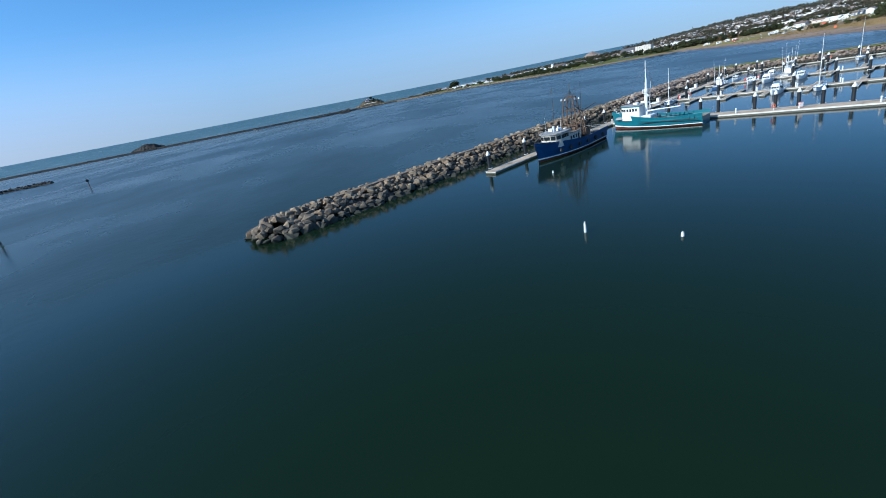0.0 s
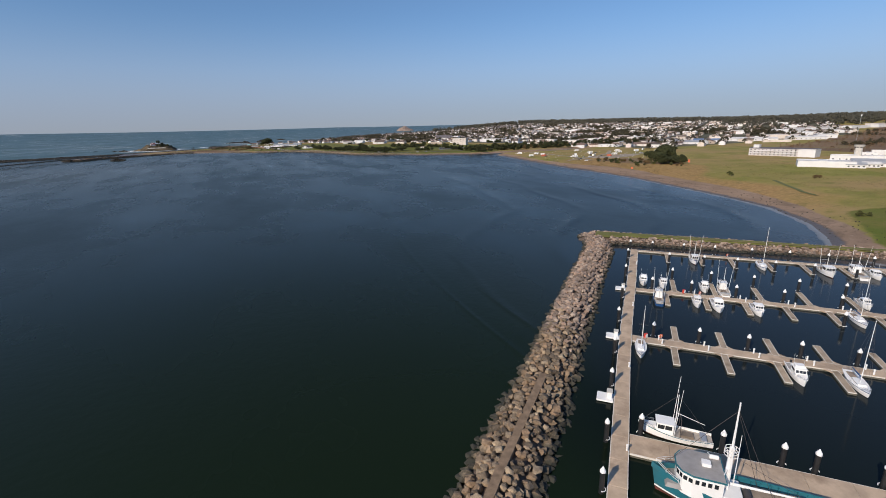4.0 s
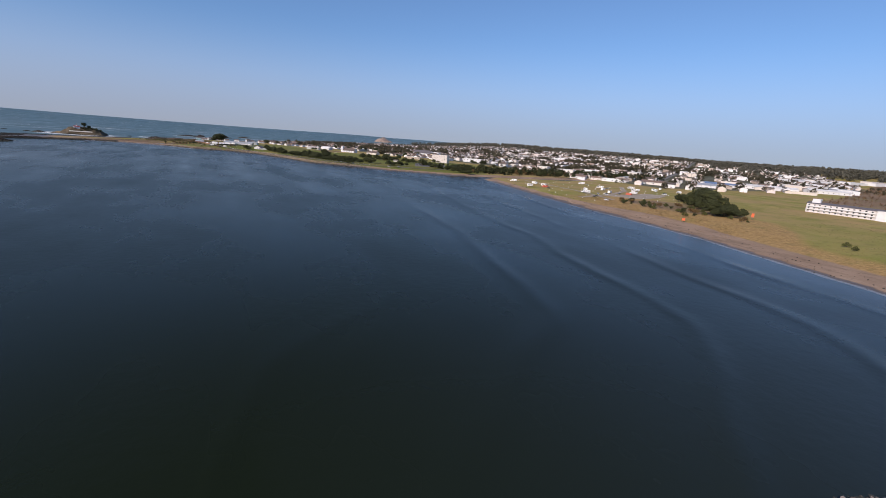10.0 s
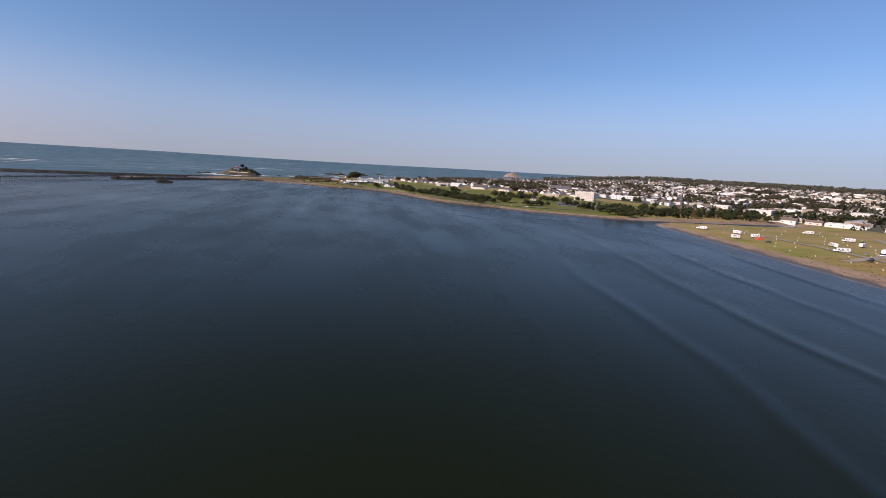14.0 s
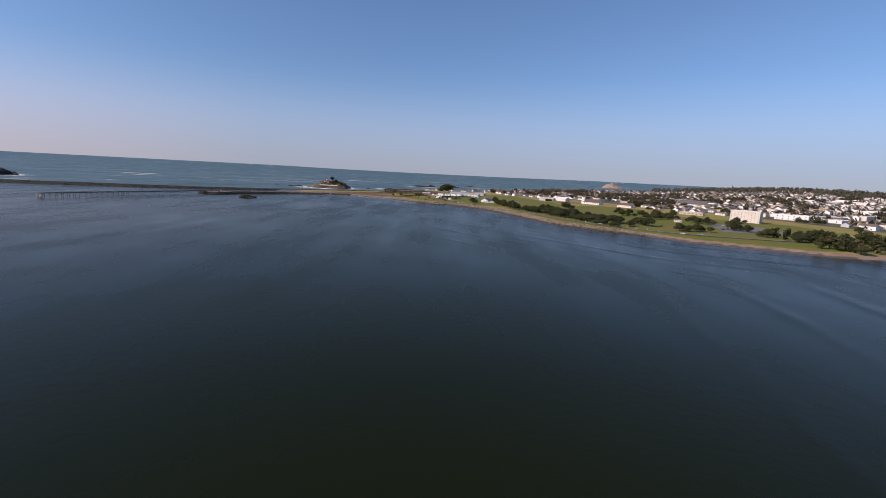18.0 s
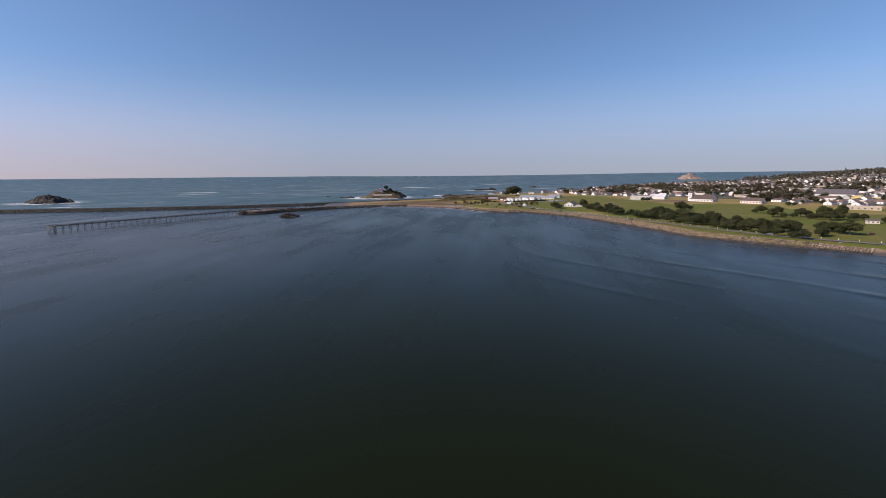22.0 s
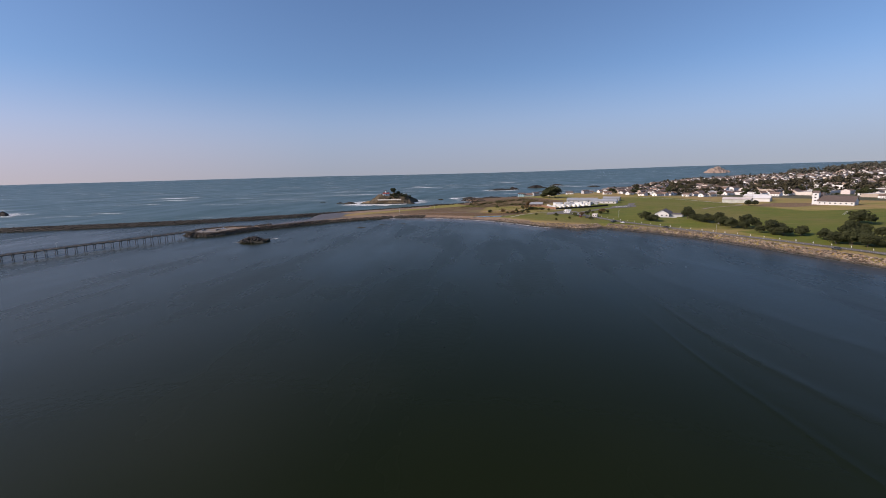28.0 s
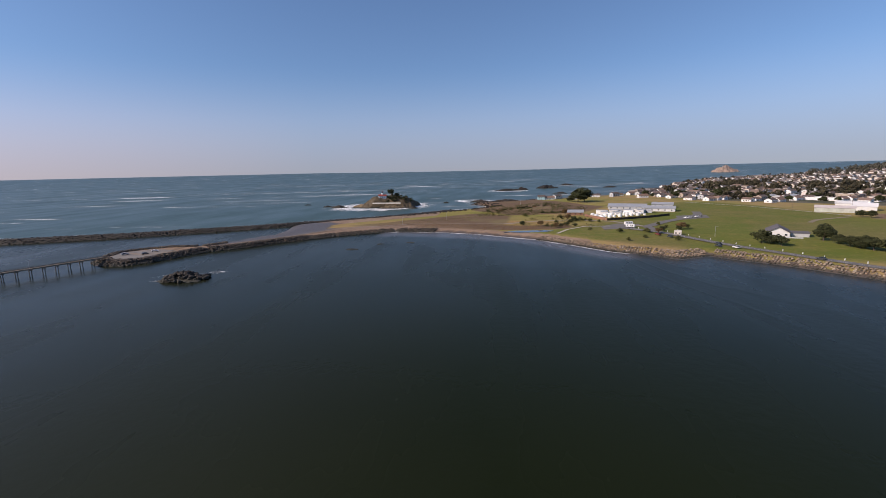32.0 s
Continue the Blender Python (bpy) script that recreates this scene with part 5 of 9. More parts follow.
put_boat(troller(12), 9.4, 89.8, 0)
put_boat(troller(10.5, M_NAVY, M_WHITE, "small blue and white gillnet boat with an orange float on deck"), 57, 5.3, 180)
put_boat(cruiser(8.4, True), 41.2, 1.2, 0)
put_boat(cruiser(7.8), 42.2, 7.4, 0)
put_boat(cruiser(8.2, True), 42.2, 19.8, 0)
put_boat(cruiser(7.6), 56.6, 16, 0)
put_boat(cruiser(10.2, True), 57.6, 21.4, 0)
put_boat(cruiser(9.2), 57.4, 31.6, 0)
put_boat(cruiser(9.4, True), 94.6, 31.2, 0)
put_boat(cruiser(8.0), 42.4, 61.6, 0)
put_boat(cruiser(9.0), 9.6, 76.4, 0)
put_boat(cruiser(9.0, True), 95.6, 74, 0)
put_boat(cruiser(8.6), 42.4, 74.4, 0)
put_boat(troller(12), 57.4, 89, 0)
put_boat(cruiser(8.6), 82, 63.4, 180)


def ring_house(ring, z0, z1):
    bm = bmesh.new()
    n = len(ring)
    lo = [bm.verts.new((x, y, z0)) for x, y in ring]
    hi = [bm.verts.new((x, y, z1)) for x, y in ring]
    for i in range(n):
        bm.faces.new((lo[i], lo[(i + 1) % n], hi[(i + 1) % n], hi[i]))
    bm.faces.new(hi), bm.faces.new(lo[::-1])
    return bm


def ring_panes(parent, p0, p1, z0, z1, n):
    """Small panes along one facet of a rounded house front."""
    d = Vector((p1[0] - p0[0], p1[1] - p0[1], 0))
    out = Vector((d.y, -d.x, 0)).normalized() * 0.03
    for k in range(n):
        a, b = Vector((*p0, 0)) + d * ((k + 0.12) / n) + out, Vector((*p0, 0)) + d * ((k + 0.88) / n) + out
        bm = bmesh.new()
        bm.faces.new([bm.verts.new((c.x, c.y, z)) for c, z in ((a, z0), (b, z0), (b, z1), (a, z1))])
        part("windscreen_pane", bm, M_GLASS, parent)


def teal_vessel():
    t = empty("fishing_vessel", "large teal steel fishing vessel with white wheelhouse and tall mast", "boat", "moored boats")
    L, B = 25.0, 7.8
    hull = make_hull(t, L, B, 2.7, M_TEAL, rise=2.1, stern=0.82, draft=0.9, deck_drop=0.95, deck_mat=M_RUSTDECK, foul=M_ANTIFOUL, flare=0.88)
    # tall rounded wheelhouse right forward, a row of small dark panes, pale grey roof with a teal rim
    ring = [(3.4, -2.7), (7.2, -2.7), (8.5, -2.1), (9.2, -0.9), (9.2, 0.9), (8.5, 2.1), (7.2, 2.7), (3.4, 2.7)]
    w = part("wheelhouse", ring_house(ring, 2.3, 6.0), M_WHITE, t)
    for i in range(1, 6):
        ring_panes(w, ring[i], ring[i + 1], 4.75, 5.45, 2)
    for s in (-1, 1):
        windows_on(w, 3.9, 7.1, s * 2.72, 4.75, 5.45, 4, "y", 0.3)
    part("roof", ring_house([(6.2 + (x - 6.2) * 1.1, y * 1.1) for x, y in ring], 6.0, 6.18), M_TEAL, w, "teal roof rim")
    part("roof_deck", ring_house([(6.2 + (x - 6.2) * 1.04, y * 1.04) for x, y in ring], 6.18, 6.26), M_GREYDECK, w, "pale grey roof deck")
    part("foredeck", box(8.0, 10.6, -2.2, 2.2, 2.7, 3.3, taper=0.3), M_GREYDECK, t)
    for s in (-1, 1):
        part("rub_rail", box(-11.8, 3.0, s * 3.86 - 0.05, s * 3.86 + 0.05, 1.55, 1.72), M_PILE, hull, "dark rubbing strake")
    part("deckhouse", box(0.6, 3.6, -2.1, 2.1, 1.4, 3.3, bevel=0.08), M_WHITE, t)
    part("roof_locker", box(4.8, 6.0, -0.7, 0.5, 6.26, 6.8, bevel=0.06), M_WHITE, t)
    spars("mast", t, [((2.6, 0, 2.4), (2.6, 0, 10.2), 0.46, 0.36), ((2.6, 0, 10.2), (2.6, 0, 17.5), 0.17, 0.1), ((2.0, 0.9, 5.0), (2.0, 0.9, 13.0), 0.07, 0.04)], M_WHITE)
    spars("crows_nest", t, [((2.6 + 0.9 * math.cos(k), 0.9 * math.sin(k), z), (2.6 + 0.9 * math.cos(k + 0.785), 0.9 * math.sin(k + 0.785), z), 0.05, 0.05)
                            for k in np.arange(0, 6.2, 0.785) for z in (9.0, 9.5, 10.0)]
          + [((2.6 + 0.9 * math.cos(k), 0.9 * math.sin(k), 9.0), (2.6 + 0.9 * math.cos(k), 0.9 * math.sin(k), 10.0), 0.05, 0.05) for k in np.arange(0, 6.2, 0.785)]
          + [((2.0, -1.6, 6.6), (3.4, 1.6, 6.6), 0.08, 0.08)], M_WHITE)
    spars("boom", t, [((2.2, 0.2, 4.3), (-6.6, 0.8, 4.9), 0.22, 0.14), ((2.2, -0.6, 5.0), (4.8, -3.2, 6.2), 0.09, 0.06)], M_WHITE)
    spars("rigging", t, [((2.6, 0, 16.2), (11.2, 0, 4.4), 0.03, 0.03), ((2.6, 0, 16.2), (-3.6, 2.2, 2.4), 0.03, 0.03), ((2.6, 0, 16.0), (-2.0, -3.0, 2.4), 0.03, 0.03),
                         ((2.6, 0, 9.0), (-6.4, 0.8, 5.0), 0.025, 0.025)], M_STEEL)
    part("life_raft", tube((3.6, -1.9, 6.55), (4.8, -1.9, 6.55), 0.33, 0.33, 10), M_WHITE, t)
    part("hatch_cover", box(-4.6, -2.4, -1.2, 1.2, 1.76, 2.15, bevel=0.06), M_GREYDECK, t)
    part("winch", tube((-0.4, -1.3, 2.3), (-0.4, 1.3, 2.3), 0.55, 0.55, 12), M_STEEL, t, "dark trawl winch drum")
    for x, y, s in ((-8.6, 1.2, 0.7), (-7.6, 0.4, 0.6), (-9.2, -0.4, 0.5), (-7.9, 1.7, 0.5)):
        part("net_pile", box(x - s, x + s, y - s, y + s, 1.78, 1.78 + s * 0.9, taper=s * 0.35, bevel=0.1), M_ANTIFOUL, t, "heap of reddish-brown netting")
    # ribs inside the bulwarks, and railing on the foredeck
    for i in range(9):
        x = -10.6 + i * 1.15
        for s in (-1, 1):
            part("bulwark_rib", box(x - 0.06, x + 0.06, s * 3.4 - 0.1, s * 3.4 + 0.1, 1.76, 2.65), M_TEAL, hull)
    rail(t, [(9.0, -2.4, 3.9), (10.6, -1.4, 4.4), (11.9, 0, 4.8), (10.6, 1.4, 4.4), (9.0, 2.4, 3.9)], 0.7, M_WHITE)
    return t


def blue_vessel():
    t = empty("fishing_vessel", "blue wooden fishing vessel with cream wheelhouse and rusty gantry", "boat", "moored boats")
    L, B = 25.5, 7.3
    make_hull(t, L, B, 2.6, M_NAVY, rise=1.7, stern=0.84, draft=0.8, deck_drop=0.8, deck_mat=M_RUSTDECK, foul=M_ANTIFOUL, flare=0.86)
    # wheelhouse well forward: curved dark window band under an overhanging grey roof
    bm = bmesh.new()
    ring = [(3.2, -2.5), (6.6, -2.5), (7.6, -1.9), (8.1, -0.8), (8.1, 0.8), (7.6, 1.9), (6.6, 2.5), (3.2, 2.5)]
    lo = [bm.verts.new((x, y, 2.2)) for x, y in ring]
    hi = [bm.verts.new((x, y, 5.0)) for x, y in ring]
    for i in range(8):
        bm.faces.new((lo[i], lo[(i + 1) % 8], hi[(i + 1) % 8], hi[i]))
    bm.faces.new(hi)
    wheel = part("wheelhouse", bm, M_CREAM, t)
    for i in range(1, 6):
        (x0, y0), (x1, y1) = ring[i], ring[i + 1]
        d = Vector((x1 - x0, y1 - y0, 0)).normalized()
        n = Vector((d.y, -d.x, 0)) * 0.03
        bm = bmesh.new()
        p, q = Vector((x0, y0, 0)) + d * 0.08 + n, Vector((x1, y1, 0)) - d * 0.08 + n
        bm.faces.new([bm.verts.new((c.x, c.y, z)) for c, z in ((p, 3.85), (q, 3.85), (q, 4.6), (p, 4.6))])
        part("windscreen_pane", bm, M_GLASS, wheel)
    for s in (-1, 1):
        windows_on(wheel, 3.6, 6.4, s * 2.52, 3.85, 4.6, 3, "y")
    bm = bmesh.new()
    lo = [bm.verts.new((5.4 + (x - 5.4) * 1.14, y * 1.16, 5.0)) for x, y in ring]
    hi = [bm.verts.new((5.4 + (x - 5.4) * 1.12, y * 1.14, 5.22)) for x, y in ring]
    for i in range(8):
        bm.faces.new((lo[i], lo[(i + 1) % 8], hi[(i + 1) % 8], hi[i]))
    bm.faces.new(hi), bm.faces.new(lo[::-1])
    part("roof", bm, M_GREYDECK, wheel, "weathered pale grey roof")
    part("deckhouse", box(-1.6, 3.2, -2.3, 2.3, 1.6, 4.2, bevel=0.06), M_CREAM, t)
    part("deckhouse_top", box(-2.0, 3.2, -2.6, 2.6, 4.2, 4.34), M_RUSTDECK, t)
    for s in (-1, 1):
        windows_on(t, -1.2, 2.8, s * 2.32, 2.9, 3.6, 4, "y", 0.4)
    legs = [((x, s * 2.5, 1.7), (x + dx, s * 1.0, 11.3), 0.16, 0.12) for x, dx in ((-3.6, 0.9), (-0.6, -0.7)) for s in (-1, 1)]
    for z, w in ((11.3, 1.0), (8.6, 1.4), (5.2, 1.95)):
        legs += [((x, -w, z), (x, w, z), 0.09, 0.09) for x in (-2.9, -1.2)] + [((-2.9, s * w, z), (-1.2, s * w, z), 0.08, 0.08) for s in (-1, 1)]
    spars("gantry", t, legs, M_RUSTY)
    spars("mast", t, [((-2.0, 0, 4.3), (-2.0, 0, 14.2), 0.16, 0.07), ((-2.0, -2.3, 10.6), (-2.0, 2.3, 10.6), 0.08, 0.08), ((-2.0, -1.5, 11.8), (-2.0, 1.5, 11.8), 0.06, 0.06)], M_STEEL)
    for s in (-1, 1):
        spars("outrigger_pole", t, [((0.2, s * 3.4, 2.4), (-0.6, s * 3.6, 14.2), 0.12, 0.05)], M_STEEL)
    spars("boom", t, [((-2.4, 0, 4.6), (-10.4, 0.8, 6.4), 0.15, 0.1), ((-2.4, 0.4, 5.4), (-9.0, 2.6, 4.6), 0.09, 0.07)], M_RUSTY)
    for y in (-2.2, -1.2, 1.2, 2.2):
        part("deck_light", tube((-2.0, y, 10.7), (-2.0, y, 11.1), 0.2, 0.14, 8), M_WHITE, t)
    part("roof_box", box(4.0, 5.2, -1.6, -0.5, 5.22, 5.8, bevel=0.05), M_WHITE, t)
    part("life_raft", tube((3.6, 0.6, 5.5), (4.9, 0.6, 5.5), 0.32, 0.32, 10), M_WHITE, t)
    part("radar", tube((6.2, 0.6, 5.2), (6.2, 0.6, 6.5), 0.09, 0.34, 8), M_WHITE, t)
    for s in (-1, 1):
        spars("antenna", t, [((5.6, s * 1.9, 5.2), (5.4, s * 2.0, 8.4), 0.03, 0.015)], M_WHITE)
    part("net_drum", tube((-5.6, -1.8, 2.9), (-5.6, 1.8, 2.9), 1.05, 1.05, 14), M_RUSTY, t, "rusty brown net drum")
    part("winch", tube((-3.4, -1.1, 2.3), (-3.4, 1.1, 2.3), 0.6, 0.6, 12), M_STEEL, t)
    for x, y, s in ((-7.6, -1.8, 0.7), (-7.5, 0.4, 0.6), (-8.8, 1.6, 0.65), (-9.6, -0.6, 0.6), (-6.9, 2.0, 0.5), (-10.6, 1.0, 0.55)):
        part("fish_box", box(x - s, x + s, y - s * 0.8, y + s * 0.8, 1.62, 1.62 + s * 1.2, bevel=0.05), M_CONC2 if x > -8 else M_WOOD, t)
    part("net_pile", box(-11.4, -9.2, -2.4, -0.9, 1.62, 2.3, taper=0.35, bevel=0.12), M_ANTIFOUL, t, "heap of dark reddish netting")
    spars("rigging", t, [((-2, 0, 12.8), (12.0, 0, 4.0), 0.03, 0.03), ((-2, 0, 12.8), (-12.2, 0, 2.6), 0.03, 0.03), ((-2, 0, 10), (-10.2, 0.8, 6.4), 0.025, 0.025),
                         ((-0.6, 3.6, 14.0), (-2, 0, 11.8), 0.02, 0.02), ((-0.6, -3.6, 14.0), (-2, 0, 11.8), 0.02, 0.02), ((-0.6, 3.6, 13.8), (11.4, 0.4, 3.9), 0.02, 0.02), ((-0.6, -3.6, 13.8), (11.4, -0.4, 3.9), 0.02, 0.02)], M_STEEL)
    rg = random.Random(8)
    spars("derrick", t, [((-4.4, s * 2.2, 1.7), (-4.4, s * 1.4, 7.8), 0.13, 0.11) for s in (-1, 1)] + [((-4.4, -1.6, 7.8), (-4.4, 1.6, 7.8), 0.13, 0.13), ((-4.4, -1.8, 5.2), (-4.4, 1.8, 5.2), 0.1, 0.1),
                         ((-4.4, 1.4, 7.8), (-9.6, 2.0, 8.8), 0.1, 0.07), ((-4.4, -1.4, 7.8), (-1.2, -1.0, 9.8), 0.08, 0.08), ((-4.4, 1.4, 7.8), (-1.2, 1.0, 9.8), 0.08, 0.08)], M_RUSTY)
    for x, y in ((-1.0, -1.2), (0.4, 0.9), (1.8, -0.6), (-0.6, 1.5), (2.3, 1.4)):
        q = rg.uniform(0.35, 0.7)
        part("gear_crate", box(x - q, x + q, y - q * 0.8, y + q * 0.8, 4.345, 4.345 + q * 1.3, bevel=0.05), rg.choice((M_WOOD, M_CONC2, M_RUSTY)), t)
    bm = bmesh.new()
    for k in range(15):
        a = k * 2.4
        add_tube(bm, (-7.6 + 0.9 * math.cos(a), -2.0 + 0.6 * math.sin(a), 1.6), (-7.6 + 0.5 * math.cos(a), -2.0 + 0.3 * math.sin(a), 2.6 + 0.3 * math.sin(a * 3)), 0.4, 0.2, 6)
    part("trawl_net", bm, M_WOOD, t, "heaped tan trawl net")
    for k in range(6):
        part("tyre_fender", tube((-9.0 + 3.2 * k, 3.55 - 0.04 * k * k, 1.5), (-9.0 + 3.2 * k, 3.8 - 0.04 * k * k, 1.5), 0.5, 0.46, 12), M_PILE, t)
    spars("stays", t, [((-2, s * 0.2, 12.6), (x, s * 3.2, 2.4), 0.022, 0.022) for s in (-1, 1) for x in (-6.0, -2.0, 2.4)], M_STEEL)
    for k in range(3):
        part("bow_fender", tube((9.6 + 0.5 * k, -1.9 + 0.35 * k, 3.1), (9.6 + 0.5 * k, -1.9 + 0.35 * k, 3.7), 0.42, 0.42, 10), M_PILE, t)
    part("anchor_winch", tube((9.6, -0.5, 3.2), (9.6, 0.5, 3.2), 0.35, 0.35, 10), M_STEEL, t)
    rail(t, [(8.6, -2.6, 3.1), (10.6, -1.5, 3.6), (12.2, 0, 3.9), (10.6, 1.5, 3.6), (8.6, 2.6, 3.1)], 0.8, M_STEEL)
    rail(t, [(-12.2, -2.9, 2.4), (-12.6, 0, 2.4), (-12.2, 2.9, 2.4)], 0.8, M_ALU)
    return t


put_boat(teal_vessel(), 139.4, 12.6, 270)
put_boat(blue_vessel(), 167.4, 1.8, 0).scale = (1.16, 1.1, 1.12)
put_boat(troller(12, M_GEL, M_TEAL, "white fishing boat with teal trim behind the big vessel"), 125.4, 4.6, 270)


# ---- dock fittings ----
def dock_box(a, b):
    t = empty("gear_platform", "white storage box on a small floating platform", "dock box", "dock boxes", Matrix.Translation(mar(a, b)) @ turn_m)
    part("platform", box(-1.5, 1.5, -1.6, 1.6, 0.1, 0.5, bevel=0.05), M_WHITE, t)
    part("cabinet", box(-0.75, 0.75, 0.3, 1.3, 0.5, 1.9, bevel=0.06), M_WHITE, t)
    part("lid", box(-0.85, 0.85, 0.22, 1.38, 1.9, 2.02, bevel=0.03), M_CONC2, t)
    return t


for a in (50.5, 88.2, 117.5, 152.0):
    dock_box(a, spine_b(a) - 3.2)


def pedestal(a, b, z=0.62):
    t = empty("power_pedestal", "white dockside power pedestal", "pedestal", "dock pedestals", Matrix.Translation(mar(a, b, z)))
    part("post", box(-0.14, 0.14, -0.14, 0.14, 0, 1.05, taper=0.02, bevel=0.02), M_WHITE, t)
    part("lamp_head", box(-0.18, 0.18, -0.18, 0.18, 1.05, 1.3, taper=0.06), M_WHITE, t)
    return t


for b in (3, 13.2, 23.6, 34, 44.6, 55):
    pedestal(87.2, b + 0.9), pedestal(89.2, b + 1.6)
for b in (5.4, 16, 28.6, 41, 54, 66):
    pedestal(49.6, b), pedestal(51.2, b + 1.2)
for a in (22, 66, 104, 133):
    pedestal(a, spine_b(a) + 1.2)
for b in (33, 46, 60, 75):
    pedestal(132.8, b - 3, 0.72)


def fire_cabinet(a, b):
    t = empty("fire_cabinet", "red fire hose cabinet on the dock", "cabinet", "fire cabinets", Matrix.Translation(mar(a, b, 0.62)))
    part("case", box(-0.4, 0.4, -0.3, 0.3, 0.1, 1.3, bevel=0.04), M_RED, t)
    part("door", box(-0.34, 0.34, -0.33, -0.3, 0.2, 1.2), M_WHITE, t, "pale cabinet door")
    part("foot", box(-0.3, 0.3, -0.2, 0.2, 0, 0.1), M_STEEL, t)


def life_ring(a, b):
    t = empty("life_ring", "red and white life ring on a post", "life ring", "life rings", Matrix.Translation(mar(a, b, 0.62)))
    part("post", tube((0, 0, 0), (0, 0, 1.5), 0.06, 0.06, 6), M_WHITE, t)
    bm = bent_tube([(0.42 * math.cos(2 * math.pi * i / 14), 0.08, 1.2 + 0.42 * math.sin(2 * math.pi * i / 14)) for i in range(14)], 0.13, (0, 1, 0), True)
    part("ring", bm, M_ORANGE, t)


for a, b in ((87.3, 0.8), (49.8, 13.0), (131, 43)):
    fire_cabinet(a, b)
for a, b in ((87.4, 4.4), (51.2, 17.4), (1.4, 33), (132.8, 38)):
    life_ring(a, b)

# ---- buoys and channel markers ----
def buoy(x, y, tall=1.5):
    t = empty("mooring_buoy", "small white spar buoy afloat", "buoy", "white buoys", pose(x, y, 0))
    part("float", tube((0, 0, -0.2), (0, 0, tall * 0.75), 0.2, 0.17, 10), M_WHITE, t)
    part("top_cap", tube((0, 0, tall * 0.75), (0, 0, tall), 0.17, 0.05, 10), M_CONC2, t)


buoy(5, 53), buoy(14, 46, 0.6), buoy(11, 90, 0.6)


def channel_marker(x, y, h=6.0):
    t = empty("channel_marker", "dark timber channel marker with a day board", "marker", "channel markers", pose(x, y, 0, 0, 0, 30))
    part("pile", tube((0, 0, -2), (0, 0, h), 0.3, 0.24, 10), M_WOOD, t)
    part("day_board", box(-0.9, 0.9, -0.32, -0.26, h - 1.7, h - 0.2), M_PILE, t)
    part("ladder", box(-0.2, 0.2, 0.25, 0.32, 0, h - 1), M_STEEL, t)


channel_marker(-246, 303), channel_marker(-153, 136, 5.0)

# ---- pier ----
M_PIERPILE = plain("weathered_pile", (0.16, 0.14, 0.12), 0.9, vary=0.25, scale=0.5)
PIER = empty("fishing_pier", "long timber pier on paired concrete piles", "pier", kind="structure")
P0, P1 = Vector((-305, 1225, 0)), Vector((-396, 1022, 0))
pier_len = (P1 - P0).length - 6
PIER_M = Matrix.Translation(P0) @ Matrix.Rotation(math.atan2(P1.y - P0.y, P1.x - P0.x), 4, "Z")
n_span = 34
for i in range(n_span):
    x0, x1 = pier_len * i / n_span, pier_len * (i + 1) / n_span
    part("deck_span", box(x0 + 0.02, x1 - 0.02, -2.7, 2.7, 4.5, 4.95, m=PIER_M), M_WOOD, PIER)
    for s in (-1, 1):
        part("kerb", box(x0 + 0.02, x1 - 0.02, s * 2.6 - 0.12, s * 2.6 + 0.12, 4.955, 5.25, m=PIER_M), M_WOOD, PIER)
        bm = bmesh.new()
        for k in range(4):
            xk = x0 + (x1 - x0) * (k + 0.5) / 4
            add_tube(bm, PIER_M @ Vector((xk, s * 2.6, 5.2)), PIER_M @ Vector((xk, s * 2.6, 6.0)), 0.05, n=4)
        for zr in (5.6, 6.0):
            add_tube(bm, PIER_M @ Vector((x0, s * 2.6, zr)), PIER_M @ Vector((x1, s * 2.6, zr)), 0.05, n=4)
        part("railing", bm, M_WOOD, PIER)
    part("cap_beam", box(x1 - 0.35, x1 + 0.35, -2.9, 2.9, 3.9, 4.495, m=PIER_M), M_WOOD, PIER)
    for s in (-1.9, 1.9):
        part("pile", tube(PIER_M @ Vector((x1, s, -2)), PIER_M @ Vector((x1, s, 3.9)), 0.22, 0.22, 8), M_PIERPILE, PIER)
part("pier_head", box(pier_len, pier_len + 6, -4, 4, 4.45, 4.95, m=PIER_M), M_WOOD, PIER)
for x in (pier_len + 1, pier_len + 5):
    for y in (-3.4, 0, 3.4):
        part("pile", tube(PIER_M @ Vector((x, y, -2)), PIER_M @ Vector((x, y, 4.44)), 0.3, 0.3, 8), M_FLOAT, PIER)
bm = bmesh.new()
for x, y in [(pier_len + 6, -4 + k * 1.6) for k in range(6)] + [(pier_len + k * 1.8, -4) for k in range(4)] + [(pier_len + k * 1.8, 4) for k in range(4)]:
    add_tube(bm, PIER_M @ Vector((x, y, 4.9)), PIER_M @ Vector((x, y, 6)), 0.06, n=4)
for p, q in (((pier_len + 6, -4), (pier_len + 6, 4)), ((pier_len, -4), (pier_len + 6, -4)), ((pier_len, 4), (pier_len + 6, 4))):
    for zr in (5.5, 6.0):
        add_tube(bm, PIER_M @ Vector((*p, zr)), PIER_M @ Vector((*q, zr)), 0.06, n=4)
part("head_railing", bm, M_WOOD, PIER)


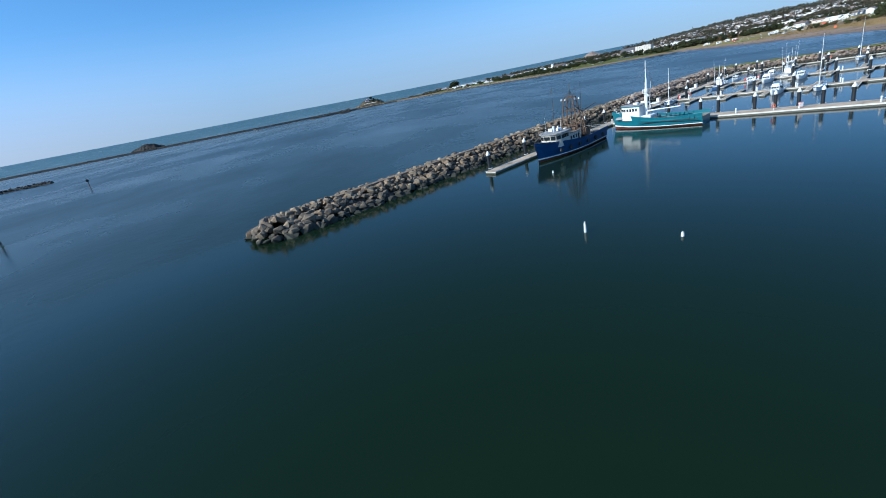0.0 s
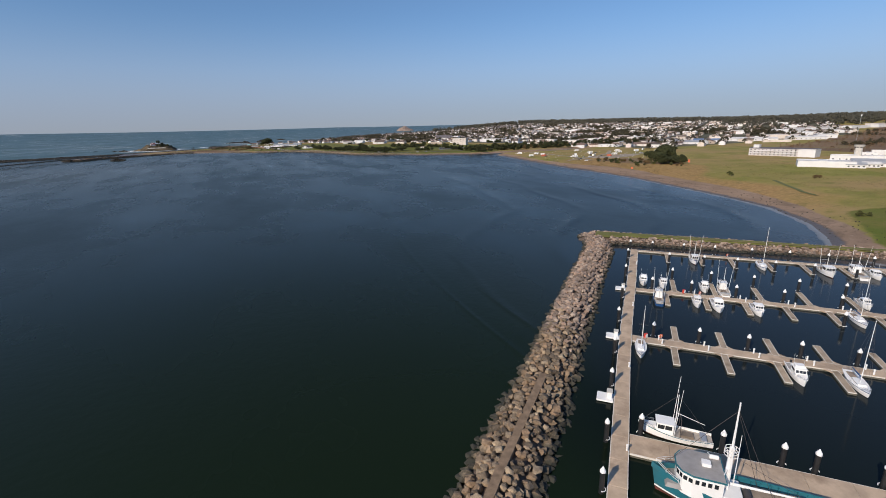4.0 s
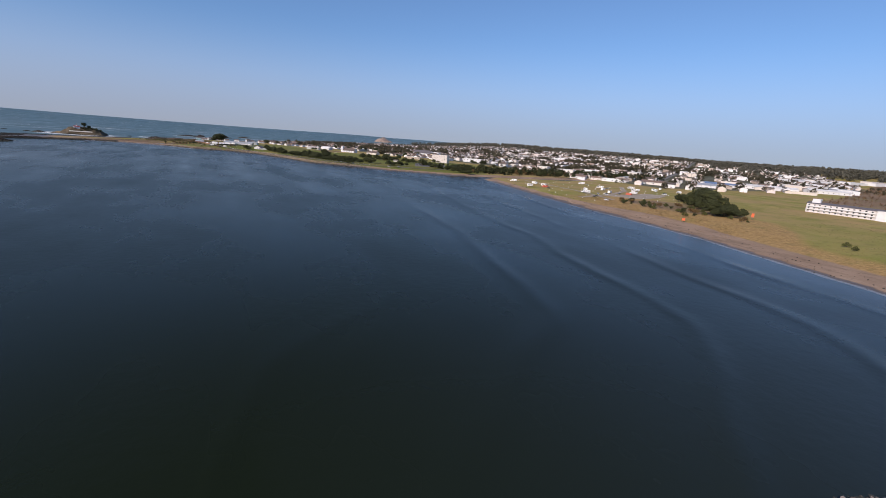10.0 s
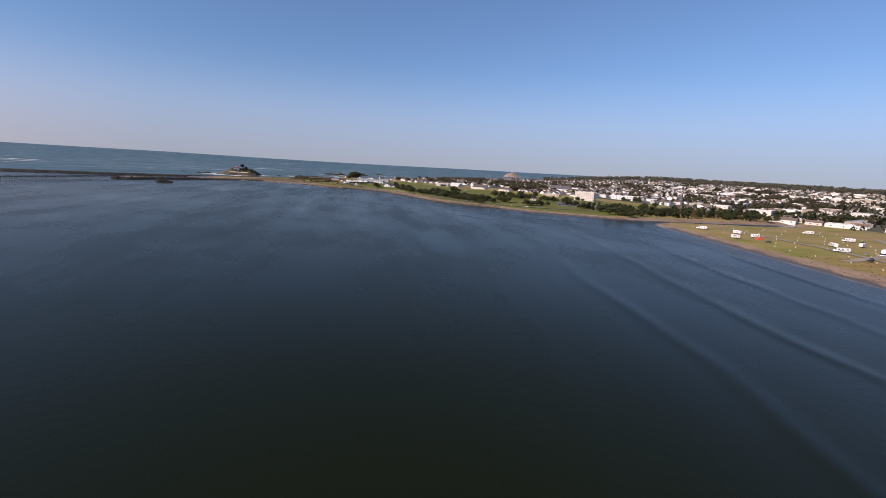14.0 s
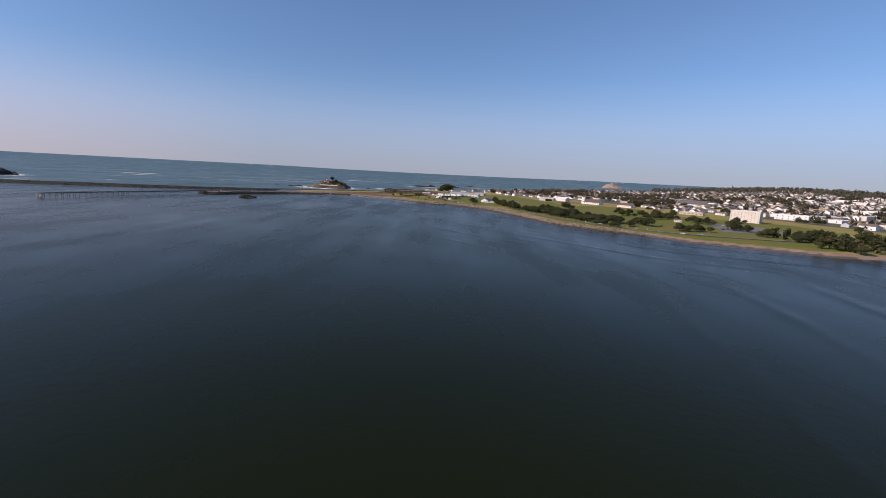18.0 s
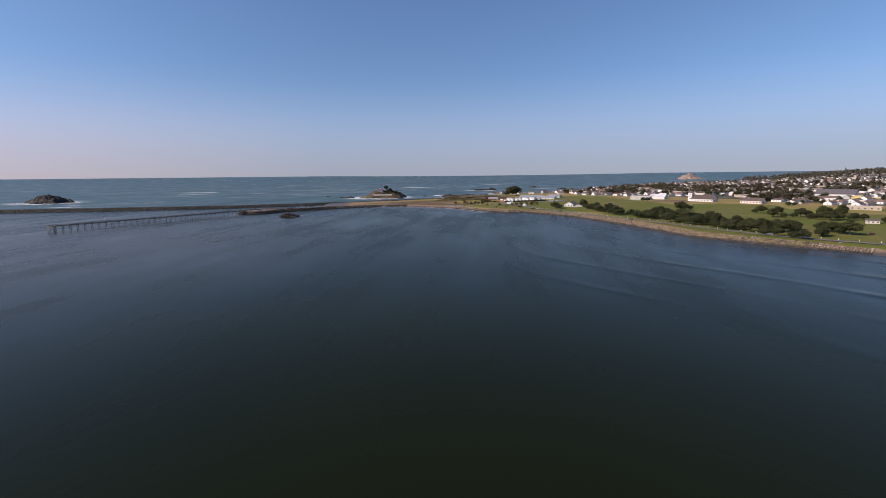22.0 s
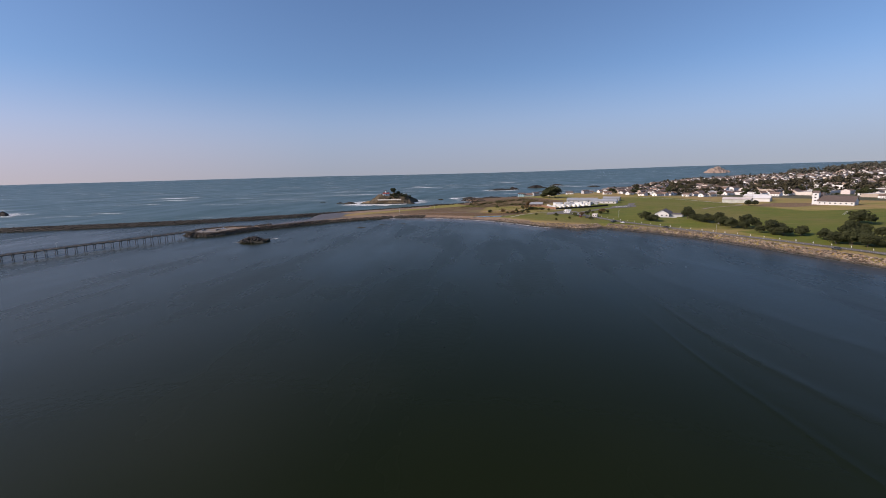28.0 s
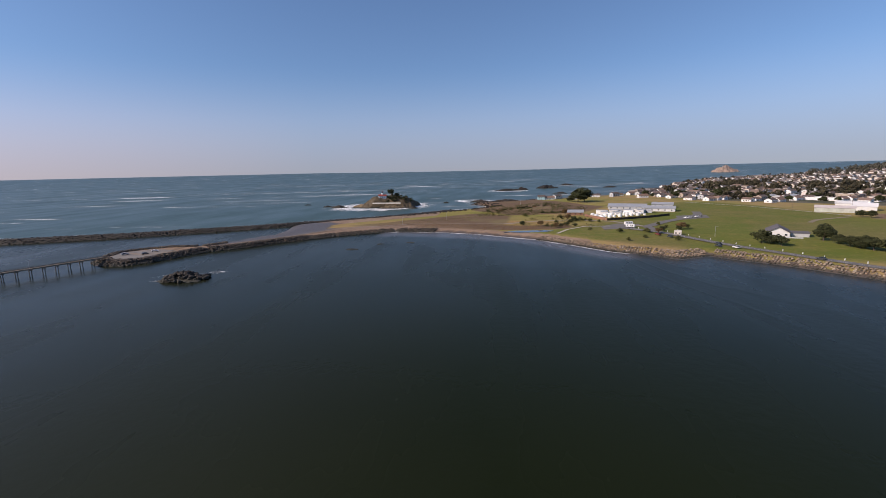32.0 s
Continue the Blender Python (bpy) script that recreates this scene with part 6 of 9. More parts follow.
def lamp_post(x, y, z, h=7.0, group="lamp posts", arm=True):
    t = empty("street_lamp", "slim grey street lamp with a single arm", "street lamp", group, pose(x, y, z))
    part("pole", tube((0, 0, 0), (0, 0, h), 0.11, 0.07, 6), M_ALU, t)
    part("arm", tube((0, 0, h - 0.1), (1.3, 0, h + 0.1), 0.05, 0.05, 5), M_ALU, t)
    part("lamp_head", box(1.1, 1.8, -0.14, 0.14, h + 0.02, h + 0.2), M_CONC2, t)


for k in (0.18, 0.5, 0.8):
    q = PIER_M @ Vector((pier_len * k, 2.3, 4.95))
    lamp_post(q.x, q.y, 4.95, 5.0)
for x, y in ((-135, 1405), (-94, 1453), (2, 1632), (120, 1300), (160, 1180)):
    lamp_post(x, y, ground_z(x, y), 8.0)


# ---- rocks and islands in the sea ----
def crag(name, label, cx, cy, rx, ry, h, seed, material, base=0.0, steep=2.2, res=40, group=""):
    """A rough rock islet: a heightfield with steep broken flanks."""
    vs, fs = [], []
    xs = np.linspace(-1.25, 1.25, res)
    gx, gy = np.meshgrid(xs, xs)
    X, Y = gx * rx, gy * ry
    ang = np.arctan2(gy, gx)
    rim = 1 + 0.16 * np.sin(3 * ang + seed) + 0.1 * np.sin(5 * ang + 2.1 * seed) + 0.35 * (hash_noise(X, Y, min(rx, ry) * 0.33, seed) - 0.5)
    rr = np.hypot(gx, gy) / rim
    z = h * np.clip(1 - rr ** steep, -0.25, 1) * (0.6 + 0.6 * hash_noise(X, Y, min(rx, ry) * 0.45, seed + 3)) + h * 0.22 * (hash_noise(X, Y, min(rx, ry) * 0.14, seed + 5) - 0.5)
    z = z + h * 0.12 * (hash_noise(X, Y, min(rx, ry) * 0.06 + 0.4, seed + 7) - 0.5)
    z = np.where(rr > 1.0, np.minimum(z, -0.3) - 1.2, z)
    co = np.stack([X + cx, Y + cy, z + base], -1).reshape(-1, 3)
    idx = np.arange(res * res).reshape(res, res)
    fs = np.stack([idx[:-1, :-1], idx[:-1, 1:], idx[1:, 1:], idx[1:, :-1]], -1).reshape(-1, 4)
    zz = co[:, 2] - base
    fs = fs[(zz[fs] > -0.8).any(1)]
    ob = part_data(name, co.tolist(), fs.tolist(), material)
    return tagged(ob, label, "rock", group)


crag("rock_islet", "low dark rocky islet washed by the bay", -219, 1185, 13.5, 9, 2.2, 3, M_ROCK_DARK, steep=1.4)
rock_heap("islet_boulders", [(-219 + 14 * math.cos(k * 2.4) * (k % 7 + 0.5) / 7, 1185 + 10 * math.sin(k * 2.4) * (k % 7 + 0.5) / 7, 0.6 + 2.4 * (1 - (k % 7) / 6.5) * (1 + 0.4 * math.sin(k)), 1.5 + (k % 4) * 0.6) for k in range(190)], M_ROCK_DARK, None, "jumble of dark wet boulders on the islet", seed=11)["category"] = "boulders"
crag("offshore_rock", "dark humped sea rock outside the breakwater", -938, 1515, 47, 30, 17, 5, M_ROCK_DARK, steep=2.0, group="offshore rocks")
crag("offshore_rock", "flat dark offshore rock", 123, 2276, 30, 16, 11, 2, M_ROCK_DARK, base=-1.0, steep=2.0, group="offshore rocks")
M_TANROCK = rock_material("tan_headland_rock", (0.25, 0.19, 0.155), (0.35, 0.275, 0.225))
crag("offshore_rock", "pale tan rock island on the horizon", 1328, 3692, 76, 50, 50, 7, M_TANROCK, base=float(sea_level(1328, 3692)) - 8, steep=1.3, group="offshore rocks")
for i, (x, y, rx, ry, h) in enumerate(((10, 2172, 40, 14, 6), (48, 2190, 16, 10, 8), (-60, 1760, 16, 10, 5), (-12, 1762, 22, 10, 5), (-162, 1640, 7, 5, 4), (-292, 1672, 16, 7, 4.5),
                                       (-318, 1690, 9, 5, 3), (-374, 1741, 7, 4, 2.2), (-120, 1745, 6, 4, 3), (220, 2480, 26, 12, 6), (120, 1990, 18, 9, 4), (300, 2260, 22, 10, 5), (-150, 1278, 6, 2.4, 1.0),
                                       (-134, 1301, 4, 2, 0.9), (-111, 1308, 5, 2, 0.8), (-225, 1473, 3, 2, 1.6))):
    crag("sea_rock", "dark jagged rock awash off the point", x, y, rx, ry, h, i + 20, M_ROCK_DARK, base=-0.3, steep=1.5, res=18, group="sea rocks")

# lighthouse island: cliff, turf on one side, dark scrub on the other
M_ISLE = rock_material("island_cliff", (0.11, 0.082, 0.042), (0.27, 0.195, 0.105), wet=2.5)
isle = crag("headland_island", "steep brown island with scrub and turf", -209, 1692, 45, 44, 17, 9, M_ISLE, steep=3.4, res=84)
ISLE_CO = np.array([v.co[:] for v in isle.data.vertices])
crag("island_shelf", "low broken brown rock shelf below the island", -252, 1676, 20, 14, 6, 31, M_ISLE, steep=1.2, res=34)
crag("island_shelf", "low broken brown rock shelf below the island", -196, 1652, 30, 10, 5, 33, M_ISLE, steep=1.2, res=34)


def isle_top(x, y):
    return float(ISLE_CO[np.argmin(np.hypot(ISLE_CO[:, 0] - x, ISLE_CO[:, 1] - y)), 2])


LIGHT = empty("lighthouse", "white cottage lighthouse with red roof and stub tower", "lighthouse", m=pose(-219, 1676, isle_top(-219, 1676) + 0.8, 0, 0, 18))
M_REDROOF = plain("red_roof", (0.26, 0.055, 0.04), 0.7, vary=0.12)


def gable_roof(x0, x1, y0, y1, z, rise, over=0.5, thick=0.18, hip=0.0):
    """A pitched roof with real thickness; the ridge runs along x. hip pulls the ridge ends in."""
    bm = bmesh.new()
    xm0, xm1, ym = x0 - over + hip, x1 + over - hip, (y0 + y1) / 2
    a = [(x0 - over, y0 - over, z), (x1 + over, y0 - over, z), (x1 + over, y1 + over, z), (x0 - over, y1 + over, z), (xm0, ym, z + rise), (xm1, ym, z + rise)]
    top = [bm.verts.new((p[0], p[1], p[2] + thick)) for p in a]
    bot = [bm.verts.new(p) for p in a]
    for f in ((0, 1, 5, 4), (2, 3, 4, 5), (1, 2, 5), (3, 0, 4)):
        if hip == 0 and len(f) == 3:
            continue
        bm.faces.new([top[i] for i in f])
        bm.faces.new([bot[i] for i in f[::-1]])
    for i, j in ((0, 1), (2, 3)):
        bm.faces.new((top[i], bot[i], bot[j], top[j]))
    if hip == 0:
        for i, m_, j in ((1, 5, 2), (3, 4, 0)):
            bm.faces.new((top[i], bot[i], bot[m_], top[m_]))
            bm.faces.new((top[m_], bot[m_], bot[j], top[j]))
    else:
        for i, j in ((1, 2), (3, 0)):
            bm.faces.new((top[i], bot[i], bot[j], top[j]))
    bmesh.ops.recalc_face_normals(bm, faces=list(bm.faces))
    return bm


def gable_walls(x0, x1, y0, y1, z0, z1, rise):
    """Four walls; the two at the ends rise to a point under the ridge."""
    bm = bmesh.new()
    ym = (y0 + y1) / 2
    v = [bm.verts.new(c) for c in ((x0, y0, z0), (x1, y0, z0), (x1, y1, z0), (x0, y1, z0), (x0, y0, z1), (x1, y0, z1), (x1, y1, z1), (x0, y1, z1), (x0, ym, z1 + rise), (x1, ym, z1 + rise))]
    for f in ((0, 1, 5, 4), (2, 3, 7, 6), (1, 2, 6, 9, 5), (3, 0, 4, 8, 7)):
        bm.faces.new([v[i] for i in f])
    return bm


part("wall", gable_walls(-6, 6, -4.5, 4.5, -6, 3.6, 2.6), M_WHITE, LIGHT)
part("roof", gable_roof(-6, 6, -4.5, 4.5, 3.6, 2.6), M_REDROOF, LIGHT)
part("tower", tube((0, 0, 3), (0, 0, 8.6), 1.5, 1.35, 12), M_WHITE, LIGHT, "white masonry tower")
part("lantern", tube((0, 0, 8.6), (0, 0, 10.2), 1.0, 1.0, 10), M_GLASS, LIGHT)
part("lantern_roof", tube((0, 0, 10.2), (0, 0, 11.2), 1.35, 0.1, 10), M_REDROOF, LIGHT)
for y in (-4.52, 4.52):
    for x in (-3.5, 0, 3.5):
        part("window", box(x - 0.5, x + 0.5, y - 0.04, y + 0.04, 1.0, 2.5), M_GLASS, LIGHT)
wall_ob = part("retaining_wall", box(-23, 23, -0.4, 0.4, -1.2, 0.9, m=pose(-207, 1650, 8.2, 0, 0, -4)), M_CONC2)
tagged(wall_ob, "long pale retaining wall on the island's flank", "wall")


# ---- trees ----
M_LEAF = foliage("cypress_leaf", (0.036, 0.043, 0.018))
M_LEAF2 = foliage("shrub_leaf", (0.062, 0.068, 0.022))
M_LEAF3 = foliage("russet_leaf", (0.105, 0.070, 0.034))
M_BARK = plain("bark", (0.10, 0.075, 0.055), 0.9, vary=0.25, scale=2.0)


def tufts(bm, rng, centre, radii, n, size, flat=0.5):
    """Leaf tufts over one lobe of a crown: small bent leaves that face outwards, thin towards the underside."""
    for _ in range(n):
        v = Vector((rng.gauss(0, 1), rng.gauss(0, 1), rng.gauss(0.25, 1))).normalized()
        k = rng.uniform(0.62, 1.06)
        p = Vector((centre[0] + v.x * radii[0] * k, centre[1] + v.y * radii[1] * k, centre[2] + v.z * radii[2] * k))
        s = size * rng.uniform(0.6, 1.35)
        t1 = Vector((rng.uniform(-1, 1), rng.uniform(-1, 1), rng.uniform(-0.5, 0.5))).normalized()
        nrm = (v + 0.7 * Vector((rng.uniform(-1, 1), rng.uniform(-1, 1), rng.uniform(-0.3, 1)))).normalized()
        t1 = (t1 - nrm * t1.dot(nrm)).normalized()
        t2 = nrm.cross(t1)
        q = [p + t1 * s, p + t2 * s * rng.uniform(0.5, 0.9), p - t1 * s * rng.uniform(0.6, 1), p - t2 * s * rng.uniform(0.5, 0.9)]
        mid = p + nrm * s * 0.45
        vs = [bm.verts.new(c) for c in q]
        c = bm.verts.new(mid)
        for i in range(4):
            bm.faces.new((vs[i], vs[(i + 1) % 4], c))


def make_tree(seed, h, spread, style="cypress", leaf=None, label="", name="tree", bare=0.28):
    """Tapered trunk with limbs, and a crown of leaf tufts in uneven lobes with gaps between them."""
    rng = random.Random(seed)
    t = empty(name, label, "tree" if name == "tree" else "shrub", "park trees" if name == "tree" else "shrubs")
    lean = Vector((rng.uniform(0.02, 0.14), rng.uniform(-0.08, 0.08), 0)) * h
    fork = h * (bare if style == "cypress" else 0.15)
    bmt = bmesh.new()
    top = Vector((lean.x * 0.5, lean.y * 0.5, fork))
    add_tube(bmt, (0, 0, -0.4), top, h * 0.032 + 0.06, h * 0.024 + 0.04, 7)
    crown = bmesh.new()
    lobes = 12 if style == "cypress" else 6
    for i in range(lobes):
        k = 2 * math.pi * i / lobes + rng.uniform(-0.4, 0.4)
        r = spread * rng.uniform(0.25, 0.62) * (0 if i == 0 else 1)
        zc = h * (rng.uniform(bare + 0.1, max(0.82, bare + 0.3)) if i else 0.84)
        c = Vector((lean.x + r * math.cos(k), lean.y + r * math.sin(k), zc))
        add_tube(bmt, top, c - Vector((0, 0, h * 0.06)), h * 0.016 + 0.03, 0.04, 5)
        rad = (spread * rng.uniform(0.34, 0.5), spread * rng.uniform(0.34, 0.5), h * rng.uniform(0.15, 0.25) if style == "cypress" else h * rng.uniform(0.2, 0.3))
        tufts(crown, rng, c, rad, 70, spread * 0.10)
    part("trunk", bmt, M_BARK, t)
    part("crown", crown, leaf or M_LEAF, t)
    return t


def make_conifer(seed, h, spread, label):
    rng = random.Random(seed)
    t = empty("tree", label, "tree", "park trees")
    part("trunk", tube((0, 0, -0.4), (0, 0, h * 0.95), h * 0.025 + 0.05, 0.04, 7), M_BARK, t)
    crown = bmesh.new()
    for i in range(9):
        f = i / 8
        z = h * (0.2 + 0.74 * f)
        r = spread * (1 - f) ** 0.8 * rng.uniform(0.75, 1.1) + 0.3
        for k in range(4):
            a = rng.uniform(0, 6.28)
            tufts(crown, rng, (r * 0.5 * math.cos(a), r * 0.5 * math.sin(a), z), (r * 0.6, r * 0.6, h * 0.07), 12, spread * 0.13 + 0.2)
    part("crown", crown, M_LEAF, t)
    return t


TREES = [make_tree(1, 10, 7.5, label="wind-shaped dark green cypress on mown grass"), make_tree(2, 8.5, 7, label="wind-shaped dark green cypress on mown grass"),
         make_tree(3, 9.5, 6.5, label="wind-shaped dark green cypress on mown grass"), make_tree(4, 7.5, 6.5, label="low spreading dark green cypress"),
         make_tree(6, 12, 9, label="broad old cypress with a flat crown")]
TALL = make_tree(9, 15, 6.5, label="tall bare-stemmed windswept cypress", bare=0.58)
CONIF = [make_conifer(11, 15, 4.2, "tall dark green conifer among the houses"), make_conifer(12, 12, 3.6, "dark green conifer among the houses")]
SHRUBS = [make_tree(21, 2.6, 2.6, "bush", M_LEAF2, "low olive green shrub on grass", "shrub"), make_tree(22, 3.4, 3.2, "bush", M_LEAF2, "rounded olive green shrub on grass", "shrub"),
          make_tree(23, 5.0, 4.4, "bush", M_LEAF3, "russet leafless shrub on grass", "shrub"), make_tree(24, 4.2, 4.0, "bush", M_LEAF, "dark green bush on rough grass", "shrub")]
used = set()


def plant(kind, x, y, s=1.0, rot=None, z=None):
    rg = random.Random(int(x * 13 + y * 7))
    m = pose(x, y, ground_z(x, y) if z is None else z, 0, 0, rg.uniform(0, 360) if rot is None else rot)
    s *= rg.uniform(0.88, 1.14)
    if kind.name in used:
        ob = copy_thing(kind, m)
    else:
        used.add(kind.name)
        ob = kind
        ob.matrix_basis = m
    ob.scale = (s, s, s * rg.uniform(0.9, 1.1))
    return ob


WALL_TREES = [(138, 1274), (144, 1263), (178, 1276), (179, 1264), (179, 1255), (183, 1242), (184, 1224), (185, 1208), (197, 1209), (190, 1216), (187, 1234), (191, 1180), (196, 1173), (197, 1162), (207, 1160),
              (211, 1142), (207, 1127), (213, 1122), (215, 1113), (221, 1112), (225, 1085), (231, 1070), (238, 1055), (245, 1040), (252, 1025), (258, 1010), (263, 997)]
PARK_TREES = [(236, 1060), (253, 1057), (251, 1022), (267, 1030), (259, 992), (281, 1004), (272, 968), (290, 978), (234, 1155), (247, 1144), (251, 1130), (254, 1108), (257, 1088), (260, 1077),
              (265, 1066), (266, 1046), (274, 1041), (281, 1033), (288, 1025), (291, 1009), (293, 1228), (246, 1168), (240, 1120), (244, 1096), (249, 1076), (252, 1060), (258, 1040), (270, 1022)]
LAWN_TREES = [(311, 1008), (312, 1000), (316, 986), (342, 1126), (350, 1121), (372, 1130), (370, 1102), (374, 1091), (386, 1096), (396, 1092), (409, 1063), (409, 1052), (416, 1044), (333, 953),
              (344, 956), (349, 950), (359, 957), (411, 984), (417, 982), (418, 971), (488, 1093), (302, 1407), (358, 1174), (366, 1158), (376, 1118), (391, 1124), (407, 1131), (435, 1162), (399, 1140), (420, 1150), (408, 927), (598, 1030), (611, 1140), (631, 1130), (455, 1275), (525, 1340)]
for i, (x, y) in enumerate(WALL_TREES + PARK_TREES + LAWN_TREES):
    plant(TREES[i % 4], x, y, (0.95, 0.75, 1.1, 0.85, 0.65)[i % 5])
    plant(TREES[(i + 2) % 4], x + (5.5, -3, 4, 6)[i % 4], y + (-4, 6.5, 5, -6)[i % 4], 0.7)
for i, (x, y) in enumerate(((105, 1352), (111, 1339), (105, 1370), (60, 1330), (40, 1345), (18, 1495), (30, 1500), (-5, 1470), (70, 1300), (20, 1400), (55, 1290), (90, 1290))):
    plant(SHRUBS[i % 2], x, y, 1.0)
plant(TREES[4], 285, 1216, 0.95), plant(TREES[4], 412, 868, 0.7), plant(TREES[2], 424, 862, 0.75), plant(SHRUBS[2], 446, 900, 1.0), plant(TREES[1], 442, 880, 0.7), plant(TREES[4], 92, 1660, 1.9), plant(TREES[4], 104, 1668, 1.6), plant(TREES[3], 84, 1672, 1.2), plant(TALL, -203, 1676, 0.95, z=isle_top(-203, 1676)), plant(TALL, -195, 1682, 0.7, z=isle_top(-195, 1682))
rng = random.Random(77)
for i in range(54):
    k = i / 53
    spread = 9 + 15 * math.sin(3.14 * k) * (0.6 + 0.4 * math.sin(9 * k))
    plant(rng.choice((TREES[0], TREES[2], TREES[1], TREES[3], CONIF[1], SHRUBS[3])), 452 + 88 * k + rng.gauss(0, spread * 0.7), 456 + 100 * k + rng.gauss(0, spread * 0.5), rng.uniform(0.5, 1.2))
for x, y, s in ((482, 492, 1.25), (496, 510, 1.15), (512, 520, 1.3), (470, 468, 0.9), (528, 528, 1.35), (544, 536, 1.2), (560, 545, 1.3)):
    plant(TREES[4], x, y, s)
for i in range(44):
    plant(SHRUBS[(2, 1, 1, 3)[i % 4]], 438 + rng.uniform(-28, 36), 512 + rng.uniform(-46, 42), rng.uniform(0.45, 1.0))
for i in range(12):
    plant(SHRUBS[(2, 0, 1)[i % 3]], 440 + 3.2 * i + rng.uniform(-6, 6), 440 + 2.2 * i + rng.uniform(-9, 9), rng.uniform(0.35, 0.8))
for i in range(24):
    x, y = rng.uniform(415, 830), rng.uniform(845, 930)
    plant(rng.choice((TREES[0], TREES[1], TREES[2], TREES[3], SHRUBS[2])), x, y, rng.uniform(0.85, 1.15))
for x, y, s in ((284, 190, 1.5), (286, 187, 1.3), (287, 210, 0.7), (291, 208, 0.6), (306, 206, 0.45), (400, 352, 0.7), (410, 360, 0.8), (560, 350, 0.7), (575, 330, 0.7)):
    plant(SHRUBS[3] if s > 1 else SHRUBS[1], x, y, s * 1.1)
for x, y, s in ((430, 301, 0.42), (434, 303, 0.5), (438, 304, 0.45), (441, 302, 0.38), (435, 300, 0.4)):
    plant(SHRUBS[2], x, y, s)
for i in range(60):
    x, y = -196 + rng.uniform(-16, 24), 1690 + rng.uniform(-30, 24)
    z = isle_top(x, y)
    if z > 6:
        plant(SHRUBS[3] if i % 4 else SHRUBS[1], x, y, rng.uniform(0.55, 0.95), z=z - 0.3)

for cx, cy in ((-20, 1560), (0, 1575), (18, 1586), (30, 1600), (-32, 1545), (44, 1500), (30, 1490), (38, 1412), (22, 1376), (46, 1440)):
    for i in range(7):
        x, y = cx + rng.gauss(0, 7), cy + rng.gauss(0, 5)
        if signed_distance(np.array([x]), np.array([y]), LAND)[0] > 8:
            ob = plant(SHRUBS[(3, 1, 3, 1, 2)[i % 5]], x, y, rng.uniform(0.5, 1.0))
            ob.scale.z *= 0.65
for i, (x, y) in enumerate(((20, 1372), (25, 1380), (14, 1366), (38, 1408), (46, 1416), (34, 1420), (52, 1402), (60, 1398), (86, 1318), (94, 1330), (80, 1324), (112, 1340), (120, 1346), (8, 1376), (2, 1384), (-14, 1392), (30, 1440), (40, 1470), (110, 1338),
                            (555, 296), (546, 286), (537, 277), (532, 268), (527, 258), (514, 211), (527, 204), (545, 198), (520, 208), (575, 296), (500, 240))):
    plant(SHRUBS[(3, 1, 2)[i % 3]], x, y, 0.7 + 0.09 * (i % 6))

# ---- roads and paths ----
def strip(name, path, width, material, lift=0.22, step=6.0, label=""):
    """A paved strip laid on the ground."""
    pts = [p[:2] for p in along(path, step)] + [path[-1]]
    P = np.array(pts, float)
    T = np.gradient(P, axis=0)
    T /= np.linalg.norm(T, axis=1)[:, None]
    N = np.stack([T[:, 1], -T[:, 0]], 1)
    cols_ = [P + N * o for o in (-width / 2, 0, width / 2)]
    Z = [np.maximum(land_height(c[:, 0], c[:, 1]), 0.3) for c in cols_]
    zz = np.maximum.reduce(Z) + lift
    vs = [(c[i, 0], c[i, 1], zz[i]) for i in range(len(P)) for c in cols_]
    fs = [(i * 3 + k, i * 3 + k + 1, i * 3 + k + 4, i * 3 + k + 3) for i in range(len(P) - 1) for k in (0, 1)]
    ob = part_data(name, vs, fs, material)
    return tagged(ob, label, "road" if "road" in name else "path", kind="structure")


def pad(name, poly, material, lift=0.18, label="", cat="parking lot"):
    """A paved area of any outline, draped on a fine grid of the ground's height."""
    bm = bmesh.new()
    bm.faces.new([bm.verts.new((x, y, 0)) for x, y in poly])
    bmesh.ops.triangulate(bm, faces=list(bm.faces))
    bmesh.ops.subdivide_edges(bm, edges=list(bm.edges), cuts=9, use_grid_fill=True)
    co = np.array([v.co[:] for v in bm.verts])
    for v, h in zip(bm.verts, land_height(co[:, 0], co[:, 1])):
        v.co.z = h + lift
    skirt = bmesh.ops.extrude_edge_only(bm, edges=[e for e in bm.edges if len(e.link_faces) == 1])
    for v in skirt["geom"]:
        if isinstance(v, bmesh.types.BMVert):
            v.co.z -= 0.8
    bmesh.ops.recalc_face_normals(bm, faces=list(bm.faces))
    if sum(f.normal.z for f in bm.faces) < 0:
        bmesh.ops.reverse_faces(bm, faces=list(bm.faces))
    return tagged(part(name, bm, material), label, cat, kind="structure")


M_GRAVEL = plain("sandy_gravel", (0.30, 0.25, 0.19), 0.95, vary=0.2, scale=0.15, dirt=0.3, bumps=0.1)
M_LOT = plain("worn_grey_asphalt", (0.20, 0.185, 0.165), 0.95, vary=0.2, scale=0.12, dirt=0.5, dirt_col=(0.11, 0.10, 0.09))
M_PATH = plain("pale_path", (0.42, 0.38, 0.30), 0.9, vary=0.15, scale=0.3)
M_DITCH = plain("dark_rank_grass", (0.115, 0.125, 0.034), 0.95, vary=0.3, scale=0.5)
M_TRACK = plain("sand_track", (0.24, 0.19, 0.14), 0.95, vary=0.25, scale=0.2, dirt=0.4)
M_LINE = plain("road_paint", (0.62, 0.60, 0.52), 0.7, vary=0.15)
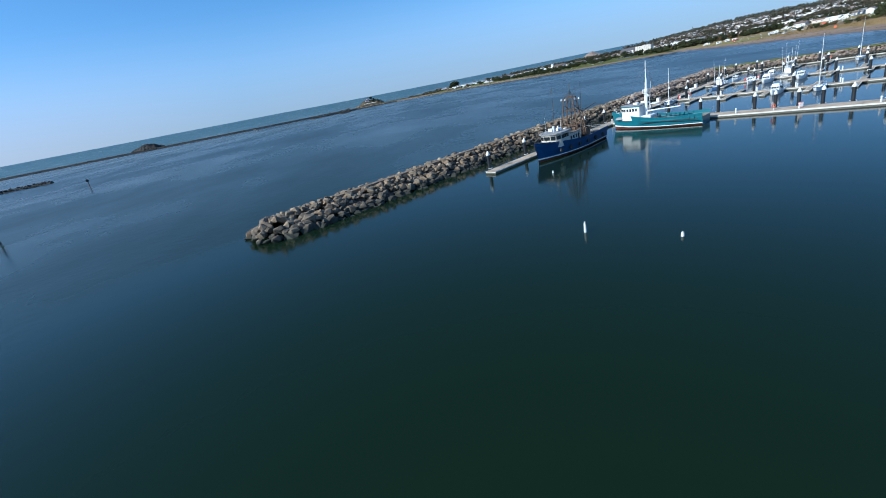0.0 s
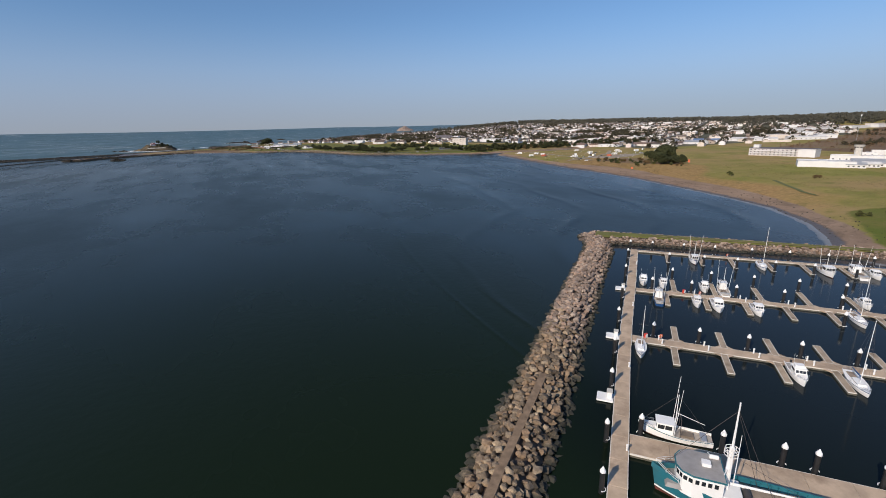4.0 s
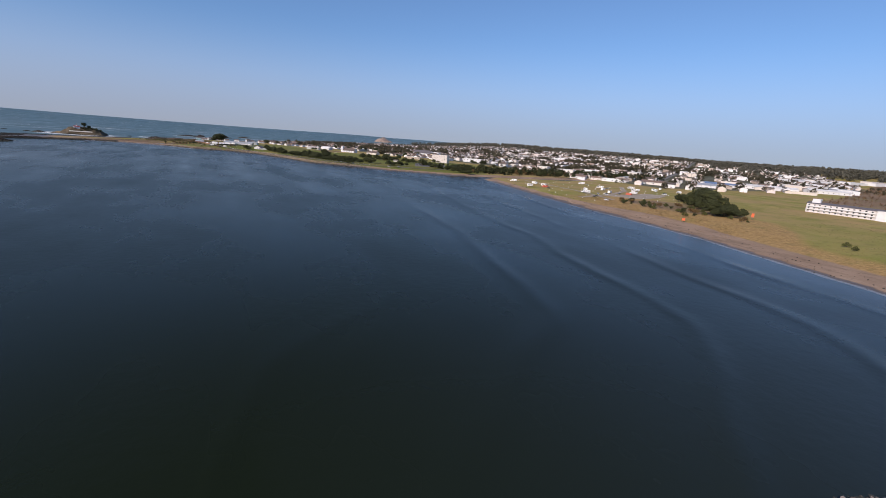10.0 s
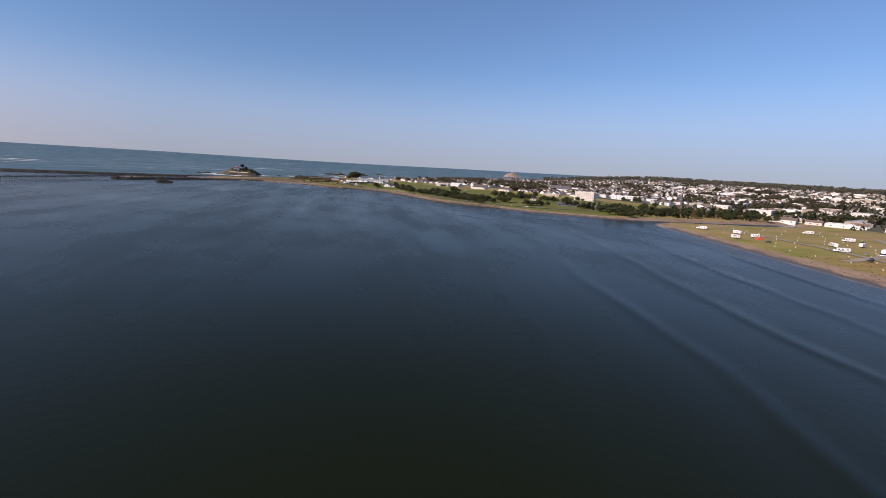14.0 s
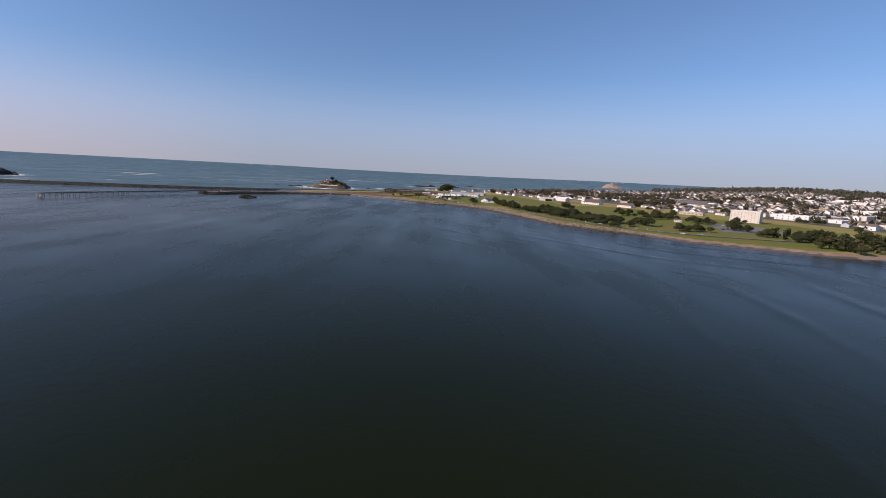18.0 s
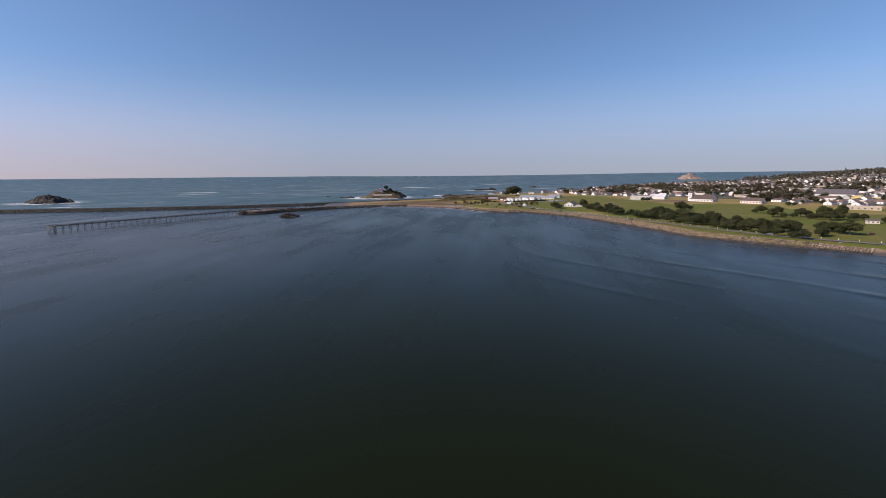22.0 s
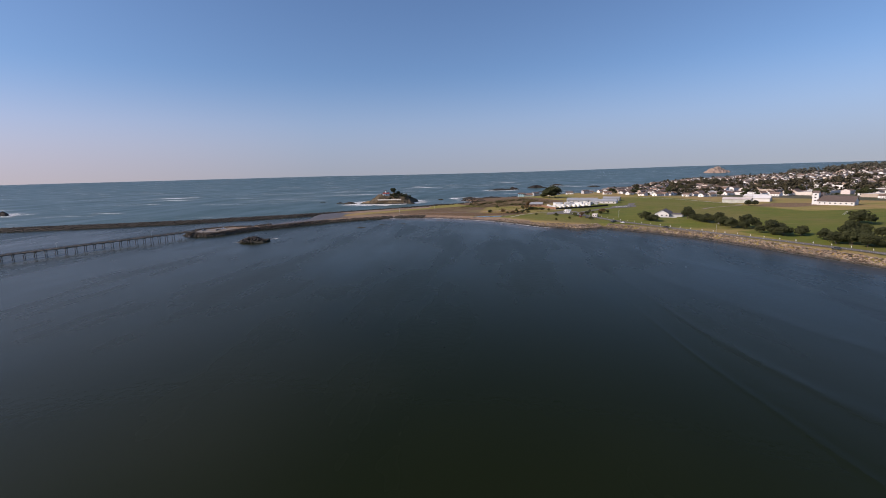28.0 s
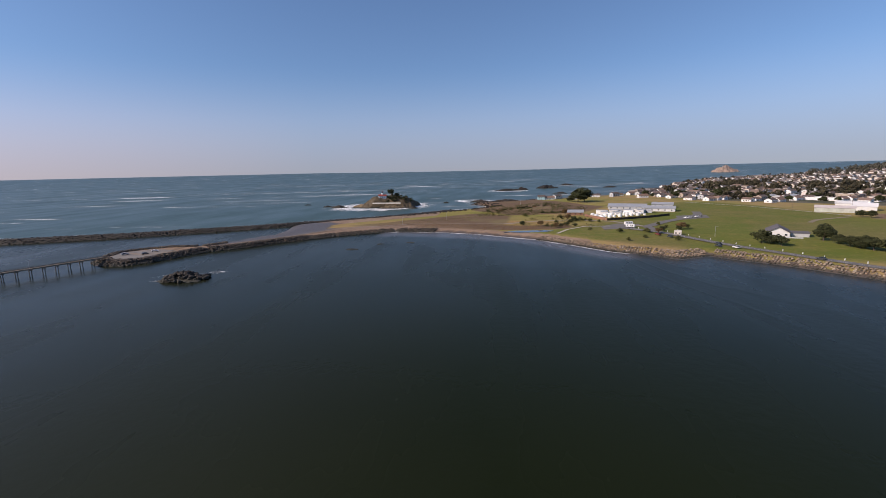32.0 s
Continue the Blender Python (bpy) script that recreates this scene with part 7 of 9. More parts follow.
SHORE_ROAD = [(470, 905), (400, 908), (345, 922), (305, 945), (280, 966), (260, 990), (241, 1020), (221, 1062), (200, 1110), (176, 1155), (152, 1196), (137, 1222), (122, 1252), (106, 1288), (90, 1322), (70, 1352)]
strip("road", SHORE_ROAD, 7.5, M_ASPHALT, 0.3, label="grey asphalt shore road along the sea wall")
strip("road_line", SHORE_ROAD[2:], 0.25, M_LINE, 0.38, label="faded centre line of the shore road")
strip("road", [(88, 1326), (92, 1360), (122, 1396), (156, 1428), (176, 1452), (186, 1480)], 8.5, M_ASPHALT, 0.3, label="asphalt side road to the plant")
strip("road", [(-30, 1405), (0, 1420), (40, 1420), (75, 1400), (90, 1362)], 5, M_GRAVEL, 0.25, label="sandy access road over the grass")
strip("footpath", [(10, 1330), (22, 1352), (40, 1368), (62, 1366)], 2.6, M_PATH, 0.25, label="pale winding footpath")
strip("footpath", [(232, 1622), (250, 1586), (271, 1527), (294, 1456), (302, 1420)], 3, M_PATH, 0.25, label="pale track across the field")
strip("road", [(-308, 1250), (-290, 1244), (-277, 1258), (-262, 1276), (-246, 1291), (-230, 1313), (-214, 1344), (-190, 1378), (-130, 1412), (-70, 1408), (-30, 1405)], 3.6, M_TRACK, 0.3, label="sandy gravel causeway road along the spit")
pad("parking_lot", [(-281, 1236), (-290, 1228), (-300, 1227), (-311, 1236), (-317, 1254), (-302, 1268), (-283, 1264)], M_LOT, 0.2, label="worn grey hardstanding at the pier head")
pad("parking_lot", [(52, 1346), (78, 1352), (92, 1378), (74, 1384), (54, 1366)], M_ASPHALT, label="asphalt turning circle near the plant")
pad("parking_lot", [(138, 1408), (174, 1422), (182, 1448), (150, 1444)], M_ASPHALT, label="small asphalt car park by the field")
pad("parking_lot", [(291, 187), (327, 184), (372, 178), (384, 140), (300, 132), (244, 152), (250, 163), (266, 175)], M_LOT, 0.15, label="harbour asphalt car park")
strip("footpath", [(216, 173), (226, 170), (248, 168.5), (262, 173.5), (275, 180), (288, 187)], 2.6, M_TRACK, 0.3, label="pale curved path at the marina's edge")
strip("road", [(250, 158), (234, 158), (214, 150)], 9, M_RUBBLE, 0.3, label="brown ramp road beside the basin")
pad("parking_lot", [(385, 960), (470, 960), (480, 1040), (430, 1060)], M_ASPHALT, 0.1, label="park car park")
M_POOL = plain("still_shallow_water", (0.05, 0.06, 0.07), 0.12, vary=0.2, scale=0.05)
pad("pool", [(-34, 1346), (-20, 1342), (0, 1341), (10, 1346), (2, 1353), (-22, 1354)], M_POOL, 0.16, label="shallow still pool behind the small beach", cat="pool")
strip("footpath", [(396, 314), (378, 296), (362, 279), (352, 270), (343, 257)], 3.2, M_DITCH, 0.12, label="rank green drain line across the beach grass")
pad("sand_patch", [(370, 222), (376, 214), (386, 206), (391, 209), (382, 219), (374, 226)], M_TRACK, 0.12, label="bare pale sand patch in the grass", cat="sand")
strip("footpath", [(236, 1376), (252, 1392), (270, 1402), (296, 1412)], 4, M_TRACK, 0.2, label="bare sandy track in the field")
E1, E2 = Vector((0.85, 0.52)), Vector((-0.52, 0.85))
strip("road", [(790, 785), (823, 807), (1500, 1222), (2600, 1890)], 9, M_ASPHALT, 0.5, 12, label="straight main street running inland")
strip("road", [(470, 905), (560, 960), (700, 1040), (1000, 1230)], 9, M_ASPHALT, 0.4, 10, label="town street behind the park")

# ---- houses ----
WALLS = [(0.80, 0.79, 0.77), (0.68, 0.63, 0.57), (0.82, 0.81, 0.79), (0.44, 0.36, 0.29), (0.74, 0.71, 0.68), (0.44, 0.45, 0.46), (0.66, 0.58, 0.50), (0.36, 0.27, 0.21), (0.80, 0.78, 0.77), (0.70, 0.62, 0.58)]
ROOFS = [(0.12, 0.092, 0.080), (0.18, 0.125, 0.098), (0.075, 0.066, 0.062), (0.21, 0.14, 0.105), (0.13, 0.10, 0.085), (0.25, 0.21, 0.185)]
M_WALLS = palette("painted_siding", WALLS, 0.7)
M_ROOFS = palette("shingle_roof", ROOFS, 0.9)
M_HWALL = [plain("siding_" + n, c, 0.7, vary=0.06, scale=0.5, dirt=0.15, rand=0.06) for n, c in (("white", WALLS[0]), ("cream", WALLS[1]), ("bright", WALLS[2]), ("tan", WALLS[3]), ("grey", WALLS[5]), ("sand", WALLS[6]))]
M_HROOF = [plain("shingles_" + n, c, 0.92, vary=0.15, scale=0.6, rand=0.15) for n, c in (("brown", ROOFS[1]), ("grey", ROOFS[0]), ("dark", ROOFS[2]), ("rust", ROOFS[3]))]
TREES_LABEL = {0: "white", 1: "cream", 2: "bright white", 3: "tan", 4: "grey-blue", 5: "sand-coloured"}


def make_house(seed):
    rg = random.Random(seed)
    wi, ri = seed % 6, rg.randrange(4)
    L, W, H, rise = rg.uniform(12, 17), rg.uniform(8.5, 11), rg.choice((3.0, 3.2, 3.3, 5.6)), rg.uniform(1.8, 3.0)
    storeys = "two-storey" if H > 4 else "single-storey"
    t = empty("house", f"{TREES_LABEL[wi]} {storeys} clapboard house with a {('brown', 'grey', 'dark', 'rust-brown')[ri]} shingle roof", "house", "town houses")
    x, y = L / 2, W / 2
    part("wall", gable_walls(-x, x, -y, y, -1.5, H, rise), M_HWALL[wi], t)
    r = part("roof", gable_roof(-x, x, -y, y, H, rise, 0.55), M_HROOF[ri], t)
    if rg.random() < 0.6:
        part("chimney", box(x * 0.3, x * 0.3 + 0.8, -0.5, 0.5, H + rise * 0.5, H + rise + 0.9), M_ANTIFOUL, r)
    for f in range(2 if H > 4 else 1):
        z = 0.9 + f * 2.6
        for s in (-1, 1):
            for k in (-0.55, 0.1, 0.6):
                part("window", box(k * x - 0.65, k * x + 0.65, s * y - 0.05, s * y + 0.05, z, z + 1.25), M_GLASS, t)
            part("window", box(s * x - 0.05, s * x + 0.05, -0.8, 0.8, z, z + 1.25), M_GLASS, t)
    part("door", box(-0.2 * x - 0.5, -0.2 * x + 0.5, -y - 0.06, -y + 0.02, 0, 2.05), M_WOOD, t)
    if seed % 2:
        wx = rg.uniform(2.5, 3.2)
        m = pose(x * 0.45, -y, 0, 0, 0, 90)
        bm = gable_walls(-4.5, 0.2, -wx, wx, -1.5, 2.8, rise * 0.75)
        bmesh.ops.transform(bm, matrix=m, verts=list(bm.verts))
        part("wing_wall", bm, M_HWALL[wi], t)
        bm = gable_roof(-4.5, 3.0, -wx, wx, 2.8, rise * 0.75, 0.5)
        bmesh.ops.transform(bm, matrix=m, verts=list(bm.verts))
        part("wing_roof", bm, M_HROOF[ri], t)
    return t


HOUSES = [make_house(s) for s in range(12)]
placed = set()


def put_house(i, x, y, rot):
    m = pose(x, y, ground_z(x, y), 0, 0, rot)
    if i in placed:
        return copy_thing(HOUSES[i], m)
    placed.add(i)
    HOUSES[i].matrix_basis = m
    return HOUSES[i]


RESERVED = [[(100, 1440), (210, 1440), (230, 1620), (60, 1640), (20, 1400)], [(255, 1120), (470, 1120), (470, 1490), (280, 1600), (180, 1600), (180, 1300)], [(380, 860), (600, 860), (640, 1160), (480, 1190), (330, 1000)]]
town_axis = math.degrees(math.atan2(0.52, 0.85))


def lots():
    """Lots along the streets of the grid: place, turn, distance rank."""
    out = []
    rg = random.Random(31)
    for bi in range(-14, 34):
        for bj in range(-15, 40):
            ox, oy = 420 + E1.x * bi * 92 + E2.x * bj * 76, 1180 + E1.y * bi * 92 + E2.y * bj * 76
            for row in (0, 1):
                for k in range(5):
                    u, v = 12 + k * 15.5 + rg.uniform(-1.5, 1.5), 16 + row * 30 + rg.uniform(-2, 2)
                    x, y = ox + E1.x * u + E2.x * v, oy + E1.y * u + E2.y * v
                    out.append((x, y, town_axis + (180 if row else 0) + (90 if rg.random() < 0.3 else 0), rg.random()))
    return out


LOTS = lots()
LX, LY = np.array([l[0] for l in LOTS]), np.array([l[1] for l in LOTS])
lot_d = signed_distance(LX, LY, LAND)
lot_ok = (lot_d > 22) & (np.hypot(LX, LY - 500) < 2700)
lot_ok &= np.maximum.reduce([signed_distance(LX, LY, p) for p in TOWNS]) > -30
for p in RESERVED:
    lot_ok &= signed_distance(LX, LY, p) < -14
lot_ok &= signed_distance(LX, LY, BRUSH[0]) < -10
rank = np.hypot(LX - 120, LY - 1250) + 0.5 * np.maximum(0, LX - 350)
order = [i for i in np.argsort(rank) if lot_ok[i]]
near, far = [], []
for i in order:
    x, y, rot, q = LOTS[i]
    downtown = 600 < x < 1500 and 700 < y < 1500
    if q < 0.30 or (downtown and q < 0.45):
        continue
    (near if len(near) < 84 else far).append((x, y, rot, q))
for k, (x, y, rot, q) in enumerate(near):
    put_house((0, 2, 6, 8, 1, 2, 0, 4, 6, 8, 3, 7)[int(q * 997) % 12] if k < 50 else int(q * 997) % 12, x, y, rot)


def joined_houses(rows, name):
    """Houses too far off to be told apart closely: walls, roofs and panes, each joined in one mesh."""
    wv, wf, rv, rf, gv, gf = [], [], [], [], [], []
    rg = random.Random(9)
    zs = land_height(np.array([r[0] for r in rows]), np.array([r[1] for r in rows]))
    for (x, y, rot, q), z in zip(rows, zs):
        L, W, H, rise = rg.uniform(11, 19), rg.uniform(9, 12), rg.choice((3.0, 3.4, 3.8, 5.6, 5.8)), rg.uniform(1.8, 3.2)
        c, s = math.cos(radians(rot)), math.sin(radians(rot))

        def tr(px, py, pz):
            return (x + c * px - s * py, y + s * px + c * py, z + pz)
        a, b = L / 2, W / 2
        n = len(wv)
        wv += [tr(*p) for p in ((-a, -b, -1.5), (a, -b, -1.5), (a, b, -1.5), (-a, b, -1.5), (-a, -b, H), (a, -b, H), (a, b, H), (-a, b, H), (-a, 0, H + rise), (a, 0, H + rise))]
        wf += [tuple(n + i for i in f) for f in ((0, 1, 5, 4), (2, 3, 7, 6), (1, 2, 6, 9, 5), (3, 0, 4, 8, 7))]
        n = len(rv)
        o, t_ = 0.6, 0.18
        rv += [tr(*p) for p in ((-a - o, -b - o, H - 0.1), (a + o, -b - o, H - 0.1), (a + o, b + o, H - 0.1), (-a - o, b + o, H - 0.1), (-a - o, 0, H + rise + t_), (a + o, 0, H + rise + t_))]
        rf += [tuple(n + i for i in f) for f in ((0, 1, 5, 4), (2, 3, 4, 5))]
        for sy in (-1, 1):
            for kx in (-0.5, 0.35):
                n = len(gv)
                gv += [tr(*p) for p in ((kx * a - 0.8, sy * (b + 0.04), 0.9), (kx * a + 0.8, sy * (b + 0.04), 0.9), (kx * a + 0.8, sy * (b + 0.04), 2.2), (kx * a - 0.8, sy * (b + 0.04), 2.2))]
                gf.append((n, n + 1, n + 2, n + 3))
    t = empty(name, "dense low houses of the town stretching inland", "houses", kind="stuff")
    for nm, v, f, m in (("wall", wv, wf, M_WALLS), ("roof", rv, rf, M_ROOFS), ("window", gv, gf, M_GLASS)):
        ob = part_data(nm, v, f, m, t)
        ob["kind"] = "stuff"


joined_houses(far, "distant_houses")

# street trees and conifers between the houses; far ones joined
rng = random.Random(5)
tree_lots = [(LOTS[i][0] + rng.uniform(-9, 9), LOTS[i][1] + rng.uniform(-9, 9)) for i in order if LOTS[i][3] < 0.42]
for k, (x, y) in enumerate(tree_lots[:70]):
    plant(rng.choice((TREES[0], TREES[1], TREES[2], CONIF[1], SHRUBS[3], TREES[3])), x, y, rng.uniform(0.65, 1.15))


def joined_trees(name, label, pts, hmin, hmax, mat, cat, seed, dense=16, conifer=0.5, wide=0.52):
    rg = np.random.default_rng(seed)
    P = np.array(pts)
    zs = land_height(P[:, 0], P[:, 1])
    vs, fs = [], []
    n = 0
    for (x, y), z in zip(P, zs):
        h = rg.uniform(hmin, hmax)
        con = rg.random() < conifer
        w = h * (0.2 if con else wide)
        for _ in range(dense):
            f = rg.uniform(0.12, 1.0)
            r = w * ((1.02 - f) if con else math.sin(math.pi * min(0.97, 0.15 + 0.8 * f)))
            a = rg.uniform(0, 6.283)
            k = math.sqrt(rg.uniform(0.2, 1))
            c = np.array((x + r * k * math.cos(a), y + r * k * math.sin(a), z + h * f))
            s = h * rg.uniform(0.09, 0.17)
            d = rg.normal(size=(4, 3)) * s
            d[3] = (0, 0, s * 1.4)
            vs.append(c + d)
            fs += [(n, n + 1, n + 3), (n + 1, n + 2, n + 3), (n + 2, n, n + 3), (n, n + 2, n + 1)]
            n += 4
    ob = part_data(name, np.concatenate(vs).tolist(), fs, mat)
    ob.data.polygons.foreach_set("use_smooth", [True] * len(ob.data.polygons))
    return tagged(ob, label, cat, kind="stuff")


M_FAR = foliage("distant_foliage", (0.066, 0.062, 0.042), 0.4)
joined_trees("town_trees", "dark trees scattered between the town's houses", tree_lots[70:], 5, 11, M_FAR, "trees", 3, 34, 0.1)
groves = []
rng = random.Random(61)
for g in range(100):
    gx, gy = rng.uniform(250, 1700), rng.uniform(880, 2100)
    gd = signed_distance(np.array([gx]), np.array([gy]), LAND)[0]
    if gd < 60 or any(signed_distance(np.array([gx]), np.array([gy]), p)[0] > -20 for p in RESERVED):
        continue
    for _ in range(rng.randrange(7, 22)):
        groves.append((gx + rng.gauss(0, 17), gy + rng.gauss(0, 11)))
for gx, gy, n_, sx_, sy_ in ((522, 2030, 60, 16, 34), (610, 2160, 40, 20, 20), (480, 1720, 14, 8, 8), (560, 1760, 20, 14, 8), (640, 1690, 18, 12, 9), (400, 1840, 16, 9, 14), (420, 1960, 16, 12, 10), (700, 1850, 24, 18, 9), (760, 1620, 26, 20, 9)):
    groves += [(rng.gauss(gx, sx_), rng.gauss(gy, sy_)) for _ in range(n_)]
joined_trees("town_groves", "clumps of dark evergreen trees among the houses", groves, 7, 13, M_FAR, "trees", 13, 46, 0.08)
belt = []
rng = random.Random(16)
while len(belt) < 330:
    x, y = rng.uniform(415, 900), rng.uniform(838, 945)
    if signed_distance(np.array([x]), np.array([y]), LAND)[0] > 14 and rng.random() < 0.45 + 0.5 * math.sin(x * 0.03) ** 2:
        belt.append((x, y))
joined_trees("tree_belt", "dense belt of dark trees between the creek and the town", belt[:240], 5, 10, M_LEAF, "trees", 8, 46, 0.06)
joined_trees("brown_thicket", "brown leafless thicket along the creek", belt[240:], 3, 7, M_LEAF3, "thicket", 9, 40, 0.0)
woods = []
rng = random.Random(15)
while len(woods) < 6400:
    b, r = rng.uniform(0.42, 1.75), rng.uniform(1700, 3900)
    x, y = r * math.sin(b), 140 + r * math.cos(b)
    dens = (r - 2500) / 500 if b < 1.0 else (r - 2050) / 450
    if rng.random() < dens and hash_noise(np.array([x]), np.array([y]), 160, 8)[0] > 0.2:
        woods.append((x, y))
wood_d = signed_distance(np.array([p[0] for p in woods]), np.array([p[1] for p in woods]), LAND)
woods = [p for p, dd in zip(woods, wood_d) if dd > 20]
# paler and greyer than near leaves: distance haze mixed into the colour
M_HAZED_WOODS = foliage("hazed_ridge_foliage", (0.098, 0.098, 0.082), 0.3)
joined_trees("far_woods", "dark conifer forest on the low ridge inland", woods, 12, 21, M_HAZED_WOODS, "forest", 4, 30, 0.06)
scrub = []
while len(scrub) < 3600:
    x, y = rng.uniform(700, 3000), rng.uniform(-100, 950)
    if signed_distance(np.array([x]), np.array([y]), BRUSH[0])[0] > 0:
        scrub.append((x, y))
M_SCRUB = foliage("brown_scrub", (0.19, 0.122, 0.074), 0.45)
clumps = []
for _ in range(70):
    cx, cy = rng.uniform(720, 1900), rng.uniform(150, 760)
    for _ in range(rng.randrange(4, 16)):
        x, y = rng.gauss(cx, 20), rng.gauss(cy, 9)
        if signed_distance(np.array([x]), np.array([y]), BRUSH[0])[0] > 0:
            clumps.append((x, y))
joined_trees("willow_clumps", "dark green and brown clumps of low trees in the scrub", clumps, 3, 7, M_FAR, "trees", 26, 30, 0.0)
joined_trees("brown_scrub", "brown leafless willow scrub on wet ground", scrub, 2, 5, M_SCRUB, "scrub", 6, 12, 0.0)

def tussocks(name, label, poly, n, hmin, hmax, mat, cat, seed, patch, gate, wide=1.3, dense=7):
    """Low growth in patches over an outline."""
    rg = np.random.default_rng(seed)
    P = np.array(poly, float)
    lo, hi = P.min(0), P.max(0)
    q = rg.uniform(lo, hi, (n * 8, 2))
    ok = (signed_distance(q[:, 0], q[:, 1], poly) > 0) & (hash_noise(q[:, 0], q[:, 1], patch, seed) > gate) & (signed_distance(q[:, 0], q[:, 1], LAND) > 4)
    return joined_trees(name, label, q[ok][:n].tolist(), hmin, hmax, mat, cat, seed, dense, 0.0, wide)


M_DUNE = foliage("dry_dune_grass", (0.25, 0.175, 0.085), 0.35)
M_RANK = foliage("rank_green_grass", (0.105, 0.105, 0.032), 0.35)
tussocks("point_scrub", "low dark olive scrub on the windy point", [(-60, 1478), (60, 1478), (84, 1560), (46, 1650), (-44, 1612)], 1500, 0.8, 2.3, M_LEAF2, "scrub", 71, 16, 0.4)
tussocks("point_scrub", "low dark olive scrub round the treatment plant", [(4, 1366), (60, 1372), (70, 1408), (54, 1470), (10, 1470), (-20, 1410)], 330, 0.6, 1.6, M_LEAF2, "scrub", 72, 12, 0.58)
tussocks("marsh_reeds", "brown reeds round the shallow pool", [(-128, 1386), (-60, 1368), (-30, 1358), (14, 1356), (34, 1368), (24, 1390), (-30, 1396), (-110, 1406)], 700, 0.4, 1.1, M_SCRUB, "reeds", 73, 9, 0.42)
tussocks("dune_grass", "dry golden dune grass above the beach", [(352, 405), (395, 400), (440, 500), (420, 600), (402, 600), (388, 530), (372, 470)], 1300, 0.4, 1.0, M_DUNE, "grass", 74, 11, 0.4)
tussocks("dune_grass", "dry golden dune grass above the beach", [(300, 232), (330, 262), (352, 330), (372, 400), (430, 420), (470, 330), (420, 240), (350, 205)], 1100, 0.25, 0.7, M_DUNE, "grass", 75, 22, 0.56)
tussocks("field_tussocks", "rank green tussocks in the rough field", [(380, 300), (480, 420), (600, 430), (520, 330), (500, 230), (420, 215), (360, 230)], 1100, 0.25, 0.7, M_RANK, "grass", 76, 18, 0.55)
tussocks("verge_scrub", "green verge growth along the sea wall", [(286, 940), (250, 985), (232, 1020), (214, 1062), (190, 1110), (160, 1170), (126, 1232), (100, 1262), (96, 1250), (128, 1216), (156, 1172), (186, 1092), (212, 1012), (246, 966)], 800, 0.3, 0.8, M_RANK, "scrub", 77, 8, 0.42)
tussocks("spit_grass", "yellowing grass on the spit", [(-318, 1262), (-300, 1274), (-282, 1276), (-272, 1262), (-290, 1252)], 130, 0.3, 0.7, M_DUNE, "grass", 78, 6, 0.4)
tussocks("spit_grass", "green and brown grass on the spit's crest", [(-176, 1410), (-123, 1458), (-60, 1522), (-26, 1502), (-60, 1440), (-104, 1412)], 900, 0.3, 0.8, M_RANK, "grass", 79, 12, 0.45)

# ---- large buildings ----
M_STUCCO = plain("white_stucco", (0.68, 0.67, 0.66), 0.75, vary=0.05, scale=0.2, dirt=0.15, dirt_col=(0.5, 0.47, 0.42))
M_METALROOF = plain("grey_metal_roof", (0.42, 0.43, 0.44), 0.5, 0.3, vary=0.1, scale=0.2)
M_BLUEROOF = plain("blue_metal_roof", (0.16, 0.24, 0.38), 0.5, 0.2, vary=0.1, scale=0.2)
M_FLATROOF = plain("white_membrane_roof", (0.66, 0.65, 0.63), 0.85, vary=0.12, scale=0.15, dirt=0.3)
M_DARKROOF = plain("dark_shingle_roof", (0.115, 0.105, 0.112), 0.9, vary=0.2, scale=0.5)
M_PALEGREY = plain("pale_grey_siding", (0.54, 0.545, 0.55), 0.75, vary=0.08, scale=0.3, dirt=0.3, dirt_col=(0.36, 0.34, 0.32))
M_BLUSH = plain("blush_white_stucco", (0.64, 0.595, 0.57), 0.75, vary=0.06, scale=0.3, dirt=0.25, dirt_col=(0.42, 0.36, 0.32))
M_PINK = plain("magenta_panel", (0.62, 0.06, 0.28), 0.6, vary=0.1)
M_BRICK = plain("brown_block_wall", (0.26, 0.14, 0.09), 0.9, vary=0.2, scale=0.6)
M_BEIGE = plain("beige_slab_wall", (0.60, 0.54, 0.49), 0.8, vary=0.08, scale=0.2, dirt=0.3, dirt_col=(0.4, 0.35, 0.3))
M_YELLOW = plain("yellow_stucco", (0.62, 0.48, 0.15), 0.8, vary=0.1)


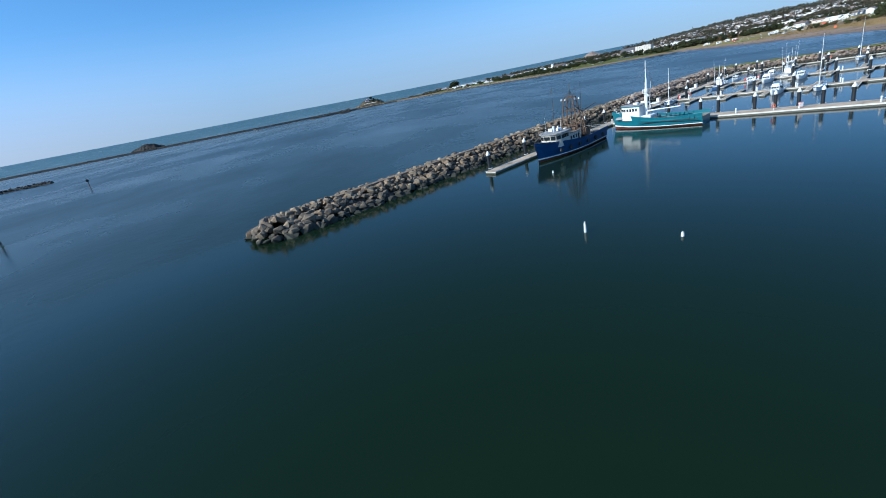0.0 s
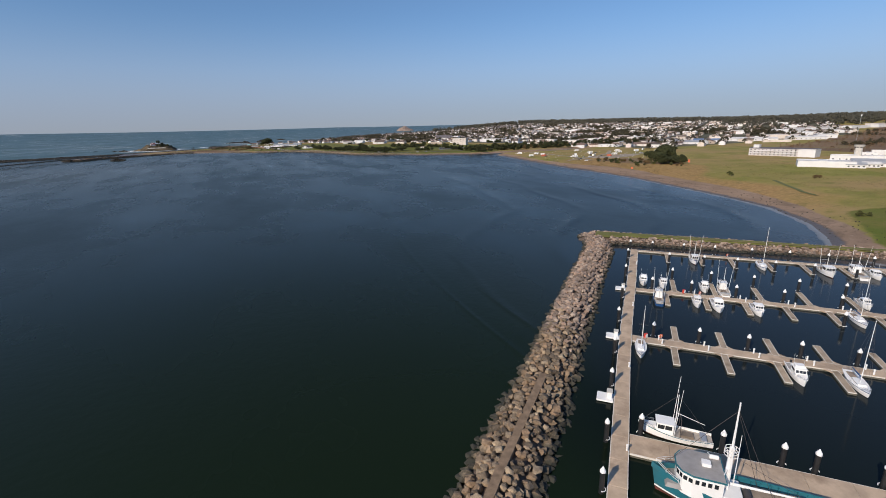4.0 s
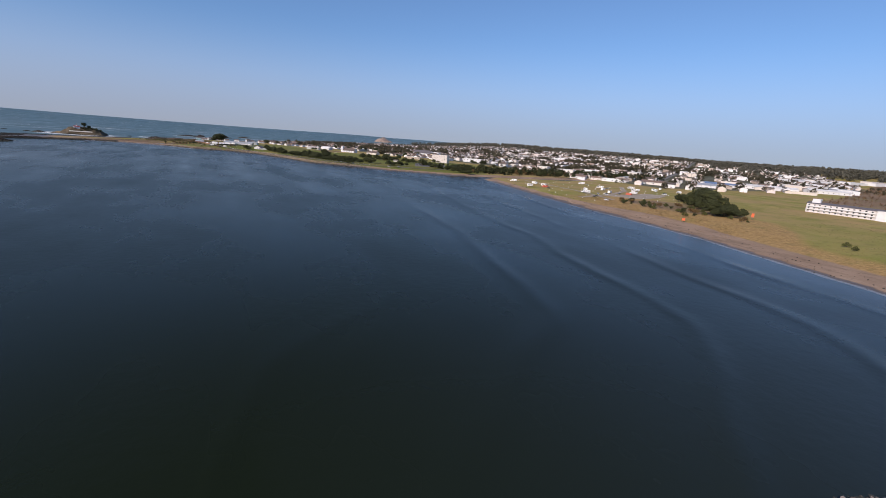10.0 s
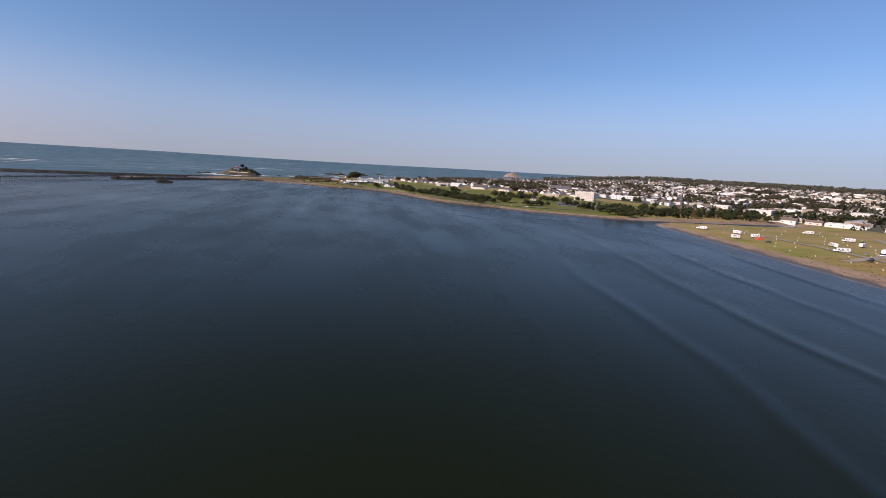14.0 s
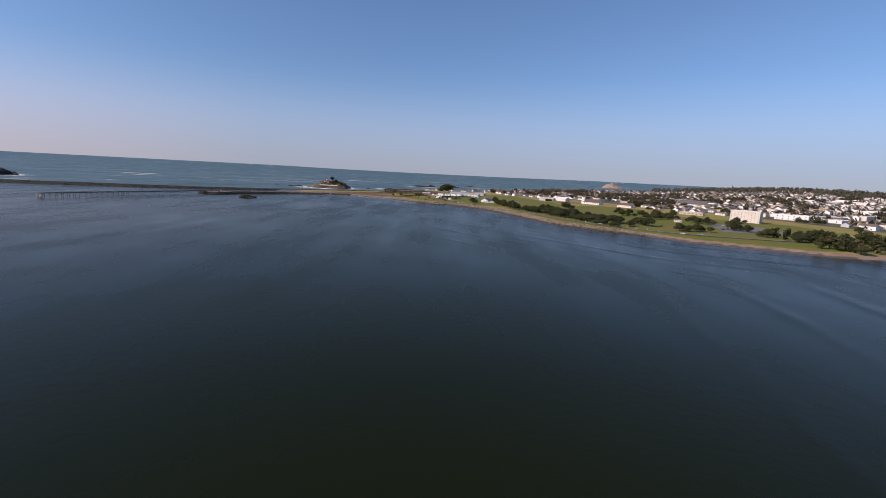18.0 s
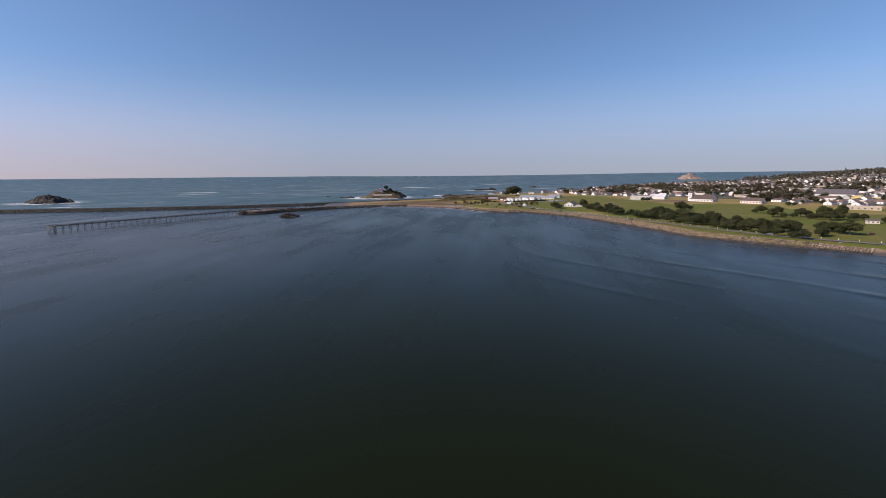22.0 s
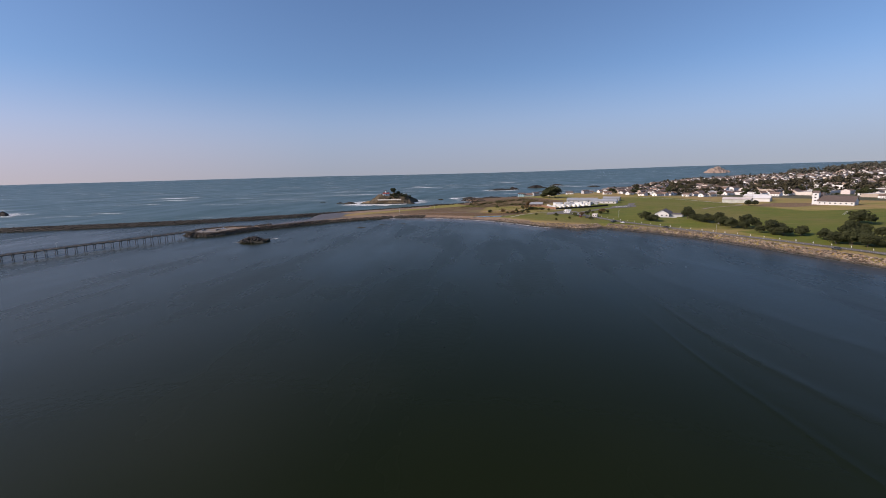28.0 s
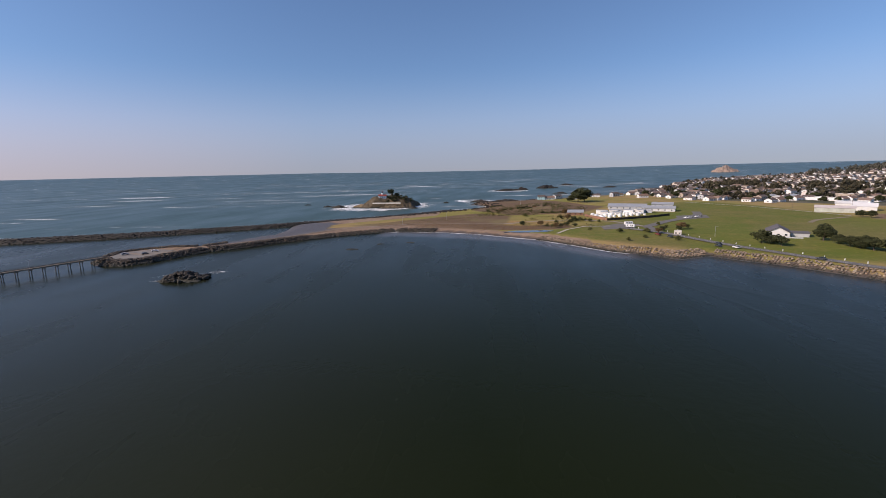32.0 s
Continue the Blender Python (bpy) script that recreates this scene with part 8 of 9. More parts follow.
def block(name, label, x, y, rot, L, W, H, wall, roof, storeys=1, cols=6, kind="flat", rise=2.0, cat="building", panes=True, group=""):
    """A building by its front's middle: L along the front, W deep behind it; flat with a parapet, or gabled along its length or towards the front."""
    t = empty(name, label, cat, group, pose(x, y, ground_z(x, y), 0, 0, rot))
    if kind == "flat":
        part("wall", box(-L / 2, L / 2, 0, W, -2, H), wall, t)
        part("roof", box(-L / 2 + 0.4, L / 2 - 0.4, 0.4, W - 0.4, H + 0.005, H + 0.08), roof, t)
        for a in ((-L / 2, L / 2, -0.03, 0.35), (-L / 2, L / 2, W - 0.35, W + 0.03)):
            part("parapet", box(*a, H + 0.005, H + 0.6), wall, t)
        for s in (-1, 1):
            part("parapet", box(s * L / 2 - 0.35 if s > 0 else -L / 2 - 0.03, s * L / 2 + 0.03 if s > 0 else -L / 2 + 0.35, 0.36, W - 0.36, H + 0.005, H + 0.6), wall, t)
        part("roof_unit", box(-L * 0.12, L * 0.02, W * 0.4, W * 0.6, H + 0.08, H + 1.3, bevel=0.08), M_ALU, t)
        part("roof_unit", box(L * 0.2, L * 0.28, W * 0.3, W * 0.45, H + 0.08, H + 1.1, bevel=0.08), M_ALU, t)
    elif kind == "gable":
        bm = gable_walls(-L / 2, L / 2, 0, W, -2, H, rise)
        part("wall", bm, wall, t)
        part("roof", gable_roof(-L / 2, L / 2, 0, W, H, rise, 0.6), roof, t)
    else:
        turn = pose(0, W / 2, 0, 0, 0, 90)
        bm = gable_walls(-W / 2, W / 2, -L / 2, L / 2, -2, H, rise)
        bmesh.ops.transform(bm, matrix=turn, verts=list(bm.verts))
        part("wall", bm, wall, t)
        bm = gable_roof(-W / 2, W / 2, -L / 2, L / 2, H, rise, 0.8)
        bmesh.ops.transform(bm, matrix=turn, verts=list(bm.verts))
        part("roof", bm, roof, t)
    if panes:
        sh = H / storeys
        for f in range(storeys):
            for k in range(cols):
                cx = -L / 2 + L * (k + 0.5) / cols
                w = min(0.75, L / cols * 0.22)
                z0 = f * sh + sh * 0.36
                for yy in (-0.03, W + 0.03) if cols > 3 else (-0.03,):
                    part("window", box(cx - w, cx + w, yy - 0.04, yy + 0.04, z0, z0 + min(1.3, sh * 0.36)), M_GLASS, t)
        for s in (-1, 1):
            for f in range(storeys):
                z0 = f * sh + sh * 0.32
                part("window", box(s * (L / 2 + 0.03) - 0.04, s * (L / 2 + 0.03) + 0.04, W * 0.3, W * 0.3 + 1.4, z0, z0 + sh * 0.42), M_GLASS, t)
    return t


# the white slab block above the park
SLAB = block("apartment_building", "plain beige slab building with rows of small windows", 508, 1108, -50, 36, 14, 15.5, M_BEIGE, M_FLATROOF, 5, 8, cat="building", panes=False)
for f in range(5):
    for k in range(9):
        part("window", box(-16.5 + k * 4.1 - 0.38, -16.5 + k * 4.1 + 0.38, -0.07, 0.01, 1.4 + f * 2.9, 2.3 + f * 2.9), M_GLASS, SLAB)
block("commercial_building", "white flat-roofed commercial building", 640, 1190, -50, 44, 26, 8, M_STUCCO, M_FLATROOF, 2, 6)
# long three-storey motel with walkways
MOT = block("motel", "long white three-storey motel with balconies", 640, 443, -80.5, 74, 15, 9.2, M_BLUSH, M_DARKROOF, 3, 16, "gable", 1.6, cat="motel")
for f in (1, 2):
    part("walkway", box(-36.6, 36.6, -1.4, -0.06, f * 3.05 - 0.12, f * 3.05 + 0.05), M_CONC2, MOT)
    part("balustrade", box(-36.6, 36.6, -1.45, -1.35, f * 3.05 + 0.055, f * 3.05 + 1.0), M_STUCCO, MOT)
for k in range(15):
    part("post", box(-35.4 + k * 5.05 - 0.12, -35.4 + k * 5.05 + 0.12, -1.4, -1.2, -1, 9.1), M_STUCCO, MOT)
part("stair_tower", box(-33.5, -26.5, 3, 9, -1, 14.0), M_STUCCO, MOT, "square white stair tower")
part("end_pavilion", box(20, 37.8, -3.2, 15.6, -1, 9.3), M_STUCCO, MOT, "plain white end pavilion")
part("pavilion_roof", box(19.7, 38.1, -3.5, 15.9, 9.304, 9.7), M_FLATROOF, MOT)
# low cluster by the beach road
block("commercial_building", "large plain white windowless shed with a flat pale roof", 534, 342, -60, 46, 30, 5.4, M_STUCCO, M_FLATROOF, 1, 4, "flat", panes=False)
block("commercial_building", "low white building with a grey-blue roof", 570, 312, -58, 44, 22, 3.8, M_STUCCO, M_METALROOF, 1, 7, "gable", 3.6)
LOOK = block("commercial_building", "white flat building with a lookout tower", 612, 350, -66, 46, 22, 6.5, M_STUCCO, M_FLATROOF, 1, 8)
part("lookout_tower", tube((0, 12, 6.0), (0, 12, 16.4), 3.6, 3.3, 8), M_CONC2, LOOK, "pale grey octagonal lookout tower")
part("lookout_cap", tube((0, 12, 16.405), (0, 12, 18.2), 4.4, 4.9, 8), M_CONC2, LOOK)
for k in range(8):
    a_ = k * math.pi / 4 + math.pi / 8
    part("window", box(-0.9, 0.9, -0.05, 0.05, 14.2, 15.6, m=pose(3.2 * math.cos(a_) * 0.95, 12 + 3.2 * math.sin(a_) * 0.95, 0, 0, 0, math.degrees(a_) + 90)), M_GLASS, LOOK)
BLUE = block("commercial_building", "white hall with a blue metal roof", 606, 276, -60, 34, 20, 5.2, M_STUCCO, M_BLUEROOF, 1, 9, "gable", 3.2)
block("commercial_building", "white gabled building with blue trim", 690, 282, -60, 26, 18, 6.5, M_STUCCO, M_BLUEROOF, 1, 6, "gable", 3.2)
def cross_gables(t, xs, half, deep, H, rise, wall, roof):
    """Gabled bays that stand forward of a long front."""
    for x in xs:
        m = pose(x, 0, 0, 0, 0, 90)
        bm = gable_walls(-deep, 0.3, -half, half, -2, H, rise)
        bmesh.ops.transform(bm, matrix=m, verts=list(bm.verts))
        part("bay_wall", bm, wall, t)
        bm = gable_roof(-deep, 4.0, -half, half, H, rise, 0.5)
        bmesh.ops.transform(bm, matrix=m, verts=list(bm.verts))
        part("bay_roof", bm, roof, t)
        part("bay_window", box(x - 0.9, x + 0.9, -deep - 0.06, -deep + 0.02, H * 0.4, H * 0.4 + 1.4), M_GLASS, t)


LONG = block("commercial_building", "long white two-storey building with gabled bays", 632, 228, -64, 44, 18, 5.6, M_PALEGREY, M_METALROOF, 2, 9, "gable", 4.2)
cross_gables(LONG, (-17, -3, 15), 4.2, 4.5, 5.2, 2.8, M_STUCCO, M_METALROOF)
cross_gables(BLUE, (13,), 5.5, 6, 5.0, 3.4, M_STUCCO, M_BLUEROOF)
CREAM = block("guest_house", "cream two-storey house with hipped brown roofs", 536, 258, -52, 26, 12, 5.2, M_STUCCO, M_HROOF[0], 2, 7, "gable", 2.2, cat="house")
cross_gables(CREAM, (8,), 4.5, 6, 3.0, 1.8, M_STUCCO, M_HROOF[0])
for k_, (x, y, r) in enumerate(((545, 322, -60), (560, 316, -60), (582, 308, -55), (600, 300, -60))):
    block("shop_house", "low white house with a grey roof", x, y, r, 15 - 2 * (k_ % 2), 9, 3.2, M_STUCCO, (M_METALROOF, M_FLATROOF)[k_ % 2], 1, 4, "gable", 2.2, cat="house", group="low white houses")
block("commercial_building", "white low annex with a flat roof", 634, 190, -64, 28, 20, 5, M_STUCCO, M_FLATROOF, 1, 4)
FAIR = block("shop", "white shop with a magenta front panel", 735, 368, -64, 36, 12, 4.6, M_STUCCO, M_FLATROOF, 1, 6, cat="shop")
part("sign_panel", box(5, 14, -0.2, -0.08, 2.4, 4.9), M_PINK, FAIR, "magenta sign panel")
block("commercial_building", "white shed beside the motel", 690, 372, -70, 24, 12, 4.5, M_STUCCO, M_FLATROOF, 1, 4)
MAST = empty("radio_mast", "tall lattice radio mast with white top", "mast", m=pose(1080, 550, ground_z(1080, 550)))
bm = bmesh.new()
for k in range(3):
    c, s = math.cos(k * 2.094), math.sin(k * 2.094)
    add_tube(bm, (0.9 * c, 0.9 * s, -1), (0.3 * c, 0.3 * s, 46), 0.07, 0.05, 5)
for i in range(16):
    z0, z1 = i * 2.8, (i + 1) * 2.8
    for k in range(3):
        r0, r1 = 0.9 - 0.6 * z0 / 46, 0.9 - 0.6 * z1 / 46
        add_tube(bm, (r0 * math.cos(k * 2.094), r0 * math.sin(k * 2.094), z0), (r1 * math.cos((k + 1) * 2.094), r1 * math.sin((k + 1) * 2.094), z1), 0.035, 0.035, 4)
part("lattice", bm, M_ALU, MAST)
part("antenna_head", tube((0, 0, 45), (0, 0, 48.5), 1.1, 1.1, 8), M_WHITE, MAST)


def utility_pole(x, y):
    t = empty("utility_pole", "brown timber utility pole with a crossarm", "utility pole", "utility poles", pose(x, y, ground_z(x, y), 0, 0, 30))
    part("pole", tube((0, 0, -1), (0, 0, 11), 0.17, 0.12, 6), M_WOOD, t)
    part("crossarm", box(-1.2, 1.2, -0.08, 0.08, 10.1, 10.3), M_WOOD, t)


for x, y in ((700, 470), (720, 400), (690, 350), (710, 280), (690, 230), (740, 520), (810, 640), (300, 1500), (340, 1470), (280, 1640), (330, 1640), (390, 1560), (440, 1480), (560, 1290), (620, 1150)):
    utility_pole(x, y)

# downtown: larger flat roofs between the trees
rng = random.Random(41)
n_shop = 0
while n_shop < 46:
    u, v = rng.uniform(-40, 1300), rng.uniform(-330, 420)
    x, y = 640 + 0.85 * u - 0.52 * v, 940 + 0.52 * u + 0.85 * v
    if any(signed_distance(np.array([x]), np.array([y]), p)[0] > -25 for p in RESERVED + BRUSH[:1]) or signed_distance(np.array([x]), np.array([y]), LAND)[0] < 60:
        continue
    if abs((x - 823) * 0.52 - (y - 807) * 0.85) < 26:
        continue
    st = rng.choice((1, 1, 1, 2))
    wall_, wname = rng.choice(((M_STUCCO, "white"), (M_HWALL[1], "cream"), (M_HWALL[3], "tan"), (M_STUCCO, "white"), (M_HWALL[5], "sand-coloured")))
    block("commercial_building", f"{wname} flat-roofed {'two-storey' if st == 2 else 'single-storey'} commercial building", x, y, town_axis + rng.choice((0, 90, 180, 270)), rng.uniform(20, 52), rng.uniform(14, 34), 4.4 * st,
          wall_, rng.choice((M_FLATROOF, M_FLATROOF, M_METALROOF, M_HROOF[1])), st, 3, group="downtown buildings", panes=True)
    n_shop += 1
for k_ in range(12):
    q_ = k_ / 11
    block("warehouse", "long pale warehouse with a pinkish white roof", 1420 + 520 * q_ + (k_ % 3) * 30, 985 - 170 * q_ + (k_ % 2) * 45, -18 + (k_ % 3) * 6, (95, 70, 120)[k_ % 3], 30, 7.5, (M_STUCCO, M_BEIGE)[k_ % 2], (M_FLATROOF, M_BEIGE, M_FLATROOF)[k_ % 3], 1, 6, group="warehouses", cat="warehouse", panes=False)
for x, y, r, L_, W_, m_ in ((1010, 700, -52, 90, 34, M_FLATROOF), (930, 742, -52, 62, 26, M_BLUEROOF), (1100, 640, -40, 70, 22, M_FLATROOF), (1180, 720, -35, 80, 28, M_BEIGE)):
    block("store", "long pale roadside store with a broad roof", x, y, r, L_, W_, 5.2, M_STUCCO, m_, 1, 8, "gable", 2.6, group="roadside stores", cat="store")
for k in range(9):
    u = 350 + k * 170
    block("warehouse", "long white warehouse with a pale roof", 980 + 0.9 * u * 0.75 + (k % 3) * 60, 500 + u * 0.42 + (k % 2) * 60, town_axis, 80, 34, 6.5, M_STUCCO, M_FLATROOF, 1, 6, group="warehouses", cat="warehouse")
for k, (x, y, L, W) in enumerate(((690, 795, 46, 24), (772, 818, 54, 28), (742, 752, 50, 22), (790, 735, 40, 26), (850, 735, 58, 30), (905, 712, 44, 24), (960, 760, 60, 30), (1010, 700, 50, 26), (660, 850, 36, 20))):
    wn_, wm_ = (("white", M_STUCCO), ("tan", M_HWALL[3]), ("cream", M_HWALL[1]), ("sand-coloured", M_HWALL[5]))[k % 4]
    block("commercial_building", wn_ + " low roadside shop with a pitched roof" if k % 3 else wn_ + " flat-roofed roadside shop", x, y, town_axis + (0, 90)[k % 2] - 90, L * 0.8, W, 4.2, wm_, (M_FLATROOF, M_METALROOF, M_HROOF[0])[k % 3], 1, 3, "gable" if k % 3 else "flat", 3.0, group="roadside shops")


def joined_blocks(count, seed):
    """Flat-roofed buildings of the far streets: pale walls and roofs, each joined in one mesh."""
    rg = random.Random(seed)
    wv, wf, rv, rf = [], [], [], []
    while len(rf) < count:
        u, v = rg.uniform(150, 2300), rg.uniform(-480, 700)
        x, y = 640 + 0.85 * u - 0.52 * v, 940 + 0.52 * u + 0.85 * v
        if signed_distance(np.array([x]), np.array([y]), BRUSH[0])[0] > -12 or abs((x - 823) * 0.52 - (y - 807) * 0.85) < 24 or math.hypot(x, y) > 3000:
            continue
        z, L, W, H = ground_z(x, y), rg.uniform(9, 26), rg.uniform(7, 16), rg.choice((4, 4.5, 5, 8))
        a = radians(town_axis + rg.choice((0, 90)))
        c, s = math.cos(a), math.sin(a)
        q = [(x + c * px - s * py, y + s * px + c * py) for px, py in ((-L, -W), (L, -W), (L, W), (-L, W))]
        n = len(wv)
        wv += [(px, py, z - 2) for px, py in q] + [(px, py, z + H) for px, py in q]
        wf += [tuple(n + i for i in f) for f in ((0, 1, 5, 4), (1, 2, 6, 5), (2, 3, 7, 6), (3, 0, 4, 7))]
        n = len(rv)
        rv += [(px, py, z + H - 0.4) for px, py in q]
        rf.append((n, n + 1, n + 2, n + 3))
    t = empty("distant_shops", "pale flat-roofed shops along the far streets", "buildings", kind="stuff")
    for nm, v, f, m in (("wall", wv, wf, M_WALLS), ("roof", rv, rf, M_PALEROOFS)):
        part_data(nm, v, f, m, t)["kind"] = "stuff"


M_PALEROOFS = palette("pale_flat_roofs", [(0.62, 0.60, 0.57), (0.50, 0.47, 0.43), (0.70, 0.68, 0.66), (0.38, 0.33, 0.29), (0.58, 0.50, 0.44)], 0.85)
joined_blocks(290, 57)
block("civic_building", "low yellow civic building with a long roof", 616, 1350, -52, 60, 16, 5, M_YELLOW, M_FLATROOF, 1, 9)
block("civic_building", "low white civic hall with brown roof", 548, 1370, -48, 44, 18, 5, M_STUCCO, M_HROOF[0], 1, 8, "gable", 2.4)
block("civic_building", "large hall with a steep dark roof", 620, 1440, -48, 52, 24, 6, M_STUCCO, M_DARKROOF, 1, 6, "gable", 8)
block("civic_building", "low pinkish pavilion beside the park", 488, 1206, -40, 34, 14, 4, M_HWALL[3], M_FLATROOF, 1, 6)
block("civic_building", "cream hall with a grey roof above the lawn", 430, 1330, -50, 28, 16, 4, M_HWALL[1], M_HROOF[1], 1, 7, "gable", 4.2)
block("restroom", "small cream park restroom with a grey roof", 389, 1061, -30, 9, 6, 2.8, M_HWALL[1], M_HROOF[1], 1, 3, "gable", 1.4)

# old church with a square tower beside the playing field
CH = block("church", "white hall with a steep roof and a square tower", 387, 1389, -48, 34, 17, 4, M_STUCCO, M_HROOF[1], 1, 7, "gable", 6.5, cat="church")
part("tower", box(-22.5, -16.4, 2, 8.2, -1, 13.5), M_STUCCO, CH, "square white tower")
part("tower_roof", gable_roof(-22.5, -16.4, 2, 8.2, 13.5, 2.6, 0.4), M_HROOF[1], CH)
part("tower_gable", gable_walls(-22.5, -16.4, 2, 8.2, 13.4, 13.5, 2.5), M_STUCCO, CH)
for z in (4, 7.5, 11):
    part("window", box(-20.3, -18.6, 1.94, 2.0, z, z + 1.4), M_GLASS, CH)
# clubhouse with a steep gable towards the bay
CLUB = block("clubhouse", "white gabled clubhouse with a dark shingle roof", 161, 1295, -28, 13, 22, 3.2, M_STUCCO, M_DARKROOF, 1, 3, "front", 3.8, cat="clubhouse")
part("annex", box(7, 18, 5, 16, -1, 2.7), M_HWALL[4], CLUB)
part("annex_roof", box(6.6, 18.6, 4.6, 16.6, 2.705, 3.1), M_DARKROOF, CLUB)
part("terrace_fence", box(-1, 14, -3.2, -3.05, -1, 0.9), M_HWALL[4], CLUB)
# sheds of the fairground
block("warehouse", "long pale green shed with a blush metal roof", 310, 1452, -38, 32, 15, 4.6, plain("pale_green_siding", (0.46, 0.48, 0.43), 0.7, vary=0.1, scale=0.4, dirt=0.3), plain("blush_metal_roof", (0.56, 0.50, 0.47), 0.6, vary=0.1, scale=0.3), 1, 1, "gable", 2.2, cat="warehouse", panes=False)
block("warehouse", "white shed with a low white roof", 352, 1488, -38, 26, 18, 5, M_STUCCO, M_FLATROOF, 1, 1, "gable", 2.6, cat="warehouse", panes=False)
block("warehouse", "white shed with steep gable", 346, 1462, -38, 20, 16, 4.4, M_STUCCO, M_STUCCO, 1, 2, "gable", 3.6, cat="warehouse", panes=False)
for x, y in ((372, 1650), (396, 1640)):
    block("barn", "grey-roofed barn with a white gable", x, y, -20, 13, 26, 4, M_STUCCO, M_METALROOF, 1, 2, "front", 2.4, cat="barn")

# treatment plant: tanks behind a block wall, two large sheds
block("plant_building", "large grey-roofed plant building", 124, 1524, -20, 44, 24, 3.4, M_HWALL[4], M_METALROOF, 1, 6, "gable", 3.0)
block("plant_building", "white plant building with a pitched grey roof", 150, 1492, -24, 34, 16, 3.2, M_STUCCO, M_METALROOF, 1, 5, "gable", 2.8)
block("plant_building", "grey shed with a shallow roof", 172, 1540, -24, 24, 14, 4, M_HWALL[4], M_METALROOF, 1, 3, "gable", 2.4)
block("brick_house", "small brick building with a grey hipped roof", 50, 1462, -10, 17, 12, 3.2, M_BRICK, M_METALROOF, 1, 3, "gable", 2.6)
rng = random.Random(8)
for i in range(27):
    x, y = 66 + (i % 9) * 7.0 + rng.uniform(-1.2, 1.2), 1430 + (i // 9) * 10 + (i % 9) * 3.4 + rng.uniform(-1.2, 1.2)
    r, h = rng.uniform(1.5, 2.5), rng.uniform(1.0, 3.0)
    t = empty("storage_tank", "white cylindrical treatment tank with domed lid", "tank", "treatment tanks", pose(x, y, ground_z(x, y)))
    part("shell", tube((0, 0, -1), (0, 0, h), r, r, 14), M_WHITE, t)
    bm = bmesh.new()
    bmesh.ops.create_uvsphere(bm, u_segments=14, v_segments=6, radius=r * 1.005)
    bmesh.ops.delete(bm, geom=[v for v in bm.verts if v.co.z < -0.01], context="VERTS")
    bmesh.ops.transform(bm, matrix=Matrix.Translation((0, 0, h)) @ Matrix.Diagonal((1, 1, 0.4, 1)), verts=list(bm.verts))
    part("dome", bm, M_WHITE, t)


def wall_run(name, label, path, h, thick, material, cat="wall"):
    t = empty(name, label, cat)
    for (x0, y0), (x1, y1) in zip(path, path[1:]):
        L = math.hypot(x1 - x0, y1 - y0)
        n = max(1, int(L / 6))
        for i in range(n):
            xa, ya = x0 + (x1 - x0) * i / n, y0 + (y1 - y0) * i / n
            g = ground_z(xa, ya)
            part("wall_panel", box(0.02, L / n - 0.02, -thick / 2, thick / 2, -1.5, h, m=pose(xa, ya, g, 0, 0, math.degrees(math.atan2(y1 - y0, x1 - x0)))), material, t)
    return t


wall_run("boundary_wall", "brown block wall round the treatment plant", [(58, 1452), (64, 1430), (71, 1410)], 2.6, 0.4, M_BRICK)
wall_run("boundary_fence", "dark slatted fence along the plant's yard", [(71, 1410), (95, 1420), (120, 1432), (146, 1450)], 2.2, 0.15, M_DARKCORE, "fence")
rng = random.Random(18)
for i in range(9):
    x, y = 84 + (i % 5) * 13 + rng.uniform(-3, 3), 1464 + (i // 5) * 14 + (i % 5) * 5
    t = empty("equipment_shed", "small white flat-topped plant equipment shed", "shed", "plant sheds", pose(x, y, ground_z(x, y), 0, 0, -24 + rng.uniform(-4, 4)))
    L_, W_, H_ = rng.uniform(3, 6), rng.uniform(2.5, 4), rng.uniform(2.4, 4.6)
    part("wall", box(-L_, L_, -W_, W_, -0.5, H_), (M_STUCCO, M_HWALL[4], M_WHITE)[i % 3], t)
    part("roof", box(-L_ - 0.2, L_ + 0.2, -W_ - 0.2, W_ + 0.2, H_ + 0.004, H_ + 0.25), M_METALROOF, t)
    part("door", box(-0.6, 0.6, -W_ - 0.06, -W_ + 0.02, 0, 2.1), M_STEEL, t)
for i, (x, y, r) in enumerate(((60, 1742, 10), (76, 1760, 30), (120, 1776, 15), (150, 1790, -20), (100, 1745, 0), (196, 1812, 10), (232, 1840, 20), (270, 1880, 12), (310, 1920, 24), (250, 1770, 12), (215, 1740, 5), (230, 1800, 30), (258, 1806, 25), (282, 1832, 32), (296, 1870, 30), (306, 1795, 122), (280, 1765, 30), (324, 1832, 30), (334, 1786, 30), (352, 1756, 120), (364, 1802, 30), (182, 1788, 20), (318, 1752, 30), (344, 1716, 30))):
    put_house((0, 4, 2, 8, 1, 6, 2, 10, 0, 5)[i % 10], x, y, r)
block("seaside_house", "pale blue two-storey house on the shore", 46, 1735, 0, 12, 9, 5.6, plain("pale_blue_siding", (0.42, 0.62, 0.66), 0.7, vary=0.06), M_HROOF[1], 2, 3, "gable", 2.4, cat="house")
block("kiosk", "small cream kiosk with a flat roof", 98, 1311, -25, 5, 4, 2.6, M_HWALL[1], M_FLATROOF, 1, 2, cat="kiosk")
M_TENT = plain("red_tent_canvas", (0.45, 0.10, 0.05), 0.8, vary=0.12)
SOCCER = plain("goal_frame_white", (0.8, 0.8, 0.8), 0.5)
